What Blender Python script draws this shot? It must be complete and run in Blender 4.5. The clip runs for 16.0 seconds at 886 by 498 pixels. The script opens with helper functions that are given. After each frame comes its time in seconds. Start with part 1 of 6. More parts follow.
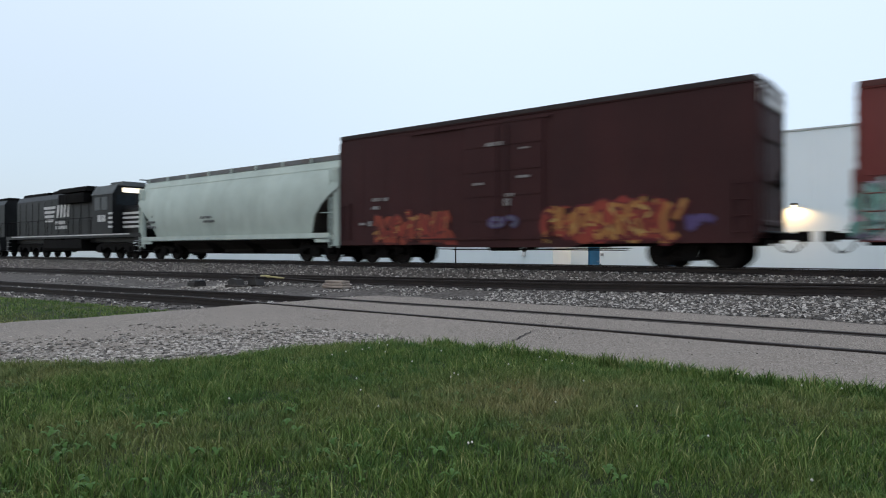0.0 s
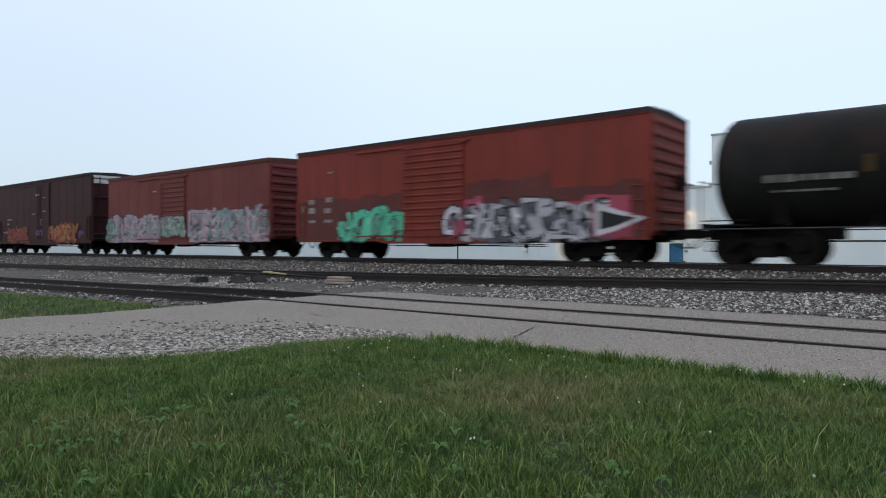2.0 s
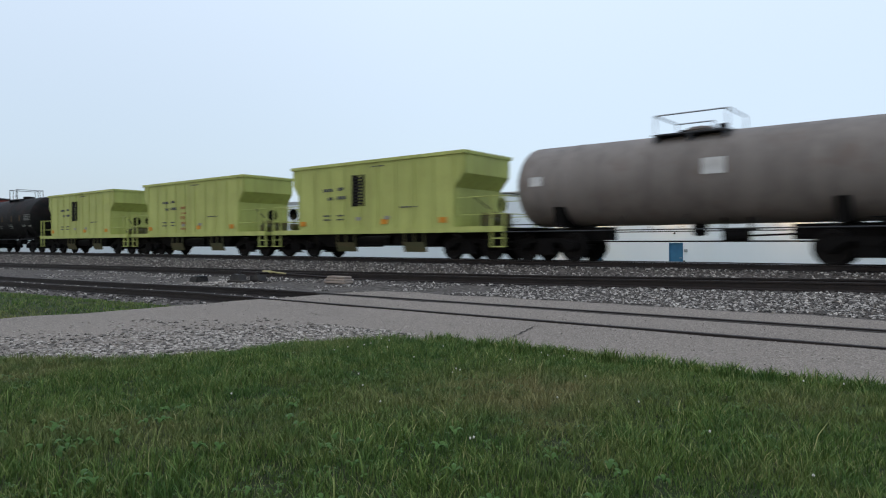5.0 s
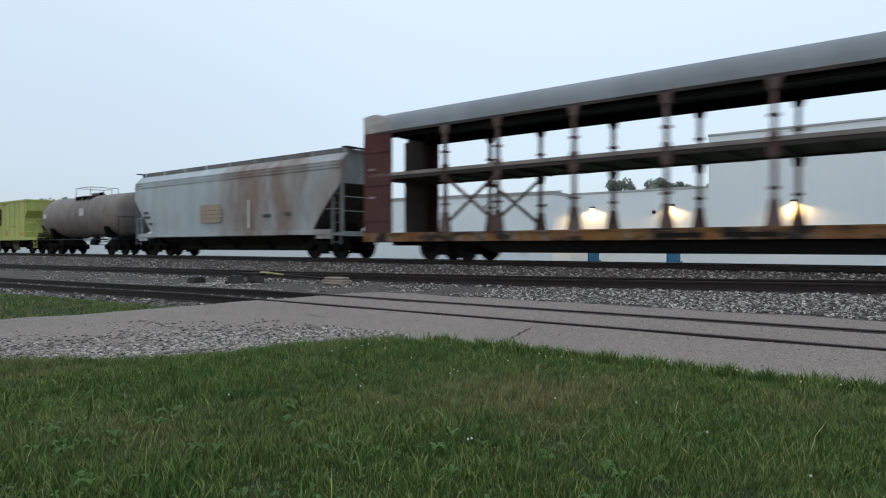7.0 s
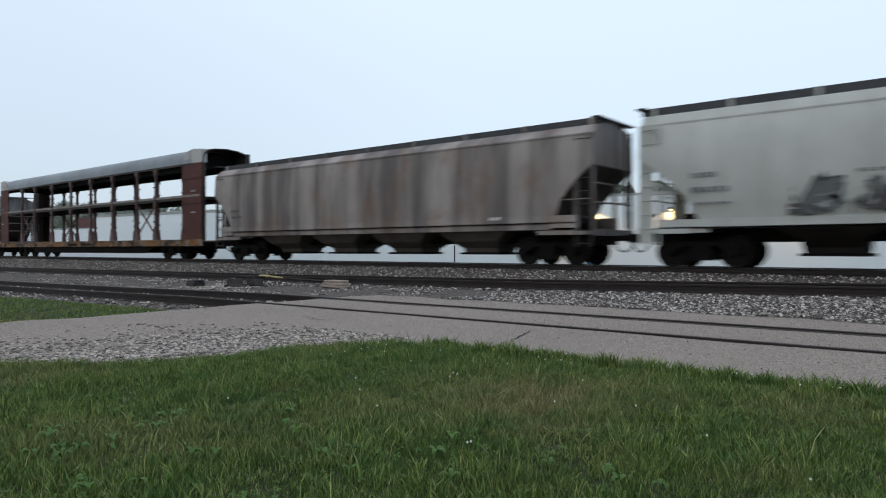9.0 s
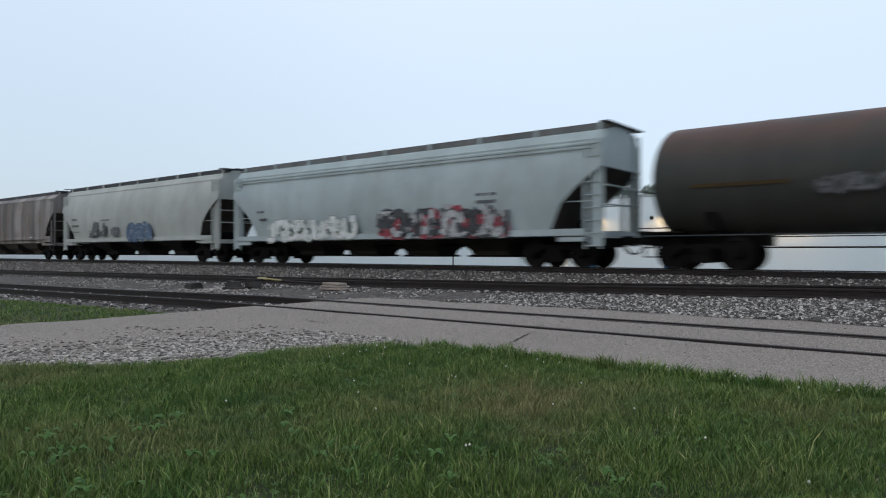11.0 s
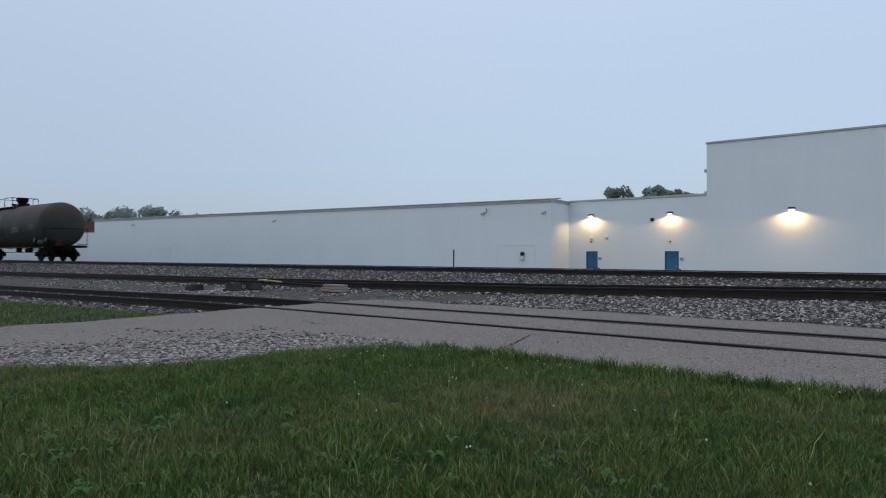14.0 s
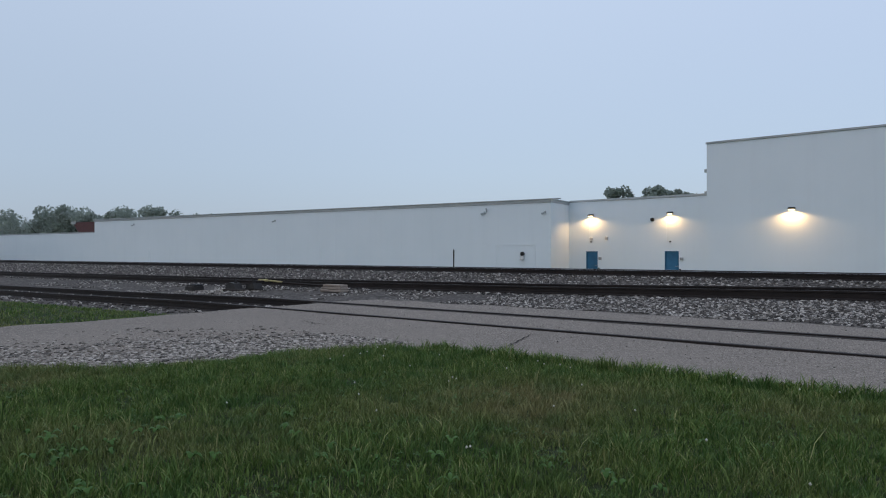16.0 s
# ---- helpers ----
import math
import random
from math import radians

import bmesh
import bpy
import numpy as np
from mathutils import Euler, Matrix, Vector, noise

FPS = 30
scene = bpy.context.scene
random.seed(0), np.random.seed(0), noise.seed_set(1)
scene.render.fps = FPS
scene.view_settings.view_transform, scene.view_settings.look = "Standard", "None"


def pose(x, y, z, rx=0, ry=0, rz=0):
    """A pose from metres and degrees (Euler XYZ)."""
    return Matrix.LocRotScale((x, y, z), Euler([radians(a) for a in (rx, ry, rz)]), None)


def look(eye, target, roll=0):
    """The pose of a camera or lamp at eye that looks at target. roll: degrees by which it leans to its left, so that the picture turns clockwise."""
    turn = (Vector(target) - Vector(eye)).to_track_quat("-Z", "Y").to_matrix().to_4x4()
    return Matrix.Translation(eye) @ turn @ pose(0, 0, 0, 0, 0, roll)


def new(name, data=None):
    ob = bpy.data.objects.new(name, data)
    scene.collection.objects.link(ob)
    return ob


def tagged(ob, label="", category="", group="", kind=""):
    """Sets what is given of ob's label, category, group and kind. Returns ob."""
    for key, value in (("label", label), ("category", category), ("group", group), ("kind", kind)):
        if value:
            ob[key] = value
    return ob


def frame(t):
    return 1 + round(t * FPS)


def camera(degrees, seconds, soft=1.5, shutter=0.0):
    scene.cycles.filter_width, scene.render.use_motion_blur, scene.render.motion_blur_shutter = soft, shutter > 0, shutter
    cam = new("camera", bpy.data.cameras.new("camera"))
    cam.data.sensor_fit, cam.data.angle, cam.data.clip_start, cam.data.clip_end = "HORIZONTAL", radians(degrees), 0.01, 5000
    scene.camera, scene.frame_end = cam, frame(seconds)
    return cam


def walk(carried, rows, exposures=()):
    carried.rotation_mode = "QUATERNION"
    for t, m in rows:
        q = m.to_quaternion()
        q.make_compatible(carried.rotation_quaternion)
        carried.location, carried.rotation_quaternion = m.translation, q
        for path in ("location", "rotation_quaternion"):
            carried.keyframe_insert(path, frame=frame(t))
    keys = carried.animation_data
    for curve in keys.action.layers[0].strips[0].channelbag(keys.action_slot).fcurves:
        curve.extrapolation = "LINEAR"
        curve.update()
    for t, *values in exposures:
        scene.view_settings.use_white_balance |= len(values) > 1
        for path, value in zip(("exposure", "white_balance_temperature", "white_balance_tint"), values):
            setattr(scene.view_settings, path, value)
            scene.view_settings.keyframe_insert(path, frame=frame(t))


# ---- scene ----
# camera: held by hand at one spot, it only nods and turns a little
EYE_Z, TURN, TILT = 0.501, 38.826, 0.432
cam = camera(66.33, 16.0, soft=1.1, shutter=0.4)
SWAY = [(0.0, 3.3, -6.9), (0.5, 1.5, -9.2), (1.0, 0.0, -12.2), (1.5, 4.5, -12.6), (2.0, 7.1, -13.8), (2.5, 9.4, -14.0), (3.0, 9.7, -15.3), (3.5, 9.7, -15.3), (4.0, 8.8, -15.3), (6.5, 3.7, -13.8), (7.0, 2.6, -13.1), (7.5, 1.3, -12.2), (8.0, -0.1, -11.5), (8.5, -1.5, -10.7), (9.0, 1.5, -7.6), (11.5, -1.7, -1.6), (12.0, -1.5, 0.0), (12.5, -1.5, 0.0), (13.0, -1.5, 0.0), (13.5, 0.0, 0.0), (14.0, 0.0, 0.0), (14.5, 0.0, 0.0), (15.0, 0.0, 0.0), (15.5, 0.0, 0.0), (16.0, 0.0, 0.0)]
walk(cam, [(t, pose(0, 0, EYE_Z, 90 + TILT + math.degrees(dy / 1200), 0, TURN + math.degrees(dx / 1200))) for t, dx, dy in SWAY],
     exposures=[(0, 0.18, 6500, 10), (2.5, 0.18, 6480, 10), (4, 0.08, 6450, 10), (7, 0.1, 6500, 10), (9, 0.14, 6550, 10), (11.5, 0.06, 6450, 10), (12, 0.1, 6380, 10), (12.5, -0.12, 6250, 11), (14, -0.36, 6120, 12), (16, -0.38, 6120, 12)])

# world: dull, even sky at dusk
world = bpy.data.worlds.new("dusk_sky")
scene.world = world
world.use_nodes = True
wn, wl = world.node_tree.nodes, world.node_tree.links
bg = wn["Background"]
bg.inputs["Strength"].default_value = 1.06
sky = wn.new("ShaderNodeTexSky")
sky.sky_type, sky.sun_disc = "NISHITA", False
sky.sun_elevation, sky.sun_rotation = radians(12), radians(200)
tc = wn.new("ShaderNodeTexCoord")
sep = wn.new("ShaderNodeSeparateXYZ")
ramp = wn.new("ShaderNodeValToRGB")
ramp.color_ramp.elements[0].position, ramp.color_ramp.elements[0].color = 0.0, (0.44, 0.52, 0.62, 1)
ramp.color_ramp.elements[1].position, ramp.color_ramp.elements[1].color = 0.42, (0.655, 0.755, 0.895, 1)
e = ramp.color_ramp.elements.new(0.12)
e.color = (0.52, 0.62, 0.735, 1)
skymul = wn.new("ShaderNodeMixRGB")
skymul.blend_type, skymul.inputs["Fac"].default_value = "MULTIPLY", 1.0
skymul.inputs[2].default_value = (0.03, 0.03, 0.03, 1)
add = wn.new("ShaderNodeMixRGB")
add.blend_type, add.inputs["Fac"].default_value = "ADD", 1.0
wl.new(tc.outputs["Generated"], sep.inputs[0])
wl.new(sep.outputs["Z"], ramp.inputs[0])
wl.new(sky.outputs[0], skymul.inputs[1])
wl.new(ramp.outputs[0], add.inputs[1])
wl.new(skymul.outputs[0], add.inputs[2])
# the cloud is a little brighter towards the north-west than down the line
shift = wn.new("ShaderNodeMapRange")
shift.inputs[1].default_value, shift.inputs[2].default_value = -1.0, 1.0
side_tone = wn.new("ShaderNodeValToRGB")
side_tone.color_ramp.interpolation = "EASE"
side_tone.color_ramp.elements[0].position, side_tone.color_ramp.elements[0].color = 0.0, (0.92, 0.925, 0.93, 1)
side_tone.color_ramp.elements[1].position, side_tone.color_ramp.elements[1].color = 0.5, (0.97, 0.965, 0.98, 1)
side_tone.color_ramp.elements.new(0.2).color = (1.0, 1.0, 1.0, 1)
cloud_mul = wn.new("ShaderNodeMixRGB")
cloud_mul.blend_type, cloud_mul.inputs["Fac"].default_value = "MULTIPLY", 1.0
wl.new(sep.outputs["X"], shift.inputs[0])
wl.new(shift.outputs[0], side_tone.inputs[0])
wl.new(add.outputs[0], cloud_mul.inputs[1])
wl.new(side_tone.outputs[0], cloud_mul.inputs[2])
wl.new(cloud_mul.outputs[0], bg.inputs[0])
sun_data = bpy.data.lights.new("sun", "SUN")
sun_data.energy, sun_data.angle, sun_data.color = 0.62, radians(40), (1.0, 0.95, 0.9)
sun = new("sun", sun_data)
sun.matrix_world = look((4, -6, 40), (0, 0, 0))

# ---- small tools ----
def part(name, bm, material, parent=None, label="", smooth=None):
    """One mesh object from a bmesh, under a thing or a part."""
    bmesh.ops.recalc_face_normals(bm, faces=bm.faces)
    me = bpy.data.meshes.new(name)
    bm.to_mesh(me)
    bm.free()
    for m in (material if isinstance(material, (list, tuple)) else [material]):
        me.materials.append(m)
    if smooth:
        me.polygons.foreach_set("use_smooth", [True] * len(me.polygons))
        me.set_sharp_from_angle(angle=radians(smooth))
    ob = new(name, me)
    ob.parent = parent
    return tagged(ob, label) if label else ob


def thing(name, label, category, at=None, group="", kind=""):
    """An Empty at the base of a thing."""
    ob = new(name)
    ob.empty_display_size = 0.2
    ob.matrix_basis = at or Matrix()
    return tagged(ob, label, category, group, kind)


def shared(name, me, parent, m, label=""):
    """One more piece on a mesh that others use too."""
    ob = new(name, me)
    ob.parent = parent
    ob.matrix_basis = m
    return tagged(ob, label) if label else ob


def box(bm, x0, x1, y0, y1, z0, z1, mi=0):
    v = [bm.verts.new(p) for p in ((x0, y0, z0), (x1, y0, z0), (x1, y1, z0), (x0, y1, z0), (x0, y0, z1), (x1, y0, z1), (x1, y1, z1), (x0, y1, z1))]
    for f in ((0, 3, 2, 1), (4, 5, 6, 7), (0, 1, 5, 4), (1, 2, 6, 5), (2, 3, 7, 6), (3, 0, 4, 7)):
        bm.faces.new([v[i] for i in f]).material_index = mi
    return bm


def loft(bm, rings, closed=True, caps=True, mi=0):
    """Skin over rings of points of equal number."""
    rows = [[bm.verts.new(p) for p in r] for r in rings]
    n = len(rows[0])
    for a, b in zip(rows, rows[1:]):
        for i in range(n if closed else n - 1):
            bm.faces.new((a[i], a[(i + 1) % n], b[(i + 1) % n], b[i])).material_index = mi
    if caps:
        bm.faces.new(rows[0][::-1]).material_index = mi
        bm.faces.new(rows[-1]).material_index = mi
    return bm


def prism(bm, pts, a0, a1, axis="x", mi=0):
    """A flat outline drawn out along an axis. pts: (y, z) for x, (x, z) for y, (x, y) for z."""
    put = {"x": lambda a, p: (a, p[0], p[1]), "y": lambda a, p: (p[0], a, p[1]), "z": lambda a, p: (p[0], p[1], a)}[axis]
    return loft(bm, [[put(a, p) for p in pts] for a in (a0, a1)], mi=mi)


def rod(bm, p0, p1, r, n=8, r1=None, mi=0):
    p0, p1 = Vector(p0), Vector(p1)
    q = (p1 - p0).to_track_quat("Z", "Y")
    ring = [Vector((math.cos(k * math.tau / n), math.sin(k * math.tau / n), 0)) for k in range(n)]
    return loft(bm, [[p0 + q @ (c * r) for c in ring], [p1 + q @ (c * (r if r1 is None else r1)) for c in ring]], mi=mi)


def lathe(bm, profile, axis="x", at=(0, 0, 0), n=24, mi=0):
    """profile: (along, radius) pairs turned round an axis."""
    rings = []
    for a, r in profile:
        ring = []
        for k in range(n):
            c, s = r * math.cos(k * math.tau / n), r * math.sin(k * math.tau / n)
            p = {"x": (a, c, s), "y": (c, a, s), "z": (c, s, a)}[axis]
            ring.append((p[0] + at[0], p[1] + at[1], p[2] + at[2]))
        rings.append(ring)
    return loft(bm, rings, mi=mi)


def mesh_of(name, verts, faces, material):
    me = bpy.data.meshes.new(name)
    me.from_pydata(verts, [], faces)
    me.materials.append(material)
    return me


# ---- materials ----
def material(name):
    m = bpy.data.materials.new(name)
    m.use_nodes = True
    return m, m.node_tree.nodes, m.node_tree.links, m.node_tree.nodes["Principled BSDF"]


def rgba(c):
    return (*c, 1)


def noise_node(n, l, scale, detail=4, stretch=None, rough=0.55):
    t = n.new("ShaderNodeTexCoord")
    x = n.new("ShaderNodeTexNoise")
    x.inputs["Scale"].default_value, x.inputs["Detail"].default_value, x.inputs["Roughness"].default_value = scale, detail, rough
    mp = n.new("ShaderNodeMapping")
    if stretch:
        mp.inputs["Scale"].default_value = stretch
    l.new(t.outputs["Object"], mp.inputs[0])
    l.new(mp.outputs[0], x.inputs["Vector"])
    return x.outputs["Fac"]


def ranged(n, l, fac, lo, hi, out0=0.0, out1=1.0):
    r = n.new("ShaderNodeMapRange")
    r.inputs[1].default_value, r.inputs[2].default_value, r.inputs[3].default_value, r.inputs[4].default_value = lo, hi, out0, out1
    l.new(fac, r.inputs[0])
    return r.outputs[0]


def mixed(n, l, fac, a, b):
    m = n.new("ShaderNodeMixRGB")
    for i, v in ((0, fac), (1, a), (2, b)):
        if isinstance(v, (int, float)):
            m.inputs[i].default_value = v
        elif isinstance(v, tuple):
            m.inputs[i].default_value = rgba(v)
        else:
            l.new(v, m.inputs[i])
    return m.outputs[0]


def bumped(n, l, b, fac, strength, distance):
    u = n.new("ShaderNodeBump")
    u.inputs["Strength"].default_value, u.inputs["Distance"].default_value = strength, distance
    l.new(fac, u.inputs["Height"])
    l.new(u.outputs[0], b.inputs["Normal"])


def plain(name, c, c2=None, scale=3.0, rough=0.7, metal=0.0, bump=0.15, fine=40.0, dist=0.004, gloss=0.22):
    """Two tones that wander at a large and a small scale."""
    m, n, l, b = material(name)
    c2 = c2 or tuple(x * 0.7 for x in c)
    big = ranged(n, l, noise_node(n, l, scale), 0.35, 0.68)
    small = noise_node(n, l, fine, 3)
    col = mixed(n, l, big, c, c2)
    col = mixed(n, l, ranged(n, l, small, 0.3, 0.75, 0, 0.45), col, tuple(x * 0.62 for x in c))
    l.new(col, b.inputs["Base Color"])
    l.new(ranged(n, l, small, 0.2, 0.8, rough - 0.1, min(1, rough + 0.12)), b.inputs["Roughness"])
    b.inputs["Metallic"].default_value = metal
    b.inputs["Specular IOR Level"].default_value = gloss
    bumped(n, l, b, small, bump, dist)
    return m


def carpaint(name, c, grime=(0.05, 0.045, 0.04), rust=(0.16, 0.07, 0.035), dirty=0.45, rusty=0.2, rough=0.6, fade=None, stain=None, along="X", gloss=0.16, streaky=(0.45, 0.78), blotch=0.8, run_width=2.4, spread=None, drips=1.6):
    """Old paint on steel: faded fields, streaks that run down, rust specks."""
    m, n, l, b = material(name)
    col = mixed(n, l, ranged(n, l, noise_node(n, l, 0.45, 5), 0.35, 0.7), c, fade or tuple(min(1, x * 1.25 + 0.01) for x in c))
    streak = ranged(n, l, noise_node(n, l, 1.0, 6, (run_width, run_width, 0.07 * run_width), 0.65), streaky[0], streaky[1], 0, dirty)
    b.inputs["Specular IOR Level"].default_value = gloss
    col = mixed(n, l, streak, col, grime)
    patch = ranged(n, l, noise_node(n, l, blotch, 8, (1, 1, drips), 0.7), *(spread or ((0.44, 0.66) if stain else (0.52, 0.72))), 0, rusty)
    if stain:        # rust that gathers on one stretch of the car: its start and end along the body
        tco, sx = n.new("ShaderNodeTexCoord"), n.new("ShaderNodeSeparateXYZ")
        l.new(tco.outputs["Object"], sx.inputs[0])
        mul = n.new("ShaderNodeMath")
        mul.operation = "MULTIPLY"
        l.new(ranged(n, l, sx.outputs[along], stain[0], stain[1], 0.1, 1.6), mul.inputs[0])
        l.new(patch, mul.inputs[1])
        patch = mul.outputs[0]
    col = mixed(n, l, patch, col, rust)
    speck = noise_node(n, l, 26, 4, None, 0.7)
    col = mixed(n, l, ranged(n, l, speck, 0.6, 0.75, 0, 0.35), col, grime)
    l.new(col, b.inputs["Base Color"])
    l.new(ranged(n, l, speck, 0.3, 0.7, rough - 0.1, rough + 0.15), b.inputs["Roughness"])
    bumped(n, l, b, noise_node(n, l, 3.2, 5), 0.25, 0.012)
    return m


WARM = (1.0, 0.6, 0.23)
BLACK = plain("black_underframe", (0.0055, 0.005, 0.0048), (0.009, 0.008, 0.0075), 2.0, 0.8, gloss=0.08)
WHEEL = plain("worn_wheel_steel", (0.011, 0.0095, 0.009), (0.007, 0.006, 0.0057), 4.0, 0.7, 0.0, gloss=0.1)
RAIL = plain("rusty_rail_steel", (0.026, 0.02, 0.018), (0.016, 0.013, 0.012), 3.0, 0.65, 0.1)
RAILTOP = plain("polished_rail_head", (0.42, 0.43, 0.45), (0.3, 0.3, 0.31), 5.0, 0.32, 0.9)
STENCIL = plain("dull_white_stencil", (0.3, 0.29, 0.28), (0.2, 0.19, 0.18), 3.0, 0.7)
GREYSTENCIL = plain("faded_dark_stencil", (0.14, 0.145, 0.145), (0.2, 0.2, 0.195), 3.0, 0.7)
WHITEPAINT = plain("white_lettering", (0.62, 0.62, 0.6), (0.45, 0.44, 0.42), 3.0, 0.6)
DARKPAINT = plain("dark_lettering", (0.06, 0.065, 0.07), (0.1, 0.1, 0.1), 3.0, 0.6)
STEEL = plain("galvanised_steel", (0.36, 0.38, 0.4), (0.26, 0.27, 0.28), 2.0, 0.5, 0.5)
DECKGREY = plain("grey_grating", (0.06, 0.065, 0.07), (0.04, 0.042, 0.045), 3.0, 0.6, 0.3)
BROWN = carpaint("brown_boxcar_paint", (0.033, 0.0098, 0.0105), fade=(0.044, 0.0135, 0.014), grime=(0.016, 0.0115, 0.012), dirty=0.4, rusty=0.35, rust=(0.046, 0.016, 0.014), run_width=1.2)
RED1 = carpaint("faded_red_boxcar_paint", (0.13, 0.03, 0.027), dirty=0.4, rusty=0.15, fade=(0.165, 0.042, 0.038))
REDROOF = carpaint("sooty_red_roof", (0.07, 0.022, 0.02), dirty=0.6, rusty=0.3)
RED2 = carpaint("orange_red_boxcar_paint", (0.17, 0.031, 0.02), dirty=0.6, rusty=0.3, grime=(0.06, 0.022, 0.02), rust=(0.1, 0.03, 0.022), fade=(0.2, 0.036, 0.03))
TANKBLACK = carpaint("black_tank_paint", (0.0055, 0.006, 0.0055), dirty=0.15, rusty=0.7, grime=(0.012, 0.012, 0.01), rust=(0.024, 0.013, 0.011), rough=0.6, gloss=0.08, stain=(2.4, 3.4), along="Z")
TANKGREY = carpaint("dirty_grey_tank_paint", (0.17, 0.15, 0.135), dirty=0.5, rusty=0.5, rust=(0.12, 0.08, 0.06))
TANKOLD = carpaint("grimy_dark_tank_paint", (0.034, 0.04, 0.037), fade=(0.05, 0.052, 0.046), grime=(0.016, 0.018, 0.018), dirty=0.5, rusty=0.62, rust=(0.095, 0.047, 0.034), rough=0.5, stain=(2.95, 4.2), along="Z", spread=(0.2, 0.52), run_width=0.9)
HOPGREEN = carpaint("pale_green_hopper_paint", (0.35, 0.405, 0.365), grime=(0.2, 0.2, 0.18), dirty=0.25, rusty=0.04)
HOPBLUE = carpaint("weathered_pale_hopper_paint", (0.33, 0.385, 0.4), grime=(0.2, 0.16, 0.135), dirty=0.4, rusty=0.72, rust=(0.2, 0.155, 0.13), stain=(-1.5, 1.4), blotch=0.55, drips=0.28, spread=(0.36, 0.64), run_width=1.5)
HOPTAN = carpaint("filthy_tan_hopper_paint", (0.235, 0.215, 0.2), streaky=(0.4, 0.6), grime=(0.05, 0.044, 0.043), dirty=0.75, rusty=0.6, rust=(0.15, 0.088, 0.052), run_width=0.8, drips=0.6, blotch=0.75, spread=(0.5, 0.66))
HOPGREY = carpaint("light_grey_hopper_paint", (0.33, 0.345, 0.32), grime=(0.18, 0.17, 0.15), dirty=0.3, rusty=0.06)
HOPPALE = carpaint("pale_blue_grey_hopper_paint", (0.3, 0.35, 0.35), grime=(0.2, 0.19, 0.17), dirty=0.3, rusty=0.06)
YELLOW = carpaint("bright_yellow_green_paint", (0.345, 0.375, 0.11), grime=(0.15, 0.14, 0.05), dirty=0.45, rusty=0.12, rough=0.5)
STEELGREY = carpaint("grimy_grey_steel", (0.12, 0.125, 0.125), dirty=0.5, rusty=0.3)
OLIVE = carpaint("grimy_olive_paint", (0.06, 0.06, 0.026), grime=(0.04, 0.035, 0.02), dirty=0.7, rusty=0.4)
RACKROOF = carpaint("grey_rack_roof", (0.19, 0.215, 0.23), dirty=0.2, rusty=0.05)
RACKRED = carpaint("oxide_red_rack_paint", (0.06, 0.018, 0.016), dirty=0.4, rusty=0.3)
RACKPOST = carpaint("weathered_rack_posts", (0.06, 0.03, 0.028), dirty=0.5, rusty=0.4, fade=(0.15, 0.11, 0.105), grime=(0.025, 0.022, 0.021))
RACKDECK = carpaint("rusty_ochre_deck_edge", (0.2, 0.1, 0.03), dirty=0.85, grime=(0.2, 0.18, 0.155), rusty=1.0, rust=(0.02, 0.017, 0.016), blotch=0.9, streaky=(0.5, 0.6), fade=(0.16, 0.075, 0.03), spread=(0.47, 0.57), run_width=1.4)
GUSSET = carpaint("scuffed_pale_gusset", (0.34, 0.34, 0.33), dirty=0.6, rusty=0.6)
RACKSTEEL = carpaint("grimy_rack_steel", (0.03, 0.026, 0.025), dirty=0.3, rusty=0.3, fade=(0.05, 0.043, 0.04))
RACKRIM = carpaint("scuffed_pale_deck_rim", (0.2, 0.185, 0.17), dirty=0.7, rusty=0.5)
LOCOBLACK = carpaint("black_locomotive_paint", (0.0045, 0.005, 0.0055), grime=(0.012, 0.012, 0.012), rust=(0.014, 0.012, 0.011), dirty=0.15, rusty=0.05, rough=0.4)
ORANGE = plain("orange_marker", (0.7, 0.28, 0.03))
ROOFDARK = plain("sooty_roof_edge", (0.028, 0.022, 0.022), (0.045, 0.034, 0.032), 1.0, 0.8)

# ---- ground ----
LINE_Y, SPEED, SLOWING = 20.60, 19.688, 0.0054   # main line's middle; metres a second
MID_Y, SIDE_Y = 14.48, 7.93                      # middles of the other two tracks


def z_mid(x):
    return float(np.interp(x, (-150, -44, -18.6, -8, -1.5, 10, 80), (-0.62, -0.54, -0.36, -0.25, -0.135, -0.1, -0.1)))


def z_side(x):
    return float(np.interp(x, (-150, -26, -18, -12, 80), (-0.7, -0.57, -0.49, -0.405, -0.40)))


def lawn_edge(y):
    """x of the lawn's edge towards the gravel."""
    return float(np.interp(y, (0, 2.0, 2.8, 3.85, 4.5, 4.8, 5.0), (-7.4, -6.0, -5.25, -5.15, -4.95, -4.6, -4.0)))


def on_lawn(x, y):
    wob = 0.09 * noise.noise(Vector((x * 1.7, y * 1.7, 3)))
    return y < 4.98 + wob and x > lawn_edge(y) + wob * 1.5


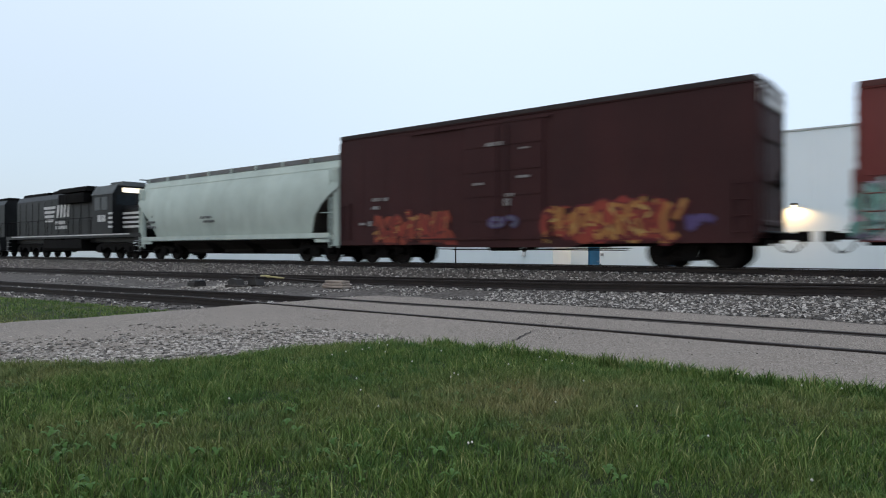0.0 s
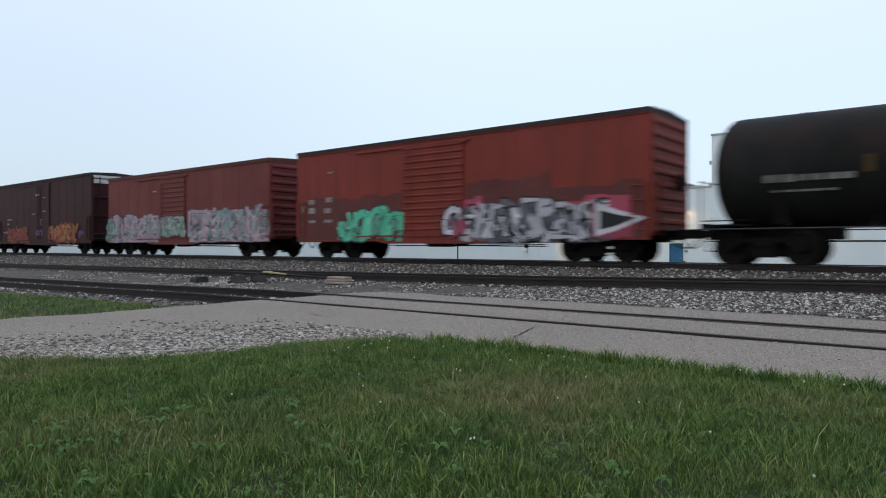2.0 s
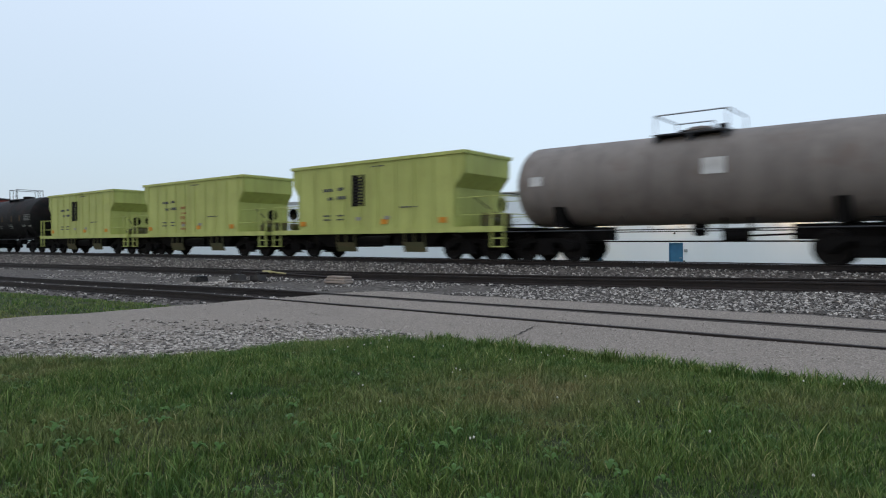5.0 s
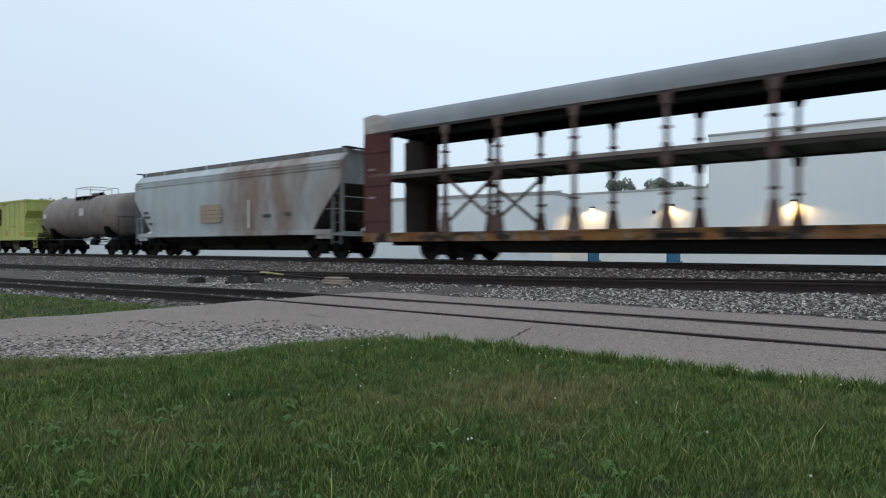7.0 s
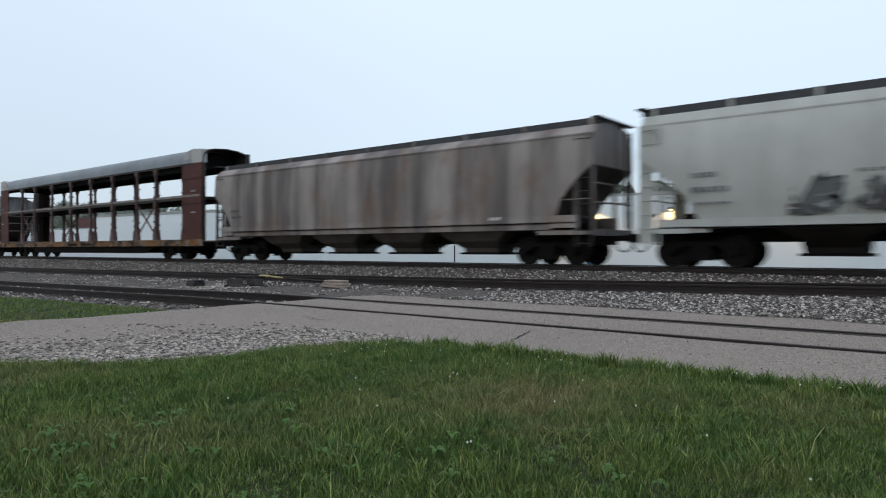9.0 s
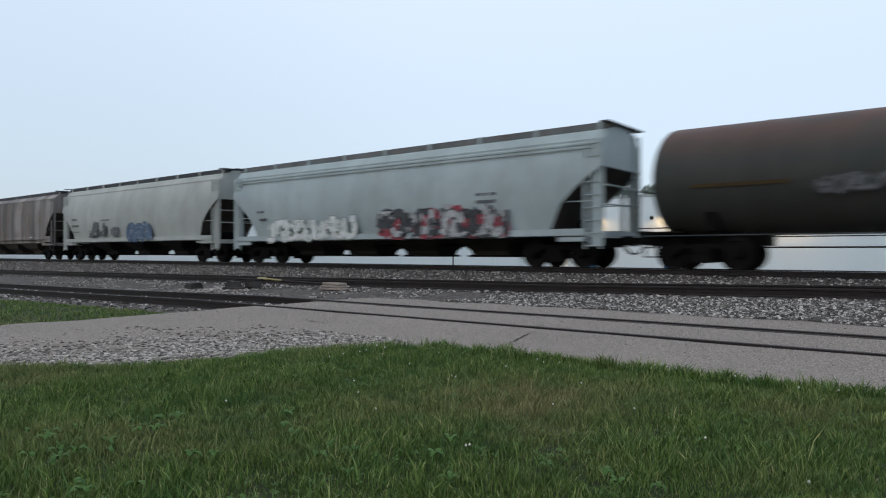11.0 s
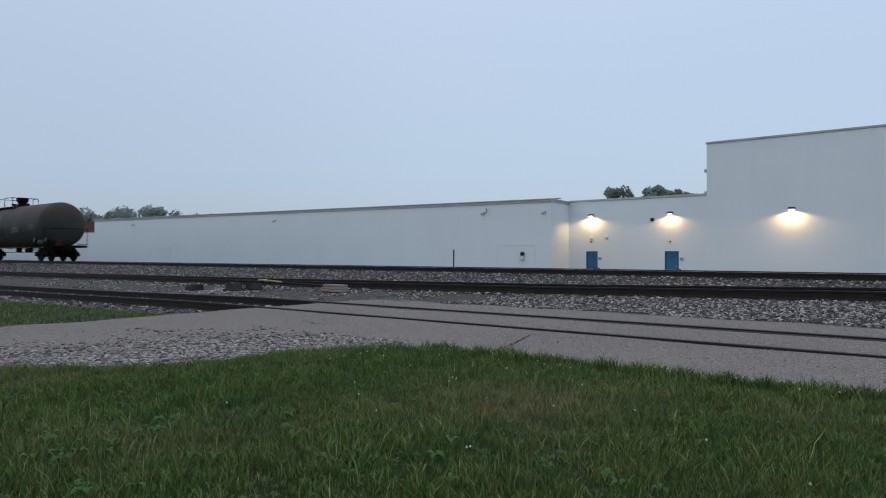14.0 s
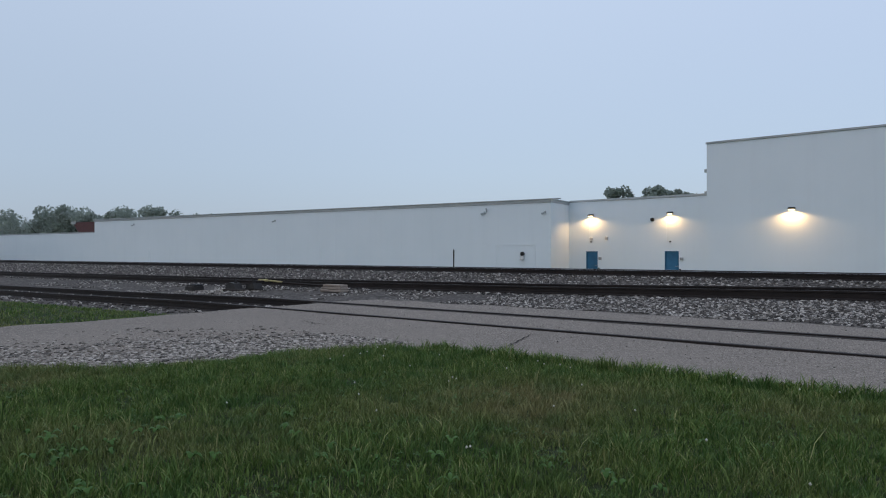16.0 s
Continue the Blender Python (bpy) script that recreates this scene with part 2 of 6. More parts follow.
def ground_z(x, y):
    paved = x > -10.0
    s, m = z_side(x), z_mid(x)
    low = -0.44 if paved else s - 0.16
    ys = [-400, 5.4, 6.2, 6.6, 9.3, 10.6, 11.6, 12.9, 16.0, 17.2, 18.5, 19.1, 22.1, 23.5, 27, 400]
    zs = [-0.44, -0.44 if paved else s - 0.1, low, low + (0.012 if paved else 0), low + (0.012 if paved else 0), -0.45 if paved else s - 0.15,
          m - 0.27, m - 0.195, m - 0.195, m - 0.2, -0.33, -0.19, -0.19, -0.7, -1.4, -1.4]
    z = float(np.interp(y, ys, zs))
    if on_lawn(x, y):
        z += 0.02 + 0.03 * noise.noise(Vector((x * 0.8, y * 0.8, 0)))
    elif not (paved and 5.2 < y < 10.0):
        z += 0.02 * noise.noise(Vector((x * 1.3, y * 1.3, 5)))
    else:
        z += 0.008 * noise.noise(Vector((x * 0.7, y * 0.7, 9)))
    return z


def ground_material(name, tones, scale, bump, dist, rough=0.9, cells=None):
    m, n, l, b = material(name)
    big = ranged(n, l, noise_node(n, l, 0.5, 5), 0.35, 0.66)
    fine = noise_node(n, l, scale, 6, None, 0.7)
    col = mixed(n, l, big, tones[0], tones[1])
    col = mixed(n, l, ranged(n, l, fine, 0.35, 0.7, 0, 0.8), col, tones[2])
    height = fine
    if cells:
        t = n.new("ShaderNodeTexCoord")
        v = n.new("ShaderNodeTexVoronoi")
        v.inputs["Scale"].default_value = cells
        l.new(t.outputs["Object"], v.inputs["Vector"])
        hue = n.new("ShaderNodeSeparateColor")
        l.new(v.outputs["Color"], hue.inputs[0])
        col = mixed(n, l, ranged(n, l, hue.outputs[0], 0.35, 1, 0.0, 0.95), col, tones[3])
        col = mixed(n, l, ranged(n, l, hue.outputs[1], 0.55, 1, 0.0, 0.7), col, tuple(x * 0.5 for x in tones[2]))
        height = v.outputs["Distance"]
    l.new(col, b.inputs["Base Color"])
    b.inputs["Roughness"].default_value = rough
    b.inputs["Specular IOR Level"].default_value = 0.2
    bumped(n, l, b, height, bump, dist)
    return m


EARTH = ground_material("earth_and_fine_ballast", ((0.048, 0.04, 0.034), (0.026, 0.022, 0.019), (0.068, 0.058, 0.05), (0.16, 0.142, 0.128)), 14, 0.7, 0.02, cells=16)
TARMAC = ground_material("worn_pale_asphalt", ((0.215, 0.182, 0.152), (0.175, 0.148, 0.124), (0.13, 0.112, 0.095), (0.35, 0.305, 0.262)), 40, 0.5, 0.006, cells=95)
TURF = ground_material("turf_soil", ((0.022, 0.036, 0.01), (0.034, 0.04, 0.014), (0.014, 0.02, 0.007)), 20, 0.5, 0.02)
FIELD = ground_material("rough_grass_yard", ((0.06, 0.085, 0.03), (0.09, 0.1, 0.045), (0.045, 0.06, 0.025)), 3, 0.5, 0.05)


def zone(x, y):
    if on_lawn(x, y) or (x < -10.15 and y < 6.15 + 0.25 * noise.noise(Vector((x * 0.6, 0, 1))) and y > -30):
        return 2
    if x > -10.15 and y < 10.2 and y > -30:
        return 1
    return 0 if y < 26 and y > -30 else 3


def build_ground():
    xs = sorted({*np.round(np.arange(-12, 2.01, 0.14), 3), *np.round(np.arange(-40, -12, 0.6), 3), *np.round(np.arange(2, 12, 0.8), 3),
                 *np.arange(-150, -40, 6.0), *np.arange(12, 80, 6.0), -2500, -1000, -400, 150, 400, 1000, 2500})
    ys = sorted({*np.round(np.arange(0, 12.0, 0.14), 3), *np.round(np.arange(12, 28, 0.5), 3), *np.arange(-30, 0, 3.0), *np.arange(28, 80, 6.0),
                 -2500, -1000, -300, -100, 150, 400, 1000, 2500})
    verts = [(x, y, ground_z(x, y)) for y in ys for x in xs]
    nx = len(xs)
    faces, mats = [], []
    for j in range(len(ys) - 1):
        for i in range(nx - 1):
            faces.append((j * nx + i, j * nx + i + 1, (j + 1) * nx + i + 1, (j + 1) * nx + i))
            mats.append(zone((xs[i] + xs[i + 1]) / 2, (ys[j] + ys[j + 1]) / 2))
    me = mesh_of("ground", verts, faces, EARTH)
    for m in (TARMAC, TURF, FIELD):
        me.materials.append(m)
    me.polygons.foreach_set("material_index", mats)
    me.polygons.foreach_set("use_smooth", [True] * len(faces))
    return tagged(new("ground", me), "uneven ground with worn asphalt crossing, gravel and lawn", "ground", kind="structure")


build_ground()

# ---- tracks ----
SLEEPER = plain("dark_weathered_sleeper_wood", (0.03, 0.025, 0.022), (0.05, 0.043, 0.038), 3.0, 0.9, bump=0.6)


def rail_mesh(bm, xs, y_of, z_of):
    rings, tops = [], []
    for x in xs:
        y, z = y_of(x), z_of(x)
        prof = ((-0.07, -0.17), (0.07, -0.17), (0.07, -0.155), (0.012, -0.13), (0.012, -0.045), (0.036, -0.035), (0.036, -0.003), (0.024, 0.0),
                (-0.024, 0.0), (-0.036, -0.003), (-0.036, -0.035), (-0.012, -0.045), (-0.012, -0.13), (-0.07, -0.155))
        rings.append([(x, y + a, z + b) for a, b in prof])
    loft(bm, rings)
    bm.faces.ensure_lookup_table()
    bm.normal_update()
    for f in bm.faces:
        if f.calc_center_median().z > z_of(f.calc_center_median().x) - 0.004 and abs(f.normal.z) > 0.7:
            f.material_index = 1


def track(name, label, y, z_of, x0, x1, t0, t1, polished):
    t = thing(name, label, "railway track", kind="structure")
    xs = list(np.arange(x0, x1 + 0.1, 2.0))
    for side in (-0.7525, 0.7525):
        bm = bmesh.new()
        rail_mesh(bm, xs, lambda x: y + side, z_of)
        part("rail", bm, [RAIL, RAILTOP if polished else RAIL], t)
    bm = bmesh.new()
    box(bm, -0.11, 0.11, -1.3, 1.3, -0.18, 0)
    bmesh.ops.bevel(bm, geom=bm.edges[:], offset=0.012, segments=1, affect="EDGES")
    me = bpy.data.meshes.new("sleeper")
    bm.to_mesh(me)
    bm.free()
    me.materials.append(SLEEPER)
    rnd = random.Random(name)
    x = t0
    while x < t1:
        shared("sleeper", me, t, pose(x, y + rnd.uniform(-0.05, 0.05), z_of(x) - 0.172 + rnd.uniform(-0.012, 0.004), 0, 0, rnd.uniform(-1.5, 1.5)))
        x += 0.53
    return t


track("main_track", "main railway track with polished rails on raised ballast", LINE_Y, lambda x: 0.0, -400, 120, -75, 6, True)
track("middle_track", "second railway track with rusty rails in ballast", MID_Y, z_mid, -150, 70, -48, 5, False)
track("siding_track", "rusty siding rails sunk into the asphalt crossing", SIDE_Y, z_side, -150, 70, -38, -10.2, False)

# ---- industrial building behind the line ----
def wallpaint(name, c, c2):
    """Even paint on panels, with faint weather streaks."""
    m, n, l, b = material(name)
    col = mixed(n, l, ranged(n, l, noise_node(n, l, 0.25, 4), 0.35, 0.7), c, c2)
    col = mixed(n, l, ranged(n, l, noise_node(n, l, 1.0, 5, (1.6, 1.6, 0.08)), 0.5, 0.8, 0, 0.14), col, tuple(x * 0.8 for x in c))
    l.new(col, b.inputs["Base Color"])
    b.inputs["Roughness"].default_value = 0.8
    bumped(n, l, b, noise_node(n, l, 9, 4), 0.2, 0.006)
    return m



WALLPAINT = wallpaint("pale_painted_wall", (0.735, 0.785, 0.815), (0.705, 0.76, 0.79))
COPING = plain("grey_metal_coping", (0.42, 0.45, 0.46), (0.36, 0.39, 0.4), 1.0, 0.5, 0.2)
BLUEDOOR = plain("blue_painted_steel_door", (0.045, 0.17, 0.3), (0.035, 0.13, 0.24), 2.0, 0.5)
LAMPBLACK = plain("dark_bronze_lamp_housing", (0.03, 0.027, 0.024), rough=0.5)
ROOFING = plain("dark_roof_membrane", (0.14, 0.14, 0.145), rough=0.9)
GLOW, gn, gl, gb = material("lit_lamp_lens")
gb.inputs["Emission Color"].default_value, gb.inputs["Emission Strength"].default_value = (1.0, 0.76, 0.42, 1), 4.5
BASE = -1.4
hall = thing("industrial_building", "long low pale industrial building with a taller block and blue doors", "building")
hall_rot = math.degrees(math.atan2(46.2 - 38.6, -26.44 + 86.9))


def wall_box(name, x0, x1, y0, y1, z1, at=None, label=""):
    bm = bmesh.new()
    box(bm, x0, x1, y0, y1, BASE, z1)
    ob = part(name, bm, WALLPAINT, hall, label)
    if at:
        ob.matrix_basis = at
    return ob


def coping(x0, x1, y0, y1, z, parent, hgt=0.16):
    bm = bmesh.new()
    box(bm, x0, x1, y0, y1, z - hgt, z + 0.03)
    bmesh.ops.bevel(bm, geom=bm.edges[:], offset=0.02, segments=1, affect="EDGES")
    return part("coping", bm, COPING, parent)


# long wing, turned a little from the line
WING = pose(-26.44, 46.2, 0, 0, 0, hall_rot)
long_wall = wall_box("wall", -60.9, 0, 0, 24, 4.6, WING, "pale panelled wall of the long wing")
coping(-60.95, 0.04, -0.06, 24, 4.72, long_wall, 0.2)
coping(-61.0, 0.08, -0.12, 24.05, 4.8, long_wall, 0.06)
low_wall = wall_box("wall", -140, -60.9, 0.6, 20, 3.2, WING, "lower wall of the far wing")
coping(-140, -60.9, 0.55, 20, 3.28, low_wall, 0.1)
for x in (-5.9, -14.0, -21.9, -29.6, -37.5, -45.3, -53):
    bm = bmesh.new()
    box(bm, x - 0.012, x + 0.012, -0.006, 0.02, BASE, 4.28)
    part("panel_joint", bm, WALLPAINT, long_wall)
for x0, x1 in ((-4.8, -1.3), (-27.4, -23.6), (-49.9, -46)):
    bm = bmesh.new()
    box(bm, x0, x1, -0.035, 0.01, 1.2, 1.28)
    box(bm, x0, x0 + 0.05, -0.03, 0.01, BASE, 1.2)
    box(bm, x1 - 0.05, x1, -0.03, 0.01, BASE, 1.2)
    part("filled_doorway", bm, WALLPAINT, long_wall, "outline of a walled-up doorway")
for x, z in ((-0.45, 3.76), (-5.8, 3.89), (-29.6, 3.85), (-52.8, 3.99)):
    bm = bmesh.new()
    box(bm, x - 0.05, x + 0.05, -0.1, 0, z - 0.08, z + 0.1)
    rod(bm, (x, -0.08, z), (x - 0.2, -0.3, z - 0.12), 0.05, 8, 0.08)
    if x == -5.8:
        rod(bm, (x + 0.2, -0.05, z + 0.1), (x + 0.25, -0.25, z + 0.32), 0.05, 8, 0.07)
    part("floodlight", bm, COPING, long_wall)
bm = bmesh.new()
lathe(bm, ((-0.2, 0.08), (-0.16, 0.15), (-0.02, 0.17), (0, 0.18)), "y", (-2.4, 0, 0.52), 16)
part("wall_fan_hood", bm, LAMPBLACK, long_wall, "small black vent over a white hood")
bm = bmesh.new()
prism(bm, ((0.0, 0.42), (-0.1, 0.4), (-0.3, 0.12), (-0.3, 0.02), (0.0, 0.02)), -2.52, -2.28)
prism(bm, ((0.0, 0.62), (-0.06, 0.6), (-0.06, 0.42), (0.0, 0.42)), -2.58, -2.5)
part("hood_cover", bm, WHITEPAINT, long_wall)
# dark red monitor on the far roof
bm = bmesh.new()
prism(bm, ((-66.9, 4.6), (-65.4, 3.2), (-61.0, 3.2), (-61.0, 4.62)), 0.66, 6.0, "y")
part("roof_monitor", bm, plain("dark_red_cladding", (0.13, 0.06, 0.06), (0.1, 0.05, 0.05)), low_wall, "dark red clad rooftop housing")
bm = bmesh.new()
prism(bm, ((-67.4, 4.5), (-66.9, 4.75), (-65.9, 4.72), (-66.3, 4.35)), 0.6, 6.1, "y")
part("monitor_hood", bm, COPING, low_wall)
# middle block with the two doors
DOORS = ((-25.36, -24.36), (-18.9, -17.85))
cuts = [-27.4, *[c for d in DOORS for c in d], -15.72]
for k in range(0, len(cuts), 2):
    bm = bmesh.new()
    box(bm, cuts[k], cuts[k + 1], 50, 50.3, BASE, 4.83)
    part("wall_panel", bm, WALLPAINT, hall)
for x0, x1 in DOORS:
    bm = bmesh.new()
    box(bm, x0, x1, 50, 50.3, 0.73, 4.83)
    part("lintel", bm, WALLPAINT, hall)
    bm = bmesh.new()
    box(bm, x0, x1, 50, 50.3, BASE, BASE + 0.04)
    part("door_sill", bm, COPING, hall)
bm = bmesh.new()
box(bm, -27.4, -15.72, 50.3, 68, BASE, 4.8)
mid_wall = part("wall", bm, WALLPAINT, hall)
coping(-26.85, -15.76, 49.95, 68, 4.86, mid_wall, 0.14)
for x0, x1 in DOORS:
    bm = bmesh.new()
    box(bm, x0 + 0.05, x1 - 0.05, 50.1, 50.15, BASE + 0.05, 0.68)
    d = part("door", bm, BLUEDOOR, hall, "closed blue steel door")
    bm = bmesh.new()
    box(bm, x0, x0 + 0.05, 49.99, 50.2, BASE + 0.04, 0.73)
    box(bm, x1 - 0.05, x1, 49.99, 50.2, BASE + 0.04, 0.73)
    box(bm, x0 + 0.05, x1 - 0.05, 49.99, 50.2, 0.68, 0.73)
    part("door_frame", bm, BLUEDOOR, d)
    bm = bmesh.new()
    rod(bm, (x1 - 0.14, 50.1, -0.4), (x1 - 0.14, 50.04, -0.4), 0.03)
    rod(bm, (x1 - 0.14, 50.05, -0.4), (x1 - 0.28, 50.05, -0.4), 0.018)
    part("handle", bm, STEEL, d)
    bm = bmesh.new()
    box(bm, x1 + 0.1, x1 + 0.34, 49.93, 50, 0.05, 0.25)
    part("wall_box", bm, STEEL, hall)
    bm = bmesh.new()
    box(bm, x1 + 0.04, x1 + 0.16, 49.93, 50, -0.75, -0.58)
    part("wall_box", bm, LAMPBLACK, hall)
for x, z, w, m in ((-24.89, 1.72, 0.12, WHITEPAINT), (-24.89, 1.5, 0.08, STEEL), (-23.57, 1.76, 0.13, WHITEPAINT), (-18.46, 1.43, 0.06, LAMPBLACK)):
    bm = bmesh.new()
    box(bm, x - w, x + w, 49.86, 50, z - w, z + w)
    bmesh.ops.bevel(bm, geom=bm.edges[:], offset=0.03, segments=1, affect="EDGES")
    part("wall_fitting", bm, m, hall)
for x0, z0, z1 in ((-25.05, 1.8, 3.4), (-18.75, 1.5, 3.35)):
    bm = bmesh.new()
    rod(bm, (x0, 49.97, z0), (x0, 49.97, z1), 0.02, 6)
    part("conduit", bm, WALLPAINT, hall)
bm = bmesh.new()
lathe(bm, ((-0.16, 0.08), (-0.12, 0.14), (0, 0.14)), "y", (-19.84, 50, 3.12), 16)
part("round_vent", bm, LAMPBLACK, hall)
# tall block
tall = wall_box("wall", -15.72, 40, 49.7, 75, 8.4, None, "pale wall of the tall block")
coping(-15.78, 40.05, 49.64, 75, 8.5, tall, 0.12)
for z in (6.5, 4.9):
    bm = bmesh.new()
    box(bm, -15.95, -15.72, 49.9, 50.2, z - 0.12, z + 0.12)
    part("floodlight", bm, COPING, tall)
bm = bmesh.new()
for x in (-27.2, -26.6):
    rod(bm, (x, 47.5, 4.7), (x, 47.5, 4.95), 0.08)
rod(bm, (-27.5, 47.5, 4.93), (-26.3, 47.5, 4.9), 0.05)
part("roof_pipe", bm, COPING, hall)


def wall_lamp(x, y, z, w, watts):
    lamp = thing("wall_lamp", "lit dark wall lamp throwing warm light down the wall", "lamp", pose(x, y, z), "lamps on the building")
    bm = bmesh.new()
    prism(bm, ((-0.4, 0.06), (-0.38, 0.1), (-0.22, 0.19), (0, 0.22), (0, 0.02), (-0.1, 0.05), (-0.3, 0.07)), -w, w)
    part("housing", bm, LAMPBLACK, lamp)
    bm = bmesh.new()
    prism(bm, ((-0.3, 0.062), (-0.06, 0.045), (-0.06, 0.0), (-0.26, 0.0)), -w + 0.03, w - 0.03)
    part("lens", bm, GLOW, lamp)
    data = bpy.data.lights.new("wall_lamp_light", "SPOT")
    data.shadow_soft_size, data.energy, data.color = 0.05, watts, WARM
    data.spot_size, data.spot_blend = radians(166), 0.35
    ob = new("wall_lamp_light", data)
    ob.matrix_world = look((x, y - 0.42, z - 0.03), (x, y - 0.4, z - 1.03))
    return lamp


wall_lamp(-24.88, 50, 3.5, 0.18, 210)
wall_lamp(-18.45, 50, 3.45, 0.18, 150)
wall_lamp(-10.17, 49.7, 3.42, 0.2, 235)

# ---- trees beyond ----
# leaf colours lifted and greyed to stand in for distance haze
FOLIAGE = plain("haze_paled_leaves", (0.115, 0.14, 0.105), (0.14, 0.16, 0.125), 0.6, 0.9)
fn, fl = FOLIAGE.node_tree.nodes, FOLIAGE.node_tree.links
thru, both = fn.new("ShaderNodeBsdfTranslucent"), fn.new("ShaderNodeAddShader")
thru.inputs["Color"].default_value = (0.2, 0.22, 0.21, 1)
fl.new(fn["Principled BSDF"].outputs[0], both.inputs[0])
fl.new(thru.outputs[0], both.inputs[1])
fl.new(both.outputs[0], fn["Material Output"].inputs["Surface"])
BARK = plain("grey_brown_bark", (0.09, 0.075, 0.06))


def tree(x, y, z0, height, spread, seed, leaves=2600):
    rnd = random.Random(seed)
    t = thing("tree", "leafy broad-crowned tree standing behind the building", "tree", pose(x, y, z0), "trees beyond the building")
    bm = bmesh.new()
    rod(bm, (0, 0, -0.2), (0.1, 0, height * 0.55), 0.28, 8, 0.16)
    for k in range(6):
        a = k * 1.05 + rnd.random()
        rod(bm, (0.06, 0, height * rnd.uniform(0.3, 0.5)), (math.cos(a) * spread * 0.6, math.sin(a) * spread * 0.6, height * rnd.uniform(0.62, 0.85)), 0.13, 6, 0.04)
    part("trunk", bm, BARK, t)
    clumps = [(rnd.gauss(0, spread * 0.45), rnd.gauss(0, spread * 0.45), height * rnd.uniform(0.42, 0.93), rnd.uniform(0.2, 0.42) * spread) for _ in range(26)]
    verts, faces = [], []
    for k in range(leaves):
        cx, cy, cz, r = clumps[k % len(clumps)]
        d = Vector((rnd.gauss(0, 1), rnd.gauss(0, 1), rnd.gauss(0, 0.8)))
        d.normalize()
        p = Vector((cx, cy, cz)) + d * r * rnd.uniform(0.55, 1.05)
        a, b = Vector((rnd.gauss(0, 1), rnd.gauss(0, 1), rnd.gauss(0, 1))), Vector((rnd.gauss(0, 1), rnd.gauss(0, 1), rnd.gauss(0, 1)))
        s = rnd.uniform(0.12, 0.28) * (1 if leaves < 4500 else 1.6)
        a, b = a.normalized() * s, b.normalized() * s
        i = len(verts)
        verts += [p - a, p + b, p + a, p - b]
        faces.append((i, i + 1, i + 2, i + 3))
    ob = new("crown", mesh_of("crown", verts, faces, FOLIAGE))
    ob.parent = t
    return t


for k, (x, y, hgt, sp) in enumerate(((-40.9, 90, 12.0, 2.1), (-36.6, 92, 11.4, 1.9), (-35.2, 91, 11.8, 2.0), (-33.4, 92, 11.3, 1.6), (-31.3, 91, 10.8, 1.3),
                                     (-190, 72, 13.2, 7), (-178, 74, 13.6, 6), (-205, 72, 11.5, 7), (-220, 68, 11.0, 7), (-163, 80, 13.4, 6), (-170, 78, 12.6, 6), (-155, 82, 12.6, 5),
                                     (-136, 86, 10.6, 3), (-146, 84, 10.4, 3), (-235, 60, 11.5, 6), (-252, 62, 12.0, 6), (-270, 70, 14.0, 8), (-214, 55, 9.0, 5))):
    tree(x, y, BASE, hgt, sp, k, 4200 if k < 5 else 4800)

# slim post beside the line
post = thing("marker_post", "slim dark marker post beside the track", "post", pose(-23.37, 30.0, BASE))
bm = bmesh.new()
rod(bm, (0, 0, -0.1), (0, 0, 2.16), 0.035, 8)
part("pole", bm, BLACK, post)

# ---- rolling stock ----
# each vehicle stands with its middle on the line at rail height; +x is its rear end, -y the side that shows
W2 = 1.52
moving = []


def vehicle(name, label, category, middle, heading=0):
    t = thing(name, label, category, group="vehicles of the train")
    t["middle"] = middle
    moving.append((t, middle, heading))
    return t


wheel_bm = bmesh.new()
for sgn in (-1, 1):
    lathe(wheel_bm, [(sgn * a, r) for a, r in ((0.68, 0.2), (0.685, 0.49), (0.715, 0.49), (0.725, 0.46), (0.82, 0.453), (0.82, 0.37), (0.775, 0.35), (0.765, 0.17), (0.83, 0.15), (0.83, 0.09))], "y", (0, 0, 0), 28)
rod(wheel_bm, (0, -0.98, 0), (0, 0.98, 0), 0.085, 12)
WHEELSET = bpy.data.meshes.new("wheelset")
bmesh.ops.recalc_face_normals(wheel_bm, faces=wheel_bm.faces)
wheel_bm.to_mesh(WHEELSET)
wheel_bm.free()
WHEELSET.materials.append(WHEEL)

truck_bm = bmesh.new()
for sgn in (-1, 1):
    y0, y1 = sgn * 0.92, sgn * 1.06
    prism(truck_bm, ((-1.14, 0.4), (-1.14, 0.6), (-0.62, 0.74), (0.62, 0.74), (1.14, 0.6), (1.14, 0.4), (0.72, 0.44), (0.5, 0.6), (0.3, 0.62), (0.3, 0.28), (0.42, 0.2), (-0.42, 0.2), (-0.3, 0.28), (-0.3, 0.62), (-0.5, 0.6), (-0.72, 0.44)), y0, y1, "y")
    for x in (-0.89, 0.89):
        rod(truck_bm, (x, sgn * 0.9, 0.46), (x, sgn * 1.12, 0.46), 0.13, 12)
    for x in (-0.16, 0, 0.16):
        rod(truck_bm, (x, sgn * 0.99, 0.28), (x, sgn * 0.99, 0.56), 0.075, 8)
box(truck_bm, -0.22, 0.22, -1.1, 1.1, 0.5, 0.68)
for x in (-0.38, 0.38):
    box(truck_bm, x - 0.05, x + 0.05, -0.85, 0.85, 0.3, 0.42)
TRUCK = bpy.data.meshes.new("truck")
bmesh.ops.recalc_face_normals(truck_bm, faces=truck_bm.faces)
truck_bm.to_mesh(TRUCK)
truck_bm.free()
TRUCK.materials.append(BLACK)
wheelsets = []


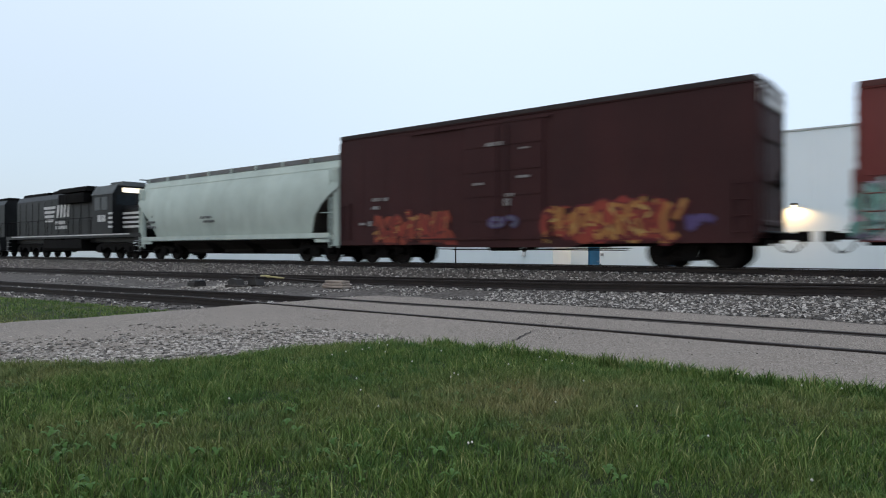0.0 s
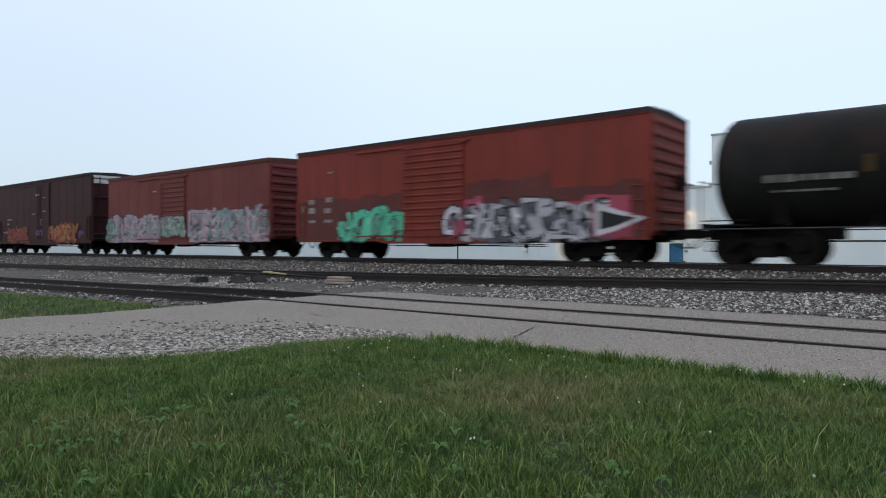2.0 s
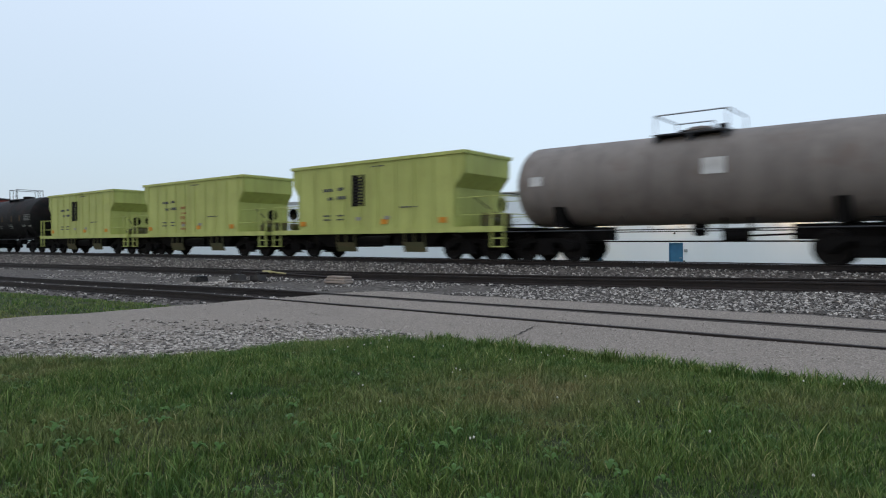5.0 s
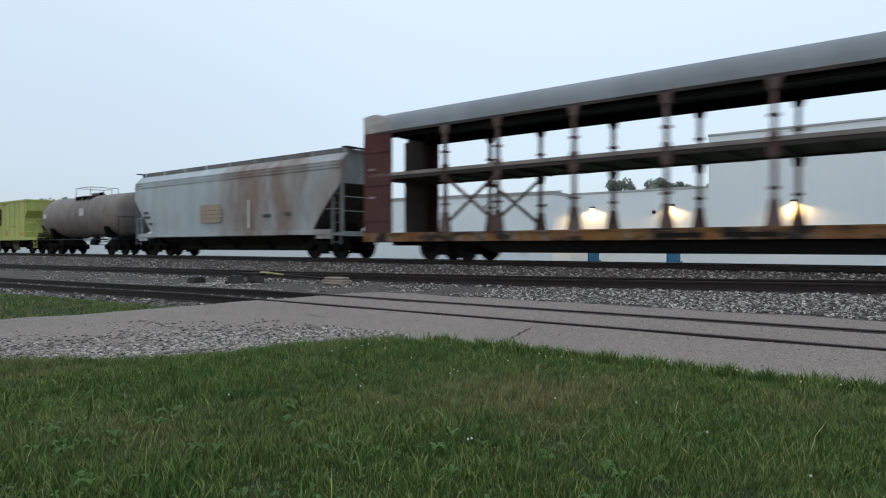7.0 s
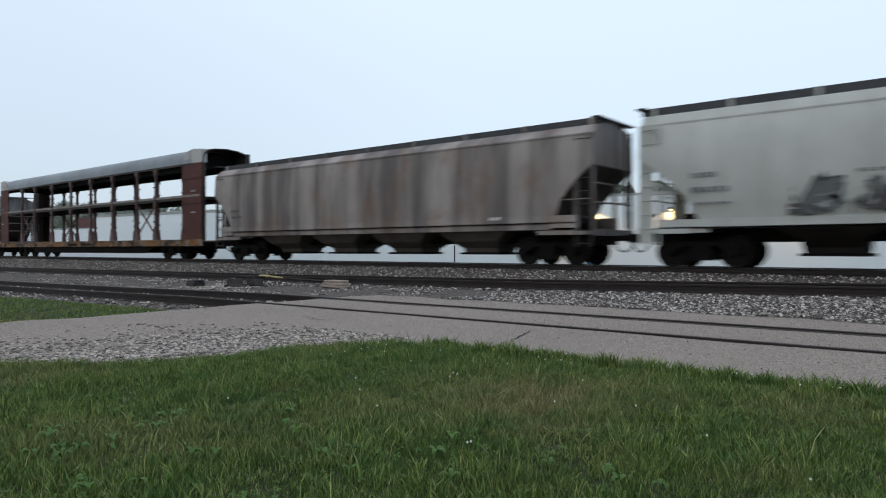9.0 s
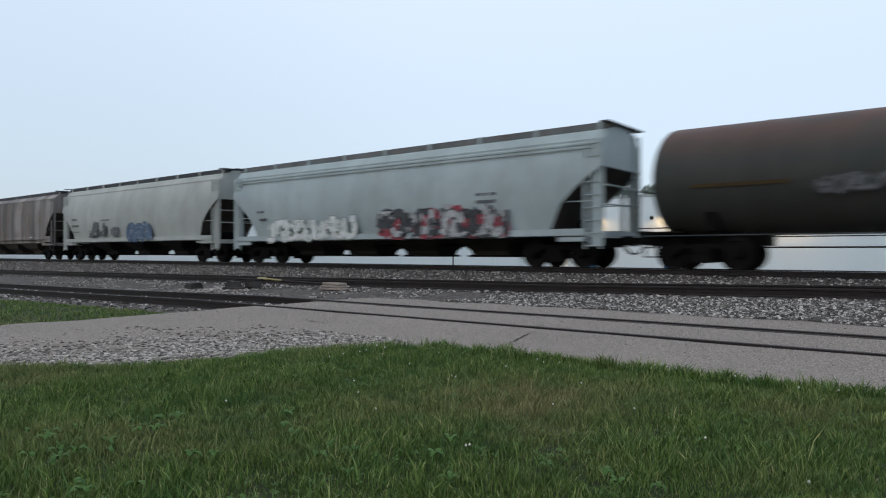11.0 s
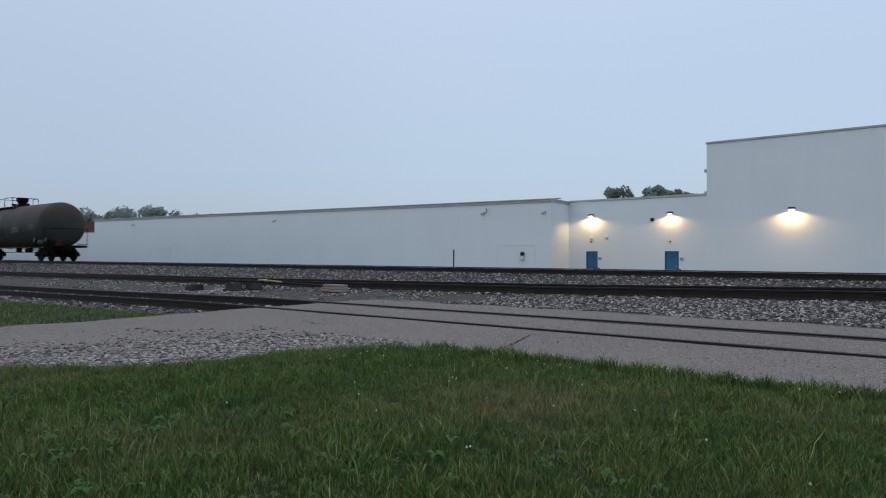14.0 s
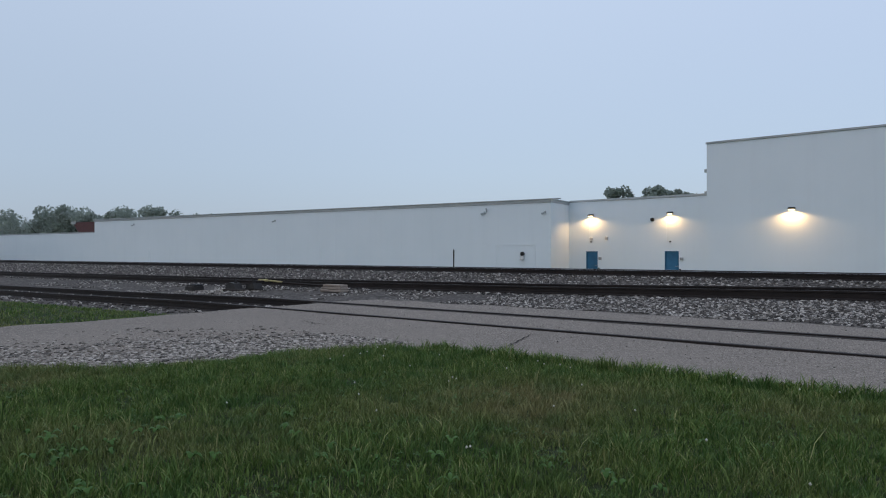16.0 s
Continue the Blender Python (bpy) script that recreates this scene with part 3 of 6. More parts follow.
def trucks(t, *places):
    for x in places:
        tr = shared("truck", TRUCK, t, pose(x, 0, 0))
        for dx in (-0.89, 0.89):
            wheelsets.append(shared("wheelset", WHEELSET, tr, pose(dx, 0, 0.46)))


def coupler(t, x, sgn):
    bm = bmesh.new()
    box(bm, min(x, x + sgn * 0.75), max(x, x + sgn * 0.75), -0.09, 0.09, 0.78, 0.96)
    prism(bm, [(x + sgn * a, b) for a, b in ((0.7, -0.16), (1.0, -0.2), (1.06, -0.05), (0.92, 0.02), (1.0, 0.12), (0.95, 0.2), (0.7, 0.16))], 0.73, 1.01, "z")
    part("coupler", bm, BLACK, t)
    bm = bmesh.new()
    pts = [Vector((x + sgn * (0.1 + 0.9 * k / 6), -0.35 + 0.25 * k / 6, 0.85 - 0.42 * math.sin(math.pi * k / 6) + 0.0 * k)) for k in range(7)]
    for a, b in zip(pts, pts[1:]):
        rod(bm, a, b, 0.025, 6)
    part("air_hose", bm, BLACK, t)


def ladder(t, x0, x1, y, z0, z1, rungs, mat, r=0.016, name="ladder"):
    bm = bmesh.new()
    for k in range(rungs):
        z = z0 + (z1 - z0) * k / (rungs - 1)
        rod(bm, (x0, y, z), (x1, y, z), r, 6)
    for x in (x0, x1):
        box(bm, x - 0.025, x + 0.025, y, y + 0.05, z0 - 0.1, z1 + 0.1)
    part(name, bm, mat, t)


def end_ladder(t, x, y0, y1, z0, z1, rungs, mat):
    bm = bmesh.new()
    for k in range(rungs):
        z = z0 + (z1 - z0) * k / (rungs - 1)
        rod(bm, (x, y0, z), (x, y1, z), 0.016, 6)
    for y in (y0, y1):
        box(bm, x - 0.025, x + 0.025, y - 0.025, y + 0.025, z0 - 0.1, z1 + 0.1)
    part("ladder", bm, mat, t)


def bars(t, x, z, w, h, n, y, mat=WHITEPAINT, seed=0, name="lettering"):
    """A row of small painted bars in place of writing."""
    rnd = random.Random(seed * 97 + n)
    bm = bmesh.new()
    step = w / n
    for k in range(n):
        box(bm, x + k * step, x + k * step + step * rnd.uniform(0.55, 0.85), y - 0.006, y + 0.01, z, z + h)
    part(name, bm, mat, t)


PAINTS = {}


def spray(c):
    if c not in PAINTS:
        PAINTS[c] = plain("spray_paint", c, tuple(x * 0.75 for x in c), 1.5, 0.55, bump=0.05)
    return PAINTS[c]


def ribbon(bm, pts, w, y, mi):
    """A flat brush stroke on the side of a car."""
    left, right = [], []
    for k, p in enumerate(pts):
        a, b = pts[max(k - 1, 0)], pts[min(k + 1, len(pts) - 1)]
        d = Vector((b[0] - a[0], b[1] - a[1]))
        d = d.normalized() if d.length else Vector((1, 0))
        left.append((p[0] - d.y * w, y, p[1] + d.x * w))
        right.append((p[0] + d.y * w, y, p[1] - d.x * w))
    lv, rv = [bm.verts.new(p) for p in left], [bm.verts.new(p) for p in right]
    for k in range(len(pts) - 1):
        bm.faces.new((lv[k], lv[k + 1], rv[k + 1], rv[k])).material_index = mi


def graffiti(t, x0, x1, z0, z1, y, tones, letters, seed, cloud=0.75, label="sprayed graffiti", edge=0.045):
    """Wild lettering: a ragged cloud, outlined angular and curved strokes, then splinters of colour. tones: cloud, outline, fill, second fill, highlight."""
    rnd = random.Random(seed)
    bm = bmesh.new()
    layer = [y - 0.004]
    high = z1 - z0

    def nexty():
        layer[0] -= 0.00012
        return layer[0]

    def clamp(z):
        return max(z0, min(z1 + 0.05, z))

    wide = (x1 - x0) / letters
    for k in range(int(letters * 7 * cloud)):
        cx, cz, r = rnd.uniform(x0, x1), rnd.uniform(z0 + 0.1 * high, z1 - 0.22 * high), rnd.uniform(0.14, 0.34) * min(1.2, high)
        yy = nexty()
        n = 11
        bm.faces.new([bm.verts.new((cx + r * rnd.uniform(0.6, 1.2) * math.cos(a * math.tau / n), yy, clamp(cz + 0.8 * r * rnd.uniform(0.6, 1.25) * math.sin(a * math.tau / n)))) for a in range(n)]).material_index = rnd.choice((0, 0, 0, 2, 3))
    strokes = []
    for k in range(letters):
        cx, lean = x0 + (k + 0.5) * wide, rnd.uniform(-0.12, 0.3)
        low, top = z0 + high * rnd.uniform(0.02, 0.12), z1 - high * rnd.uniform(0.0, 0.2)

        def at(u, v):
            return cx + wide * (u - 0.5) * 1.15 + lean * (v - 0.5) * high * 0.5, low + (top - low) * v

        for q in range(rnd.choice((3, 4, 4))):
            if rnd.random() < 0.62:
                u, v = rnd.choice((0.05, 0.5, 0.95)), rnd.choice((0.06, 0.94))
                pts = [at(u, v)]
                for step in range(rnd.choice((1, 2, 2))):
                    u, v = (rnd.choice((0.05, 0.5, 0.95)), v) if rnd.random() < 0.35 else (min(1, max(0, u + rnd.uniform(-0.45, 0.45))), rnd.choice((0.06, 0.5, 0.94)))
                    pts.append(at(u, v))
            else:
                a0, span, turn = rnd.uniform(0, math.tau), rnd.uniform(1.5, 4.0), rnd.choice((-1, 1))
                pts = [at(0.5 + 0.42 * math.cos(a0 + turn * span * i / 8), 0.5 + rnd.uniform(0.36, 0.42) * math.sin(a0 + turn * span * i / 8)) for i in range(9)]
            strokes.append((pts, min(wide * rnd.uniform(0.12, 0.23), high * 0.14), rnd.choice((2, 2, 3))))
    for pts, w, mi in strokes:
        ribbon(bm, pts, w + edge, nexty(), 1)
    for pts, w, mi in strokes:
        if rnd.random() < 0.4:
            ribbon(bm, pts, w + edge * 0.7, nexty(), 1)
        ribbon(bm, pts, w, nexty(), mi)
        if rnd.random() < 0.7:
            (xa, za), (xb, zb) = pts[0], pts[1]
            ribbon(bm, [(xa - 0.02, za + 0.02), ((xa + xb) / 2, (za + zb) / 2 + 0.02)], w * 0.25, nexty(), 4)
    for k in range(letters * 7):
        cx, cz, r, a0 = rnd.uniform(x0, x1), rnd.uniform(z0 + 0.05, z1 - 0.18 * high), high * rnd.uniform(0.05, 0.15), rnd.uniform(0, math.tau)
        yy = nexty()
        bm.faces.new([bm.verts.new((cx + r * g * math.cos(a0 + a), yy, clamp(cz + r * g * math.sin(a0 + a)))) for a, g in ((0, 1.3), (1.4, 0.35), (2.9, 1.1), (4.4, 0.45))]).material_index = rnd.choice((1, 1, 2, 3, 4))
    return part("graffiti", bm, [spray(c) for c in tones], t, label)


def underframe(t, half, zt=0.95, wide=1.25):
    bm = bmesh.new()
    box(bm, -half, half, -0.2, 0.2, 0.62, zt)
    for x in (-0.42, -0.14, 0.14, 0.42):
        box(bm, half * x * 1.2 - 0.06, half * x * 1.2 + 0.06, -wide, wide, zt - 0.2, zt)
    rod(bm, (-half * 0.45, -0.5, 0.55), (half * 0.5, -0.5, 0.5), 0.02, 6)
    rod(bm, (-half * 0.3, -1.2, 0.52), (half * 0.55, -1.2, 0.56), 0.018, 6)
    part("centre_sill", bm, BLACK, t)
    bm = bmesh.new()
    rod(bm, (-0.9, -0.95, 0.68), (0.3, -0.95, 0.68), 0.2, 12)
    box(bm, 0.6, 0.9, -1.15, -0.75, 0.5, 0.8)
    part("brake_reservoir", bm, BLACK, t)


def boxcar(label, middle, half, top, paint, door, door_kind, truck_x, roof_paint=ROOFDARK):
    t = vehicle("boxcar", label, "boxcar", middle)
    underframe(t, half)
    eave = top - 0.14
    bm = bmesh.new()
    box(bm, -half, half, -W2 + 0.03, W2 - 0.03, 0.84, eave)
    pb = bmesh.new()
    box(pb, -0.03, 0.03, -0.008, 0.008, 0.9, eave - 0.13)
    strip = bpy.data.meshes.new("seam_strip")
    pb.to_mesh(strip)
    pb.free()
    strip.materials.append(paint)
    for side in (-1, 1):
        y = side * (W2 - 0.03)
        for k in range(14):      # rivet strips over the sheet joints
            x = -half + 0.04 + (2 * half - 0.08) * k / 13
            if not (door[0] - 0.15 < x < door[1] + 0.15):
                shared("seam_strip", strip, t, pose(x, y, 0))
        box(bm, -half, half, min(y, y + side * 0.03), max(y, y + side * 0.03), 0.7, 0.86)
        box(bm, -half, half, min(y, y + side * 0.035), max(y, y + side * 0.035), eave - 0.12, eave)
        prism(bm, ((door[0] - 1.6, 0.71), (door[0] - 0.9, 0.6), (door[1] + 0.9, 0.6), (door[1] + 1.6, 0.71)), min(y, y + side * 0.025), max(y, y + side * 0.025), "y")
    part("body", bm, paint, t)
    bm = bmesh.new()
    prism(bm, ((-W2 - 0.02, eave - 0.08), (-W2 - 0.02, eave + 0.06), (0, top), (W2 + 0.02, eave + 0.06), (W2 + 0.02, eave - 0.08)), -half - 0.03, half + 0.03)
    for k in range(1, 14):
        x = -half + 2 * half * k / 14
        prism(bm, ((-W2 + 0.25, eave + 0.06), (-W2 + 0.25, eave + 0.085), (0, top + 0.03), (W2 - 0.25, eave + 0.085), (W2 - 0.25, eave + 0.06), (0, top)), x - 0.04, x + 0.04)
    part("roof", bm, roof_paint, t, "dirty roof with raised seams")
    for sgn in (-1, 1):
        bm = bmesh.new()
        box(bm, min(sgn * half, sgn * (half + 0.012)), max(sgn * half, sgn * (half + 0.012)), -W2 + 0.1, W2 - 0.1, 0.95, eave)
        ew = part("end_wall", bm, paint, t, "end wall with pressed horizontal ribs")
        n = 9 if door_kind == "ribbed" else 4
        for k in range(n):
            z = 1.25 + (eave - 1.55) * k / (n - 1)
            x = sgn * (half + 0.01)
            bm = bmesh.new()
            prism(bm, ((x, z - 0.1), (x + sgn * 0.075, z - 0.045), (x + sgn * 0.075, z + 0.045), (x, z + 0.1)), -W2 + 0.16, W2 - 0.16, "y")
            part("rib", bm, paint, ew)
        for y in (-W2 + 0.04, W2 - 0.13):
            bm = bmesh.new()
            box(bm, min(sgn * half, sgn * (half + 0.05)), max(sgn * half, sgn * (half + 0.05)), y, y + 0.09, 0.9, eave)
            part("corner_post", bm, paint, ew)
        end_ladder(t, sgn * (half + 0.12), -W2 + 0.1, -W2 + 0.52, 1.0, 2.4 if door_kind == "ribbed" else eave - 0.3, 5, paint)
        ladder(t, sgn * half - 0.55 if sgn > 0 else -half + 0.12, sgn * half - 0.12 if sgn > 0 else -half + 0.55, -W2 - 0.05, 1.0, 2.3, 4, paint)
        bm = bmesh.new()
        box(bm, min(sgn * half, sgn * (half + 0.3)), max(sgn * half, sgn * (half + 0.3)), -W2 + 0.2, W2 - 0.2, 0.98, 1.02)
        part("crossover_step", bm, DECKGREY, t)
        coupler(t, sgn * half, sgn)
    bm = bmesh.new()
    lathe(bm, ((0.0, 0.28), (0.03, 0.28), (0.03, 0.23), (0.0, 0.23)), "x", (half + 0.16, 0.55, 2.5), 16)
    rod(bm, (half + 0.05, 0.55, 2.5), (half + 0.2, 0.55, 2.5), 0.03)
    for k in range(3):
        a = k * math.pi / 3
        rod(bm, (half + 0.17, 0.55 - 0.25 * math.cos(a), 2.5 - 0.25 * math.sin(a)), (half + 0.17, 0.55 + 0.25 * math.cos(a), 2.5 + 0.25 * math.sin(a)), 0.012, 5)
    part("brake_wheel", bm, BLACK, t)
    for side in (-1, 1):
        y = side * W2
        bm = bmesh.new()
        if door_kind == "ribbed":
            n = 13
            prof = []
            for k in range(n):
                z = 0.94 + (eave - 1.24) * k / n
                dz = (eave - 1.24) / n
                prof += [(y + side * 0.035, z), (y + side * 0.035, z + dz * 0.62), (y + side * 0.075, z + dz * 0.72), (y + side * 0.075, z + dz * 0.9)]
            prof += [(y + side * 0.035, eave - 0.3), (y - side * 0.02, eave - 0.3), (y - side * 0.02, 0.94)]
            prism(bm, prof, door[0], door[1])
        else:
            box(bm, door[0], door[1], min(y, y + side * 0.03), max(y, y + side * 0.03), 0.94, eave - 0.28)
        d = part("door", bm, paint, t, "closed sliding door")
        if door_kind != "ribbed":
            for z in (1.5, 2.35, 3.2, 4.05):
                bm = bmesh.new()
                box(bm, door[0] + 0.06, door[1] - 0.06, min(y, y + side * 0.055), max(y, y + side * 0.055), z, z + 0.07)
                part("door_rib", bm, paint, d)
        bm = bmesh.new()
        for x in ((door[0] + door[1]) / 2 - 0.2, (door[0] + door[1]) / 2 + 0.2) if door_kind != "ribbed" else (door[0] + 0.2,):
            rod(bm, (x, y + side * 0.09, 0.98), (x, y + side * 0.09, eave - 0.4), 0.025, 6)
        part("locking_bar", bm, paint, d)
        bm = bmesh.new()
        box(bm, door[0] - 2.6, door[1] + 0.3, min(y, y + side * 0.06), max(y, y + side * 0.06), eave - 0.3, eave - 0.22)
        box(bm, door[0] - 2.6, door[1] + 0.3, min(y, y + side * 0.06), max(y, y + side * 0.06), 0.87, 0.93)
        part("door_track", bm, paint, t)
    trucks(t, -truck_x, truck_x)
    return t


def hopper(label, middle, half, paint, truck_x, bays, z_eave=4.05, z_top=4.42, slope=2.3, grooves=3, round_side=0.0, sill=0.98, gap=0.72, cut=0.9, ladder_paint=None, bay_top=1.0, bay_paint=None):
    t = vehicle("covered_hopper_car", label, "hopper car", middle)

    def section(x):
        a = max(0.0, abs(x) - (half - slope)) / slope
        zb = 1.15 + 2.0 * min(1, a) ** cut
        side = []
        for k in range(7):
            f = k / 6
            z = zb + (z_eave - zb) * f
            g = (z - 1.15) / (z_eave - 1.15)
            bulge = (0.1 + round_side * 0.05) * math.sin(math.pi * g * 0.9)
            side.append((1.43 + bulge - 0.02 * g - round_side * 0.16 * g ** 3 - round_side * 0.06 * (1 - g) ** 3, z))
        roof = [(1.14 - 0.05 * round_side, z_eave + (z_top - z_eave) * 0.66), (0.7, z_top), (0, z_top + 0.03)]
        right = side + roof
        return [(x, -a_, b_) for a_, b_ in right] + [(x, a_, b_) for a_, b_ in right[-2::-1]]

    bm = bmesh.new()
    xs = [-half, -half + slope * 0.25, -half + slope * 0.5, -half + slope * 0.75, -half + slope, 0, half - slope, half - slope * 0.75, half - slope * 0.5, half - slope * 0.25, half]
    loft(bm, [section(x) for x in xs])
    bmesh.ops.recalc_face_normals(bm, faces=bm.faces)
    # downward faces of the sloped ends take a darker brown than the body
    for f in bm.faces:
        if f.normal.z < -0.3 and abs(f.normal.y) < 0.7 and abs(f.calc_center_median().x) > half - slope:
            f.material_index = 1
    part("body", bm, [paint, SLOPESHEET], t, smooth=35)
    # eave bands, side sill
    for side in (-1, 1):
        for k in range(grooves):
            bm = bmesh.new()
            z = z_eave - 0.02 - 0.13 * k
            y = side * (1.43 + 0.035 + 0.02 * k - round_side * (0.15 - 0.04 * k))
            box(bm, -half + 0.02, half - 0.02, min(y, y - side * 0.05), max(y, y - side * 0.05), z, z + 0.05)
            part("eave_band", bm, paint, t)
    for side in (-1, 1):
        bm = bmesh.new()
        y = side * (1.552 if grooves == 3 else 1.5)
        box(bm, -half + 0.55, half - 0.55, min(y, y - side * 0.09), max(y, y - side * 0.09), sill, sill + 0.26)
        box(bm, -half + 0.55, half - 0.55, min(y, y - side * 0.22), max(y, y - side * 0.22), sill, sill + 0.04)
        for sg in (-1, 1):
            box(bm, min(sg * (half - 0.55), sg * (half - 1.5)), max(sg * (half - 0.55), sg * (half - 1.5)), min(y, y - side * 0.1), max(y, y - side * 0.1), sill - 0.14, sill)
        part("side_sill", bm, paint, t)
    # hopper bays under the body
    for k in range(bays):
        span = 2 * (truck_x - 1.25) / bays
        xc = -truck_x + 1.25 + span * (k + 0.5)
        w = span * 0.5
        bm = bmesh.new()
        loft(bm, [[(xc + sx * w * f, sy * d, z) for sx, sy in ((-1, -1), (1, -1), (1, 1), (-1, 1))]
                  for f, d, z in ((bay_top, 1.4, sill + 0.2), (bay_top * 0.97, 1.36, sill - 0.04), ((0.32 + gap * 0.58) * bay_top, 1.0, 0.8), (gap, 0.6, 0.56), (gap * 0.94, 0.55, 0.4))])
        b = part("hopper_bay", bm, bay_paint or carbody_dark, t, "grimy tapered discharge bay")
        bm = bmesh.new()
        box(bm, xc - w * gap * 1.12, xc + w * gap * 1.12, -0.65, 0.65, 0.33, 0.41)
        rod(bm, (xc - w * 0.3, -1.1, 0.37), (xc - w * 0.3, 1.1, 0.37), 0.03, 8)
        part("outlet_gate", bm, BLACK, b)
    bm = bmesh.new()
    box(bm, -half + 1.5, half - 1.5, -0.35, 0.35, 0.72, 1.12)
    part("centre_sill", bm, BLACK, t)
    # end cages
    for sg in (-1, 1):
        bm = bmesh.new()
        for side in (-1, 1):
            y = side * 1.38
            for dx in (0.06, 0.62):
                x = sg * (half - dx)
                box(bm, x - 0.05, x + 0.05, y - 0.05, y + 0.05, 0.98, 3.2 if dx > 0.3 else z_eave)
            box(bm, min(sg * half, sg * (half - 2.0)), max(sg * half, sg * (half - 2.0)), y - 0.06, y + 0.06, 0.98, 1.12)
            rod(bm, (sg * (half - 0.06), y, 2.1), (sg * (half - 1.25), y, 2.1), 0.02, 6)
        box(bm, sg * half - 0.06, sg * half + 0.06, -1.4, 1.4, 0.95, 1.15)
        for z in (2.0, 2.6):
            rod(bm, (sg * (half - 0.05), -1.38, z), (sg * (half - 0.05), 1.38, z), 0.025, 6)
        part("end_frame", bm, paint, t)
        if round_side:
            for side in (-1, 1):
                bm = bmesh.new()
                y = side * 1.405
                box(bm, min(sg * half, sg * (half - 0.42)), max(sg * half, sg * (half - 0.42)), y - 0.02, y + 0.02, 0.7, z_eave)
                part("corner_plate", bm, paint, t)
        bm = bmesh.new()
        box(bm, min(sg * half, sg * (half - 2.6)), max(sg * half, sg * (half - 2.6)), -0.3, 0.3, 0.66, 1.0)
        box(bm, sg * (half - 1.35) - 0.8, sg * (half - 1.35) + 0.8, -1.36, 1.36, 0.98, 1.04)
        rod(bm, (sg * (half - 1.2), -0.6, 1.35), (sg * (half - 1.2), 0.5, 1.35), 0.22, 12)
        part("end_platform", bm, BLACK, t)
        ladder(t, min(sg * (half - 0.08), sg * (half - 0.6)), max(sg * (half - 0.08), sg * (half - 0.6)), -1.46, 0.7, z_eave - 0.15, 9, ladder_paint or paint)
        end_ladder(t, sg * (half + 0.05), 0.8, 1.25, 1.3, z_top - 0.2, 8, ladder_paint or paint)
        bm = bmesh.new()
        box(bm, sg * half - 0.14, sg * half + 0.14, -1.35, 1.35, z_top + 0.06, z_top + 0.1)
        part("end_walkway", bm, DECKGREY, t)
        coupler(t, sg * half - sg * 0.1, sg)
    # roof hatches and walkways
    bm = bmesh.new()
    for side in (-1, 1):
        y = side * 0.72
        box(bm, -half - 0.1, half + 0.1, y - 0.2, y + 0.2, z_top + 0.09, z_top + 0.115)
        box(bm, -half - 0.1, half + 0.1, y - 0.23, y - 0.2, z_top - 0.09, z_top + 0.125)
        for k in range(9):
            x = -half + 0.3 + (2 * half - 0.6) * k / 8
            box(bm, x - 0.05, x + 0.05, y - 0.29, y - 0.23, z_top - 0.14, z_top + 0.13, 1)
            box(bm, x - 0.04, x + 0.04, y - 0.2, y + 0.2, z_top - 0.1, z_top + 0.09)
    part("running_board", bm, [DECKGREY if paint in (HOPTAN, HOPGREY) else STEELGREY, paint], t)
    for k in range(bays * 2):
        x = -half + 1.4 + (2 * half - 2.8) * k / (bays * 2 - 1)
        bm = bmesh.new()
        box(bm, x - 0.75, x + 0.75, -0.38, 0.38, z_top + 0.02, z_top + 0.14)
        part("roof_hatch", bm, paint, t)
    trucks(t, -truck_x, truck_x)
    return t


SLOPESHEET = plain("dark_brown_slope_sheet", (0.075, 0.062, 0.054), (0.045, 0.037, 0.033), 1.0, 0.85)
TANBAY = plain("grimy_tan_bay_steel", (0.075, 0.066, 0.057), (0.04, 0.035, 0.031), 1.0, 0.85)
carbody_dark = plain("grimy_bay_steel", (0.024, 0.022, 0.02), (0.012, 0.011, 0.01), 1.0, 0.85, gloss=0.1)


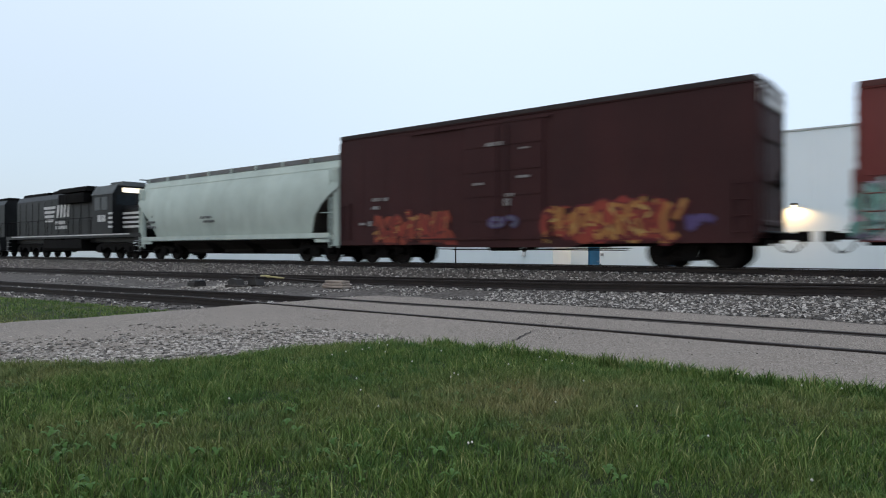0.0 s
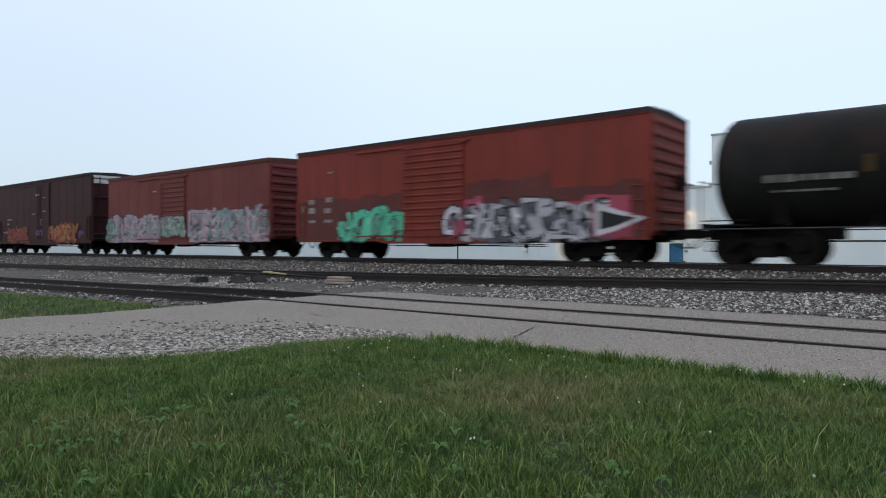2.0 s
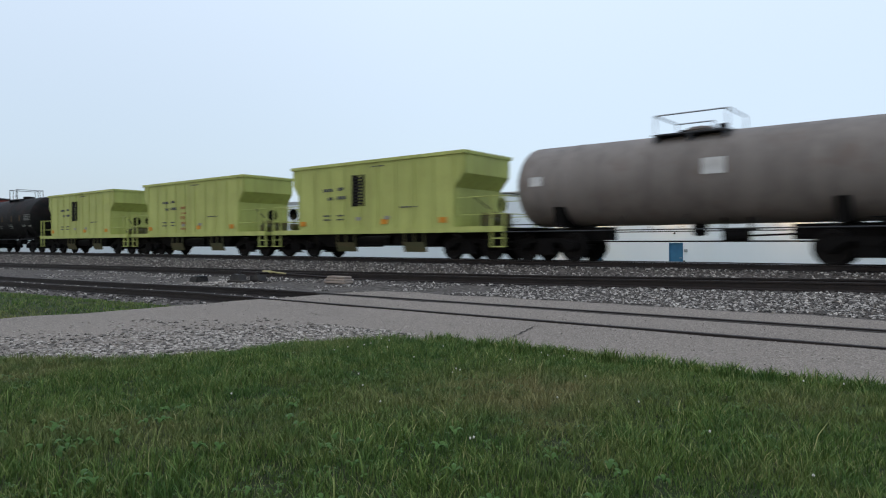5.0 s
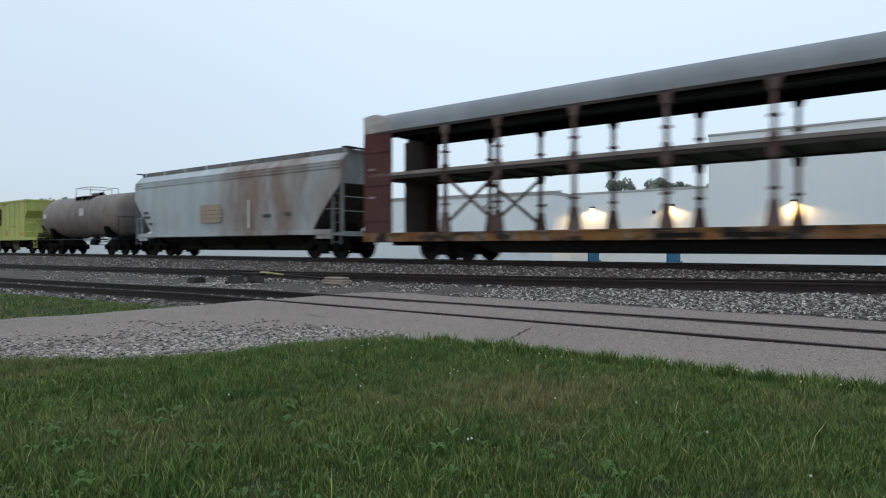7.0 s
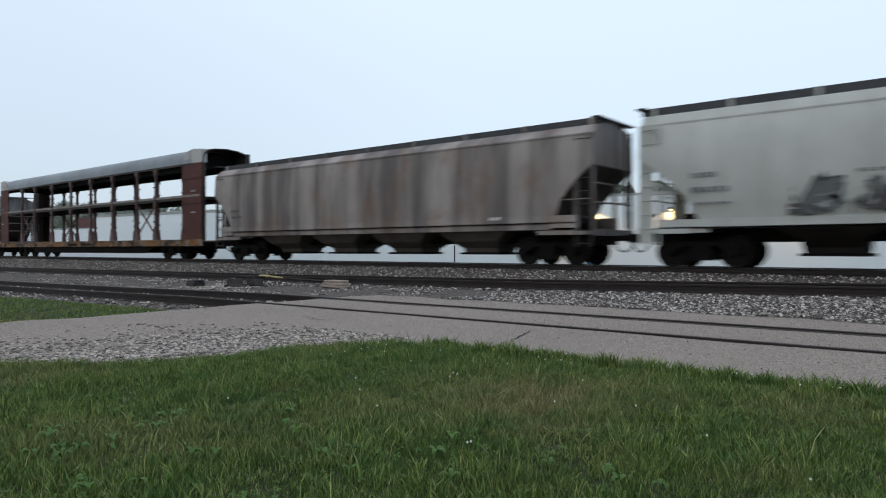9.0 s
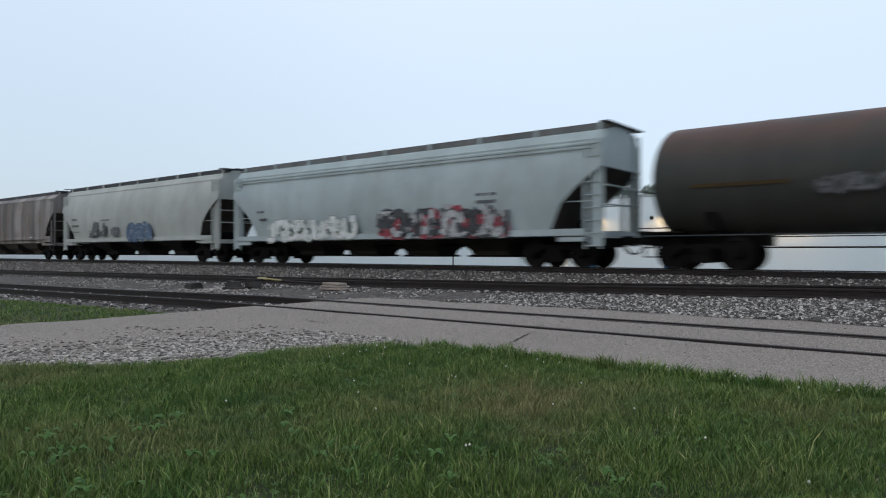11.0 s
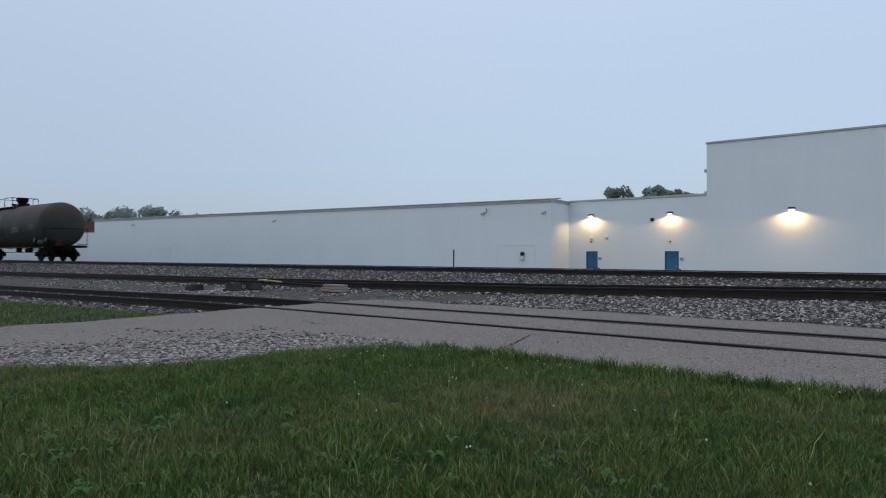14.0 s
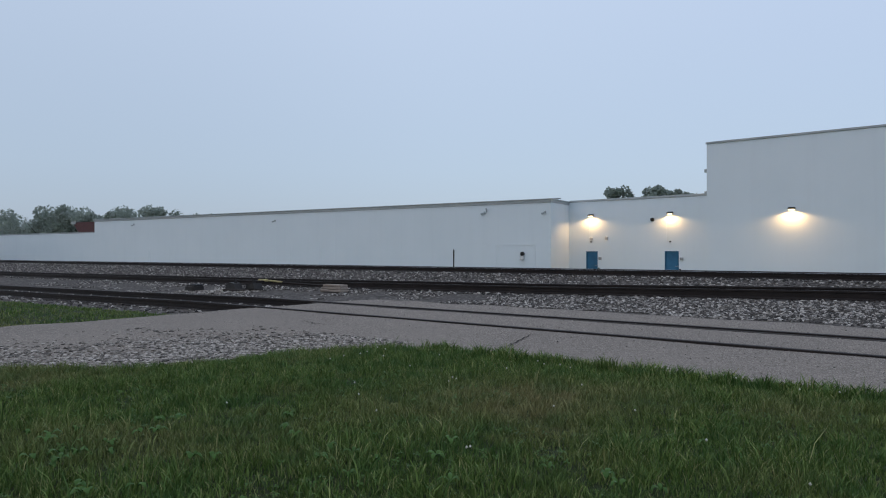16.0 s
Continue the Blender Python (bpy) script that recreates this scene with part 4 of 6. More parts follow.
def tank_car(label, middle, half, radius, z_mid_tank, paint, truck_x, dome_x, rails, rail_top, deck, fittings, over=0.25):
    """rails: lines of (x, y) that the platform railing follows; deck: ends of the platform; fittings: (x, radius, height, flare) on top."""
    t = vehicle("tank_car", label, "tank car", middle)
    bm = bmesh.new()
    prof = []
    cap = 0.62
    for k in range(9):
        a = k / 8 * math.pi / 2
        prof.append((-half + cap - cap * math.cos(a), max(0.02, radius * math.sin(a))))
    prof += [(-a, r) for a, r in prof[::-1]]
    lathe(bm, prof, "x", (0, 0, z_mid_tank), 48)
    part("tank", bm, paint, t, smooth=40)
    for x in (-half * 0.62, -half * 0.2, half * 0.2, half * 0.62):
        bm = bmesh.new()
        lathe(bm, ((x - 0.05, radius + 0.002), (x - 0.045, radius + 0.012), (x + 0.045, radius + 0.012), (x + 0.05, radius + 0.002)), "x", (0, 0, z_mid_tank), 40)
        part("weld_band", bm, paint, t)
    bm = bmesh.new()
    for sg in (-1, 1):
        box(bm, min(sg * (half + over), sg * (half - 3.2)), max(sg * (half + over), sg * (half - 3.2)), -0.3, 0.3, 0.68, 1.1)
        prism(bm, ((-1.2, 1.1), (1.2, 1.1), (1.3, z_mid_tank - radius * 0.55), (-1.3, z_mid_tank - radius * 0.55)), sg * (half - 1.9) - 0.16, sg * (half - 1.9) + 0.16)
        box(bm, sg * (half + over - 0.2) - 0.1, sg * (half + over - 0.2) + 0.1, -1.4, 1.4, 0.95, 1.12)
        box(bm, sg * (half + over - 0.75) - 0.6, sg * (half + over - 0.75) + 0.6, -1.42, 1.42, 1.05, 1.1)
    rod(bm, (-half + 1, -0.6, 0.64), (half - 1, -0.6, 0.62), 0.025, 6)
    part("underframe", bm, BLACK, t)
    bm = bmesh.new()
    rod(bm, (half - 4.9, -0.7, 0.78), (half - 4.2, -0.7, 0.78), 0.17, 12)
    rod(bm, (half - 4.2, -0.7, 0.78), (half - 2.9, -0.7, 0.82), 0.03, 6)
    box(bm, half - 5.0, half - 4.1, -0.75, -0.1, 0.95, 1.0)
    for x in (half - 4.9, half - 4.2):
        box(bm, x - 0.03, x + 0.03, -0.72, -0.66, 0.8, z_mid_tank - radius * 0.88)
    part("brake_cylinder", bm, BLACK, t)
    bm = bmesh.new()
    lathe(bm, ((z_mid_tank - radius - 0.35, 0.12), (z_mid_tank - radius - 0.3, 0.2), (z_mid_tank - radius + 0.1, 0.22)), "z", (0.1, 0, 0), 12)
    part("bottom_valve", bm, BLACK, t)
    bm = bmesh.new()
    zr = 0.97
    for side in (-1, 1):
        rod(bm, (-half - 0.1, side * 1.46, zr), (half + 0.1, side * 1.46, zr), 0.02, 6)
        for k in range(7):
            x = -half + 0.1 + (2 * half - 0.2) * k / 6
            rod(bm, (x, side * 1.46, zr), (x, side * 0.85, z_mid_tank - radius * 0.8), 0.015, 5)
    part("side_handrail", bm, DECKGREY, t)
    for sg in (-1, 1):
        bm = bmesh.new()
        rod(bm, (sg * (half + 0.12), -1.42, 2.3), (sg * (half + 0.12), 1.42, 2.3), 0.02, 6)
        for y in (-1.42, 1.42):
            rod(bm, (sg * (half + 0.12), y, 1.05), (sg * (half + 0.12), y, 2.3), 0.02, 6)
            rod(bm, (sg * (half + 0.12), y, 1.2), (sg * (half - 1.3), y, 1.2), 0.018, 6)
        part("end_handrail", bm, BLACK, t)
        bm = bmesh.new()
        for z in (0.35, 0.62):
            box(bm, sg * (half - 0.25) - 0.18, sg * (half - 0.25) + 0.18, -1.46, -1.4, z, z + 0.03)
        for dx in (-0.18, 0.18):
            box(bm, sg * (half - 0.25) + dx - 0.015, sg * (half - 0.25) + dx + 0.015, -1.46, -1.4, 0.35, 1.05)
        part("sill_step", bm, BLACK, t)
        coupler(t, sg * (half + over - 0.05), sg)
    zt = z_mid_tank + radius
    bm = bmesh.new()
    lathe(bm, ((zt - 0.08, 0.36), (zt + 0.1, 0.36), (zt + 0.1, 0.42), (zt + 0.16, 0.42), (zt + 0.2, 0.3), (zt + 0.21, 0.02)), "z", (dome_x, 0.1, 0), 20)
    part("manway", bm, paint, t)
    for x, r, hh, flare in fittings:
        bm = bmesh.new()
        lathe(bm, ((zt - 0.08, r), (zt + hh * 0.4, r), (zt + hh * 0.6, r * flare * 0.92), (zt + hh, r * flare), (zt + hh + 0.02, r * flare * 0.8), (zt + hh + 0.03, 0.02)), "z", (x, 0, 0), 16)
        part("valve", bm, BLACK, t)
    bm = bmesh.new()
    for ya, yb in ((-0.95, -0.45), (0.45, 0.95)):
        box(bm, deck[0], deck[1], ya, yb, zt - 0.1, zt - 0.06)
    for x in (deck[0] + 0.1, (deck[0] + deck[1]) / 2, deck[1] - 0.1):
        box(bm, x - 0.04, x + 0.04, -0.95, 0.95, zt - 0.3, zt - 0.1)
    part("platform", bm, DECKGREY, t)
    for line in rails:
        bm = bmesh.new()
        for (xa, ya), (xb, yb) in zip(line, line[1:]):
            rod(bm, (xa, ya, rail_top), (xb, yb, rail_top), 0.024, 6)
        for x, y in line:
            rod(bm, (x, y, zt - 0.1), (x, y, rail_top), 0.022, 6)
        part("platform_railing", bm, STEEL if paint is TANKGREY else BLACK, t)
    trucks(t, *truck_x)
    return t


def ballast_car(label, middle, louvre, mark_red):
    """Yellow-green ballast hopper with flared ends and a deck at each end."""
    t = vehicle("ballast_car", label, "hopper car", middle)
    b0, b1, top = -4.65, 4.85, 3.92
    underframe(t, 6.3, 1.0)
    bm = bmesh.new()
    for side in (-1, 1):
        y = side * 1.46
        prism(bm, ((b0 + 0.4, 1.16), (b1 - 0.4, 1.16), (b1 - 0.4, 2.62), (b1, 3.12), (b1, top - 0.1), (b0, top - 0.1), (b0, 3.12), (b0 + 0.4, 2.62)), min(y, y - side * 0.06), max(y, y - side * 0.06), "y")
    part("body", bm, YELLOW, t)
    bm = bmesh.new()
    box(bm, -0.05, 0.05, -0.03, 0.03, 1.2, top - 0.13)
    first = part("side_post", bm, YELLOW, t)
    first.matrix_basis = pose(b0 + 0.46, -1.455, 0)
    for side in (-1, 1):
        for k in range(10):
            if side > 0 or k:
                shared("side_post", first.data, t, pose(b0 + 0.46 + (b1 - b0 - 0.92) * k / 9, side * 1.455, 0))
    bm = bmesh.new()
    for side in (-1, 1):
        y = side * 1.52
        box(bm, b0 - 0.1, b1 + 0.1, min(y, y - side * 0.14), max(y, y - side * 0.14), top - 0.12, top)
    for x in (b0 - 0.1, b1):
        box(bm, x, x + 0.1, -1.4, 1.4, top - 0.12, top)
    part("top_rim", bm, YELLOW, t)
    for sg, x in ((-1, b0), (1, b1)):
        bm = bmesh.new()
        prism(bm, ((x, top - 0.1), (x + sg * 0.05, top - 0.1), (x + sg * 0.05, 3.1), (x - sg * 0.36, 2.6), (x - sg * 0.36, 1.16), (x - sg * 0.42, 1.16), (x - sg * 0.42, 2.62), (x, 3.12)), -1.4, 1.4, "y")
        part("end_wall", bm, YELLOW, t, "flared end wall")
        bm = bmesh.new()
        xe = x + sg * (1.5 if sg < 0 else 1.75)
        box(bm, min(x - sg * 0.4, xe), max(x - sg * 0.4, xe), -1.46, 1.46, 1.0, 1.14)
        part("end_deck", bm, YELLOW, t)
        bm = bmesh.new()
        for side in (-1, 1):
            y = side * 1.42
            for xx in (xe - sg * 0.05, xe - sg * 0.55):
                box(bm, xx - 0.03, xx + 0.03, y - 0.03, y + 0.03, 0.45, 2.25)
            for z in (1.6, 2.22):
                rod(bm, (xe - sg * 0.05, y, z), (x - sg * 0.38, y, z), 0.016, 6)
            box(bm, min(xe, xe - sg * 0.55), max(xe, xe - sg * 0.55), y - 0.08, y + 0.08, 0.45, 0.49)
            box(bm, min(xe, xe - sg * 0.55), max(xe, xe - sg * 0.55), y - 0.08, y + 0.08, 0.74, 0.78)
        for z in (1.6, 2.22):
            rod(bm, (xe - sg * 0.05, -1.42, z), (xe - sg * 0.05, 1.42, z), 0.016, 6)
        part("deck_railing", bm, YELLOW, t)
        bm = bmesh.new()
        box(bm, min(x, x + sg * 0.7), max(x, x + sg * 0.7), -0.4, 0.6, 1.14, 1.7)
        part("control_box", bm, YELLOW if sg < 0 else OLIVE, t)
        bm = bmesh.new()
        xb = x + sg * 0.75
        rod(bm, (xb, -1.0, 1.36), (xb, -0.1, 1.36), 0.15, 12)
        rod(bm, (xb + sg * 0.3, -0.6, 1.14), (xb + sg * 0.3, -0.6, 1.95), 0.03, 6)
        rod(bm, (xb + sg * 0.3, -0.6, 1.5), (x - sg * 0.2, -0.6, 2.3), 0.025, 6)
        part("air_cylinder", bm, OLIVE, t)
        bm = bmesh.new()
        lathe(bm, ((0.0, 0.26), (0.03, 0.26), (0.03, 0.21), (0.0, 0.21)), "x", (xb + sg * 0.34, -0.6, 1.95), 14)
        for k in range(3):
            a = k * math.pi / 3
            rod(bm, (xb + sg * 0.35, -0.6 - 0.23 * math.cos(a), 1.95 - 0.23 * math.sin(a)), (xb + sg * 0.35, -0.6 + 0.23 * math.cos(a), 1.95 + 0.23 * math.sin(a)), 0.012, 5)
        part("brake_wheel", bm, BLACK, t)
        coupler(t, xe - sg * 0.15, sg)
    for side in (-1, 1):
        bm = bmesh.new()
        y = side * 1.5
        box(bm, b0 - 1.45, b1 + 1.7, min(y, y - side * 0.08), max(y, y - side * 0.08), 0.98, 1.18)
        part("side_sill", bm, YELLOW, t)
    for x in (-2.2, 2.4):
        bm = bmesh.new()
        loft(bm, [[(x - 1.3, -1.3, 1.0), (x + 1.3, -1.3, 1.0), (x + 1.3, 1.3, 1.0), (x - 1.3, 1.3, 1.0)], [(x - 0.6, -1.1, 0.45), (x + 0.6, -1.1, 0.45), (x + 0.6, 1.1, 0.45), (x - 0.6, 1.1, 0.45)]])
        part("discharge_chute", bm, BLACK, t)
    for x0, x1 in ((-1.95, -0.8), (1.85, 2.95)):
        bm = bmesh.new()
        prism(bm, ((-1.38, 0.64), (-1.34, 0.64), (-1.2, 0.28), (-1.26, 0.26)), x0, x1)
        for x in (x0 + 0.06, (x0 + x1) / 2, x1 - 0.06):
            box(bm, x - 0.025, x + 0.025, -1.36, -1.3, 0.6, 1.0)
        part("chute_door", bm, OLIVE, t, "grimy olive chute door")
    bm = bmesh.new()
    rod(bm, (-0.5, -0.95, 0.7), (0.9, -0.95, 0.7), 0.2, 12)
    box(bm, 1.1, 1.5, -1.1, -0.7, 0.5, 0.85)
    part("brake_reservoir", bm, BLACK, t)
    if louvre:
        bm = bmesh.new()
        x0, x1, z0, z1 = -0.82, -0.17, 2.1, 3.36
        box(bm, x0, x1, -1.475, -1.46, z0, z1)
        v = part("vent", bm, BLACK, t, "dark louvred vent")
        bm = bmesh.new()
        for k in range(9):
            z = z0 + 0.06 + (z1 - z0 - 0.1) * k / 9
            prism(bm, ((-1.48, z + 0.07), (-1.53, z), (-1.52, z), (-1.475, z + 0.055)), x0 + 0.05, x1 - 0.05)
        for x in (x0, x1 - 0.06):
            box(bm, x, x + 0.06, -1.53, -1.47, z0, z1)
        part("slats", bm, carbody_dark, v)
    bars(t, -2.6, 2.76, 0.6, 0.13, 5, -1.492, DARKPAINT, 1)
    bars(t, -1.7, 2.78, 0.36, 0.13, 3, -1.492, DARKPAINT, 2)
    bars(t, -2.3, 2.4, 0.3, 0.13, 3, -1.492, DARKPAINT, 3)
    bars(t, -1.75, 2.42, 0.55, 0.13, 4, -1.492, DARKPAINT, 4)
    bars(t, 0.3, 3.62, 0.7, 0.04, 7, -1.492, DARKPAINT, 10)
    for x, w in ((-2.6, 0.45), (-1.75, 0.4)):
        bars(t, x, 1.72, w, 0.06, 4, -1.492, DARKPAINT, 5)
        bars(t, x, 1.55, w, 0.06, 4, -1.492, DARKPAINT, 6)
    bars(t, 1.8, 1.95, 0.9, 0.05, 6, -1.492, DARKPAINT, 7)
    for x in (-4.1, 0.8, 3.75):
        bars(t, x, 1.34, 0.55, 0.2, 1, -1.494, ORANGE, 8, "reflector")
    for x in (-0.6, 1.0):
        bars(t, x, 1.52, 0.34, 0.14, 1, -1.494, STENCIL, 9, "stencil_panel")
    if mark_red:
        for k in range(5):
            bars(t, -0.75 + 0.06 * (k % 2), 1.35 + 0.27 * k, 0.5, 0.1 + 0.04 * (k % 3), 2, -1.492, spray((0.34, 0.15, 0.05)), 150 + k, "scrawl")
    trucks(t, -5.0, 4.75)
    return t


def autorack(label, middle):
    t = vehicle("autorack_car", label, "autorack", middle)
    h2, top = 13.85, 5.86
    bm = bmesh.new()
    # flat deck with fish-bellied sides
    for side in (-1, 1):
        y = side * 1.48
        prism(bm, ((-h2, 0.9), (h2, 0.9), (h2, 0.72), (8.9, 0.7), (7.6, 0.3), (-7.6, 0.3), (-8.9, 0.7), (-h2, 0.72)), min(y - side * 0.25, y - side * 0.33), max(y - side * 0.25, y - side * 0.33), "y")
    box(bm, -h2, h2, -1.2, 1.2, 0.78, 0.9)
    box(bm, -h2 + 0.5, h2 - 0.5, -0.3, 0.3, 0.55, 0.85)
    part("flatcar_frame", bm, BLACK, t)
    for side in (-1, 1):
        bm = bmesh.new()
        y = side * 1.48
        box(bm, -h2, h2, min(y, y - side * 0.1), max(y, y - side * 0.1), 0.7, 1.0)
        box(bm, -h2, h2, min(y + side * 0.03, y - side * 0.1), max(y + side * 0.03, y - side * 0.1), 0.98, 1.04)
        part("deck_edge", bm, RACKDECK, t, "rusty ochre deck edge with peeling paint")
    bm = bmesh.new()
    box(bm, -h2, h2, -1.36, 1.36, 0.905, 0.95)
    part("lower_deck", bm, DECKGREY, t)
    bm = bmesh.new()
    prism(bm, ((-1.44, 3.12), (-1.44, 3.3), (-1.36, 3.3), (-1.3, 3.24), (0, 3.3), (1.3, 3.24), (1.36, 3.3), (1.44, 3.3), (1.44, 3.12), (1.36, 3.12), (1.3, 3.18), (-1.3, 3.18), (-1.36, 3.12)), -h2 + 0.2, h2 - 0.2)
    for k in range(19):
        x = -h2 + 1.5 + k * (2 * h2 - 3) / 18
        box(bm, x - 0.05, x + 0.05, -1.3, 1.3, 3.08, 3.18)
    part("upper_deck", bm, RACKSTEEL, t, "weathered upper vehicle deck")
    for side in (-1, 1):
        bm = bmesh.new()
        y = side * 1.46
        box(bm, -h2 + 0.2, h2 - 0.2, min(y, y - side * 0.05), max(y, y - side * 0.05), 3.25, 3.37)
        part("deck_rim", bm, RACKRIM, t, "scuffed pale rim of the upper deck")
    bm = bmesh.new()
    arc = [(-1.46, 4.98), (-1.46, 5.2), (-1.4, 5.48), (-1.2, 5.68), (-0.8, 5.8), (0, top), (0.8, 5.8), (1.2, 5.68), (1.4, 5.48), (1.46, 5.2), (1.46, 4.98)]
    inner = [(a * 0.975, b - 0.04) for a, b in arc[::-1]]
    prism(bm, arc + inner, -h2 + 0.9, h2 - 0.9)
    part("roof", bm, RACKROOF, t, "grey curved roof", smooth=40)
    bm = bmesh.new()
    for side in (-1, 1):
        y = side * 1.48
        box(bm, -h2 + 0.6, h2 - 0.6, min(y, y - side * 0.07), max(y, y - side * 0.07), 4.9, 5.0)
    part("roof_rail", bm, RACKSTEEL, t)
    for side in (-1, 1):
        bm = bmesh.new()
        y = side * 1.24
        box(bm, -h2 + 1.0, h2 - 1.0, y - 0.04, y + 0.04, 4.76, 5.1)
        part("roof_beam", bm, BLACK, t)
    posts = (-9.7, -7.4, -4.5, -1.55, 1.3, 4.2, 7.2, 9.25)
    for side in (-1, 1):
        for x in posts:
            bm = bmesh.new()
            y = side * 1.42
            box(bm, x - 0.06, x + 0.06, y - 0.06, y + 0.06, 0.95, 4.96)
            for z0, z1, a, b in ((0.95, 1.75, 0.24, 0.1), (4.92, 4.6, 0.2, 0.1), (3.1, 2.85, 0.16, 0.1), (3.32, 3.5, 0.13, 0.1)):
                prism(bm, ((x - a, z0), (x + a, z0), (x + b, z1), (x - b, z1)), y - 0.085, y + 0.085, "y")
            for z in (2.0, 3.9):
                box(bm, x - 0.13, x + 0.13, y - 0.1, y + 0.1, z, z + 0.08)
            part("post", bm, RACKPOST, t)
    for side in (-1, 1):
        for x0, x1 in ((posts[0], posts[1]), (posts[-2], posts[-1])):
            step = x1 - x0
            bm = bmesh.new()
            y = side * 1.42
            for za, zb in ((1.3, 3.05), (3.05, 1.3)):
                d = Vector((step, 0, zb - za)).normalized()
                nrm = Vector((-d.z, 0, d.x)) * 0.06
                a, b = Vector((x0, y, za)), Vector((x0 + step, y, zb))
                o = Vector((0, 0.025 * (1 if za < zb else -1), 0))
                loft(bm, [[a + nrm + o, a - nrm + o, a - nrm + o * 0.2, a + nrm + o * 0.2], [b + nrm + o, b - nrm + o, b - nrm + o * 0.2, b + nrm + o * 0.2]])
            part("cross_brace", bm, RACKPOST, t)
    for sg in (-1, 1):
        for side in (-1, 1):
            bm = bmesh.new()
            y = side * 1.46
            x0, x1 = sg * h2, sg * (h2 - 1.5 if sg < 0 else h2 - 1.85)
            box(bm, min(x0, x1), max(x0, x1), min(y, y - side * 0.06), max(y, y - side * 0.06), 1.0, 5.0)
            for z in (1.5, 2.9, 4.2):
                box(bm, min(x0, x1), max(x0, x1), min(y + side * 0.03, y - side * 0.06), max(y + side * 0.03, y - side * 0.06), z, z + 0.08)
            part("end_panel", bm, RACKRED, t, "oxide red side panel at the end")
            bm = bmesh.new()
            prism(bm, ((x0, 4.98), (x1, 4.98), (x0 + (x1 - x0) * 0.75, 5.6), (x0 + (x1 - x0) * 0.45, 5.72), (x0, 5.66)), min(y, y - side * 0.3), max(y, y - side * 0.3), "y")
            part("roof_gusset", bm, GUSSET if side < 0 else RACKSTEEL, t, "scuffed roof gusset")
        for z in (1.9, 3.0):
            bars(t, min(sg * h2, sg * (h2 - 1.2)) + 0.3, z + 0.5, 0.4, 0.08, 4, -1.5, STENCIL, int(z * 9))
        bm = bmesh.new()
        for y in (-1.3, 1.3):
            box(bm, sg * (h2 - 0.12) - 0.06, sg * (h2 - 0.12) + 0.06, y - 0.12, y + 0.12, 1.0, 5.5)
        for k in range(3):
            y = 0.75 + k * 0.12
            box(bm, sg * (h2 - 0.7) - 0.5, sg * (h2 - 0.7) + 0.5, y, y + 0.06, 1.05, 4.9)
        part("end_door", bm, RACKSTEEL, t, "folded grimy end door")
        bm = bmesh.new()
        prism(bm, [(-1.42, 4.9), (-1.42, 5.1), (-1.36, 5.34), (-1.15, 5.52), (-0.8, 5.64), (0, 5.68), (0.8, 5.64), (1.15, 5.52), (1.36, 5.34), (1.42, 5.1), (1.42, 4.9)], sg * (h2 - 0.9), sg * (h2 - 0.96))
        part("roof_end", bm, BLACK, t)
        bm = bmesh.new()
        hood = [(a * 0.96, b - 0.06) for a, b in arc]
        prism(bm, hood + [(a * 0.97, b - 0.05) for a, b in hood[::-1]], sg * (h2 - 0.96), sg * (h2 + 0.05))
        part("roof_hood", bm, RACKSTEEL, t, "dark open end of the roof")
        bm = bmesh.new()
        box(bm, min(sg * h2, sg * (h2 + 0.9)), max(sg * h2, sg * (h2 + 0.9)), -0.25, 0.25, 0.68, 0.95)
        for z in (0.4, 0.65):
            box(bm, sg * (h2 - 0.4) - 0.2, sg * (h2 - 0.4) + 0.2, -1.5, -1.44, z, z + 0.03)
        part("draft_sill", bm, BLACK, t)
        coupler(t, sg * (h2 + 0.15), sg)
    bm = bmesh.new()
    for x in (-1.9, 0):
        box(bm, x, x + 1.4, -1.49, -1.47, 0.76, 0.9)
    part("deck_scrape", bm, carbody_dark, t)
    trucks(t, -10.1, 10.2)
    return t


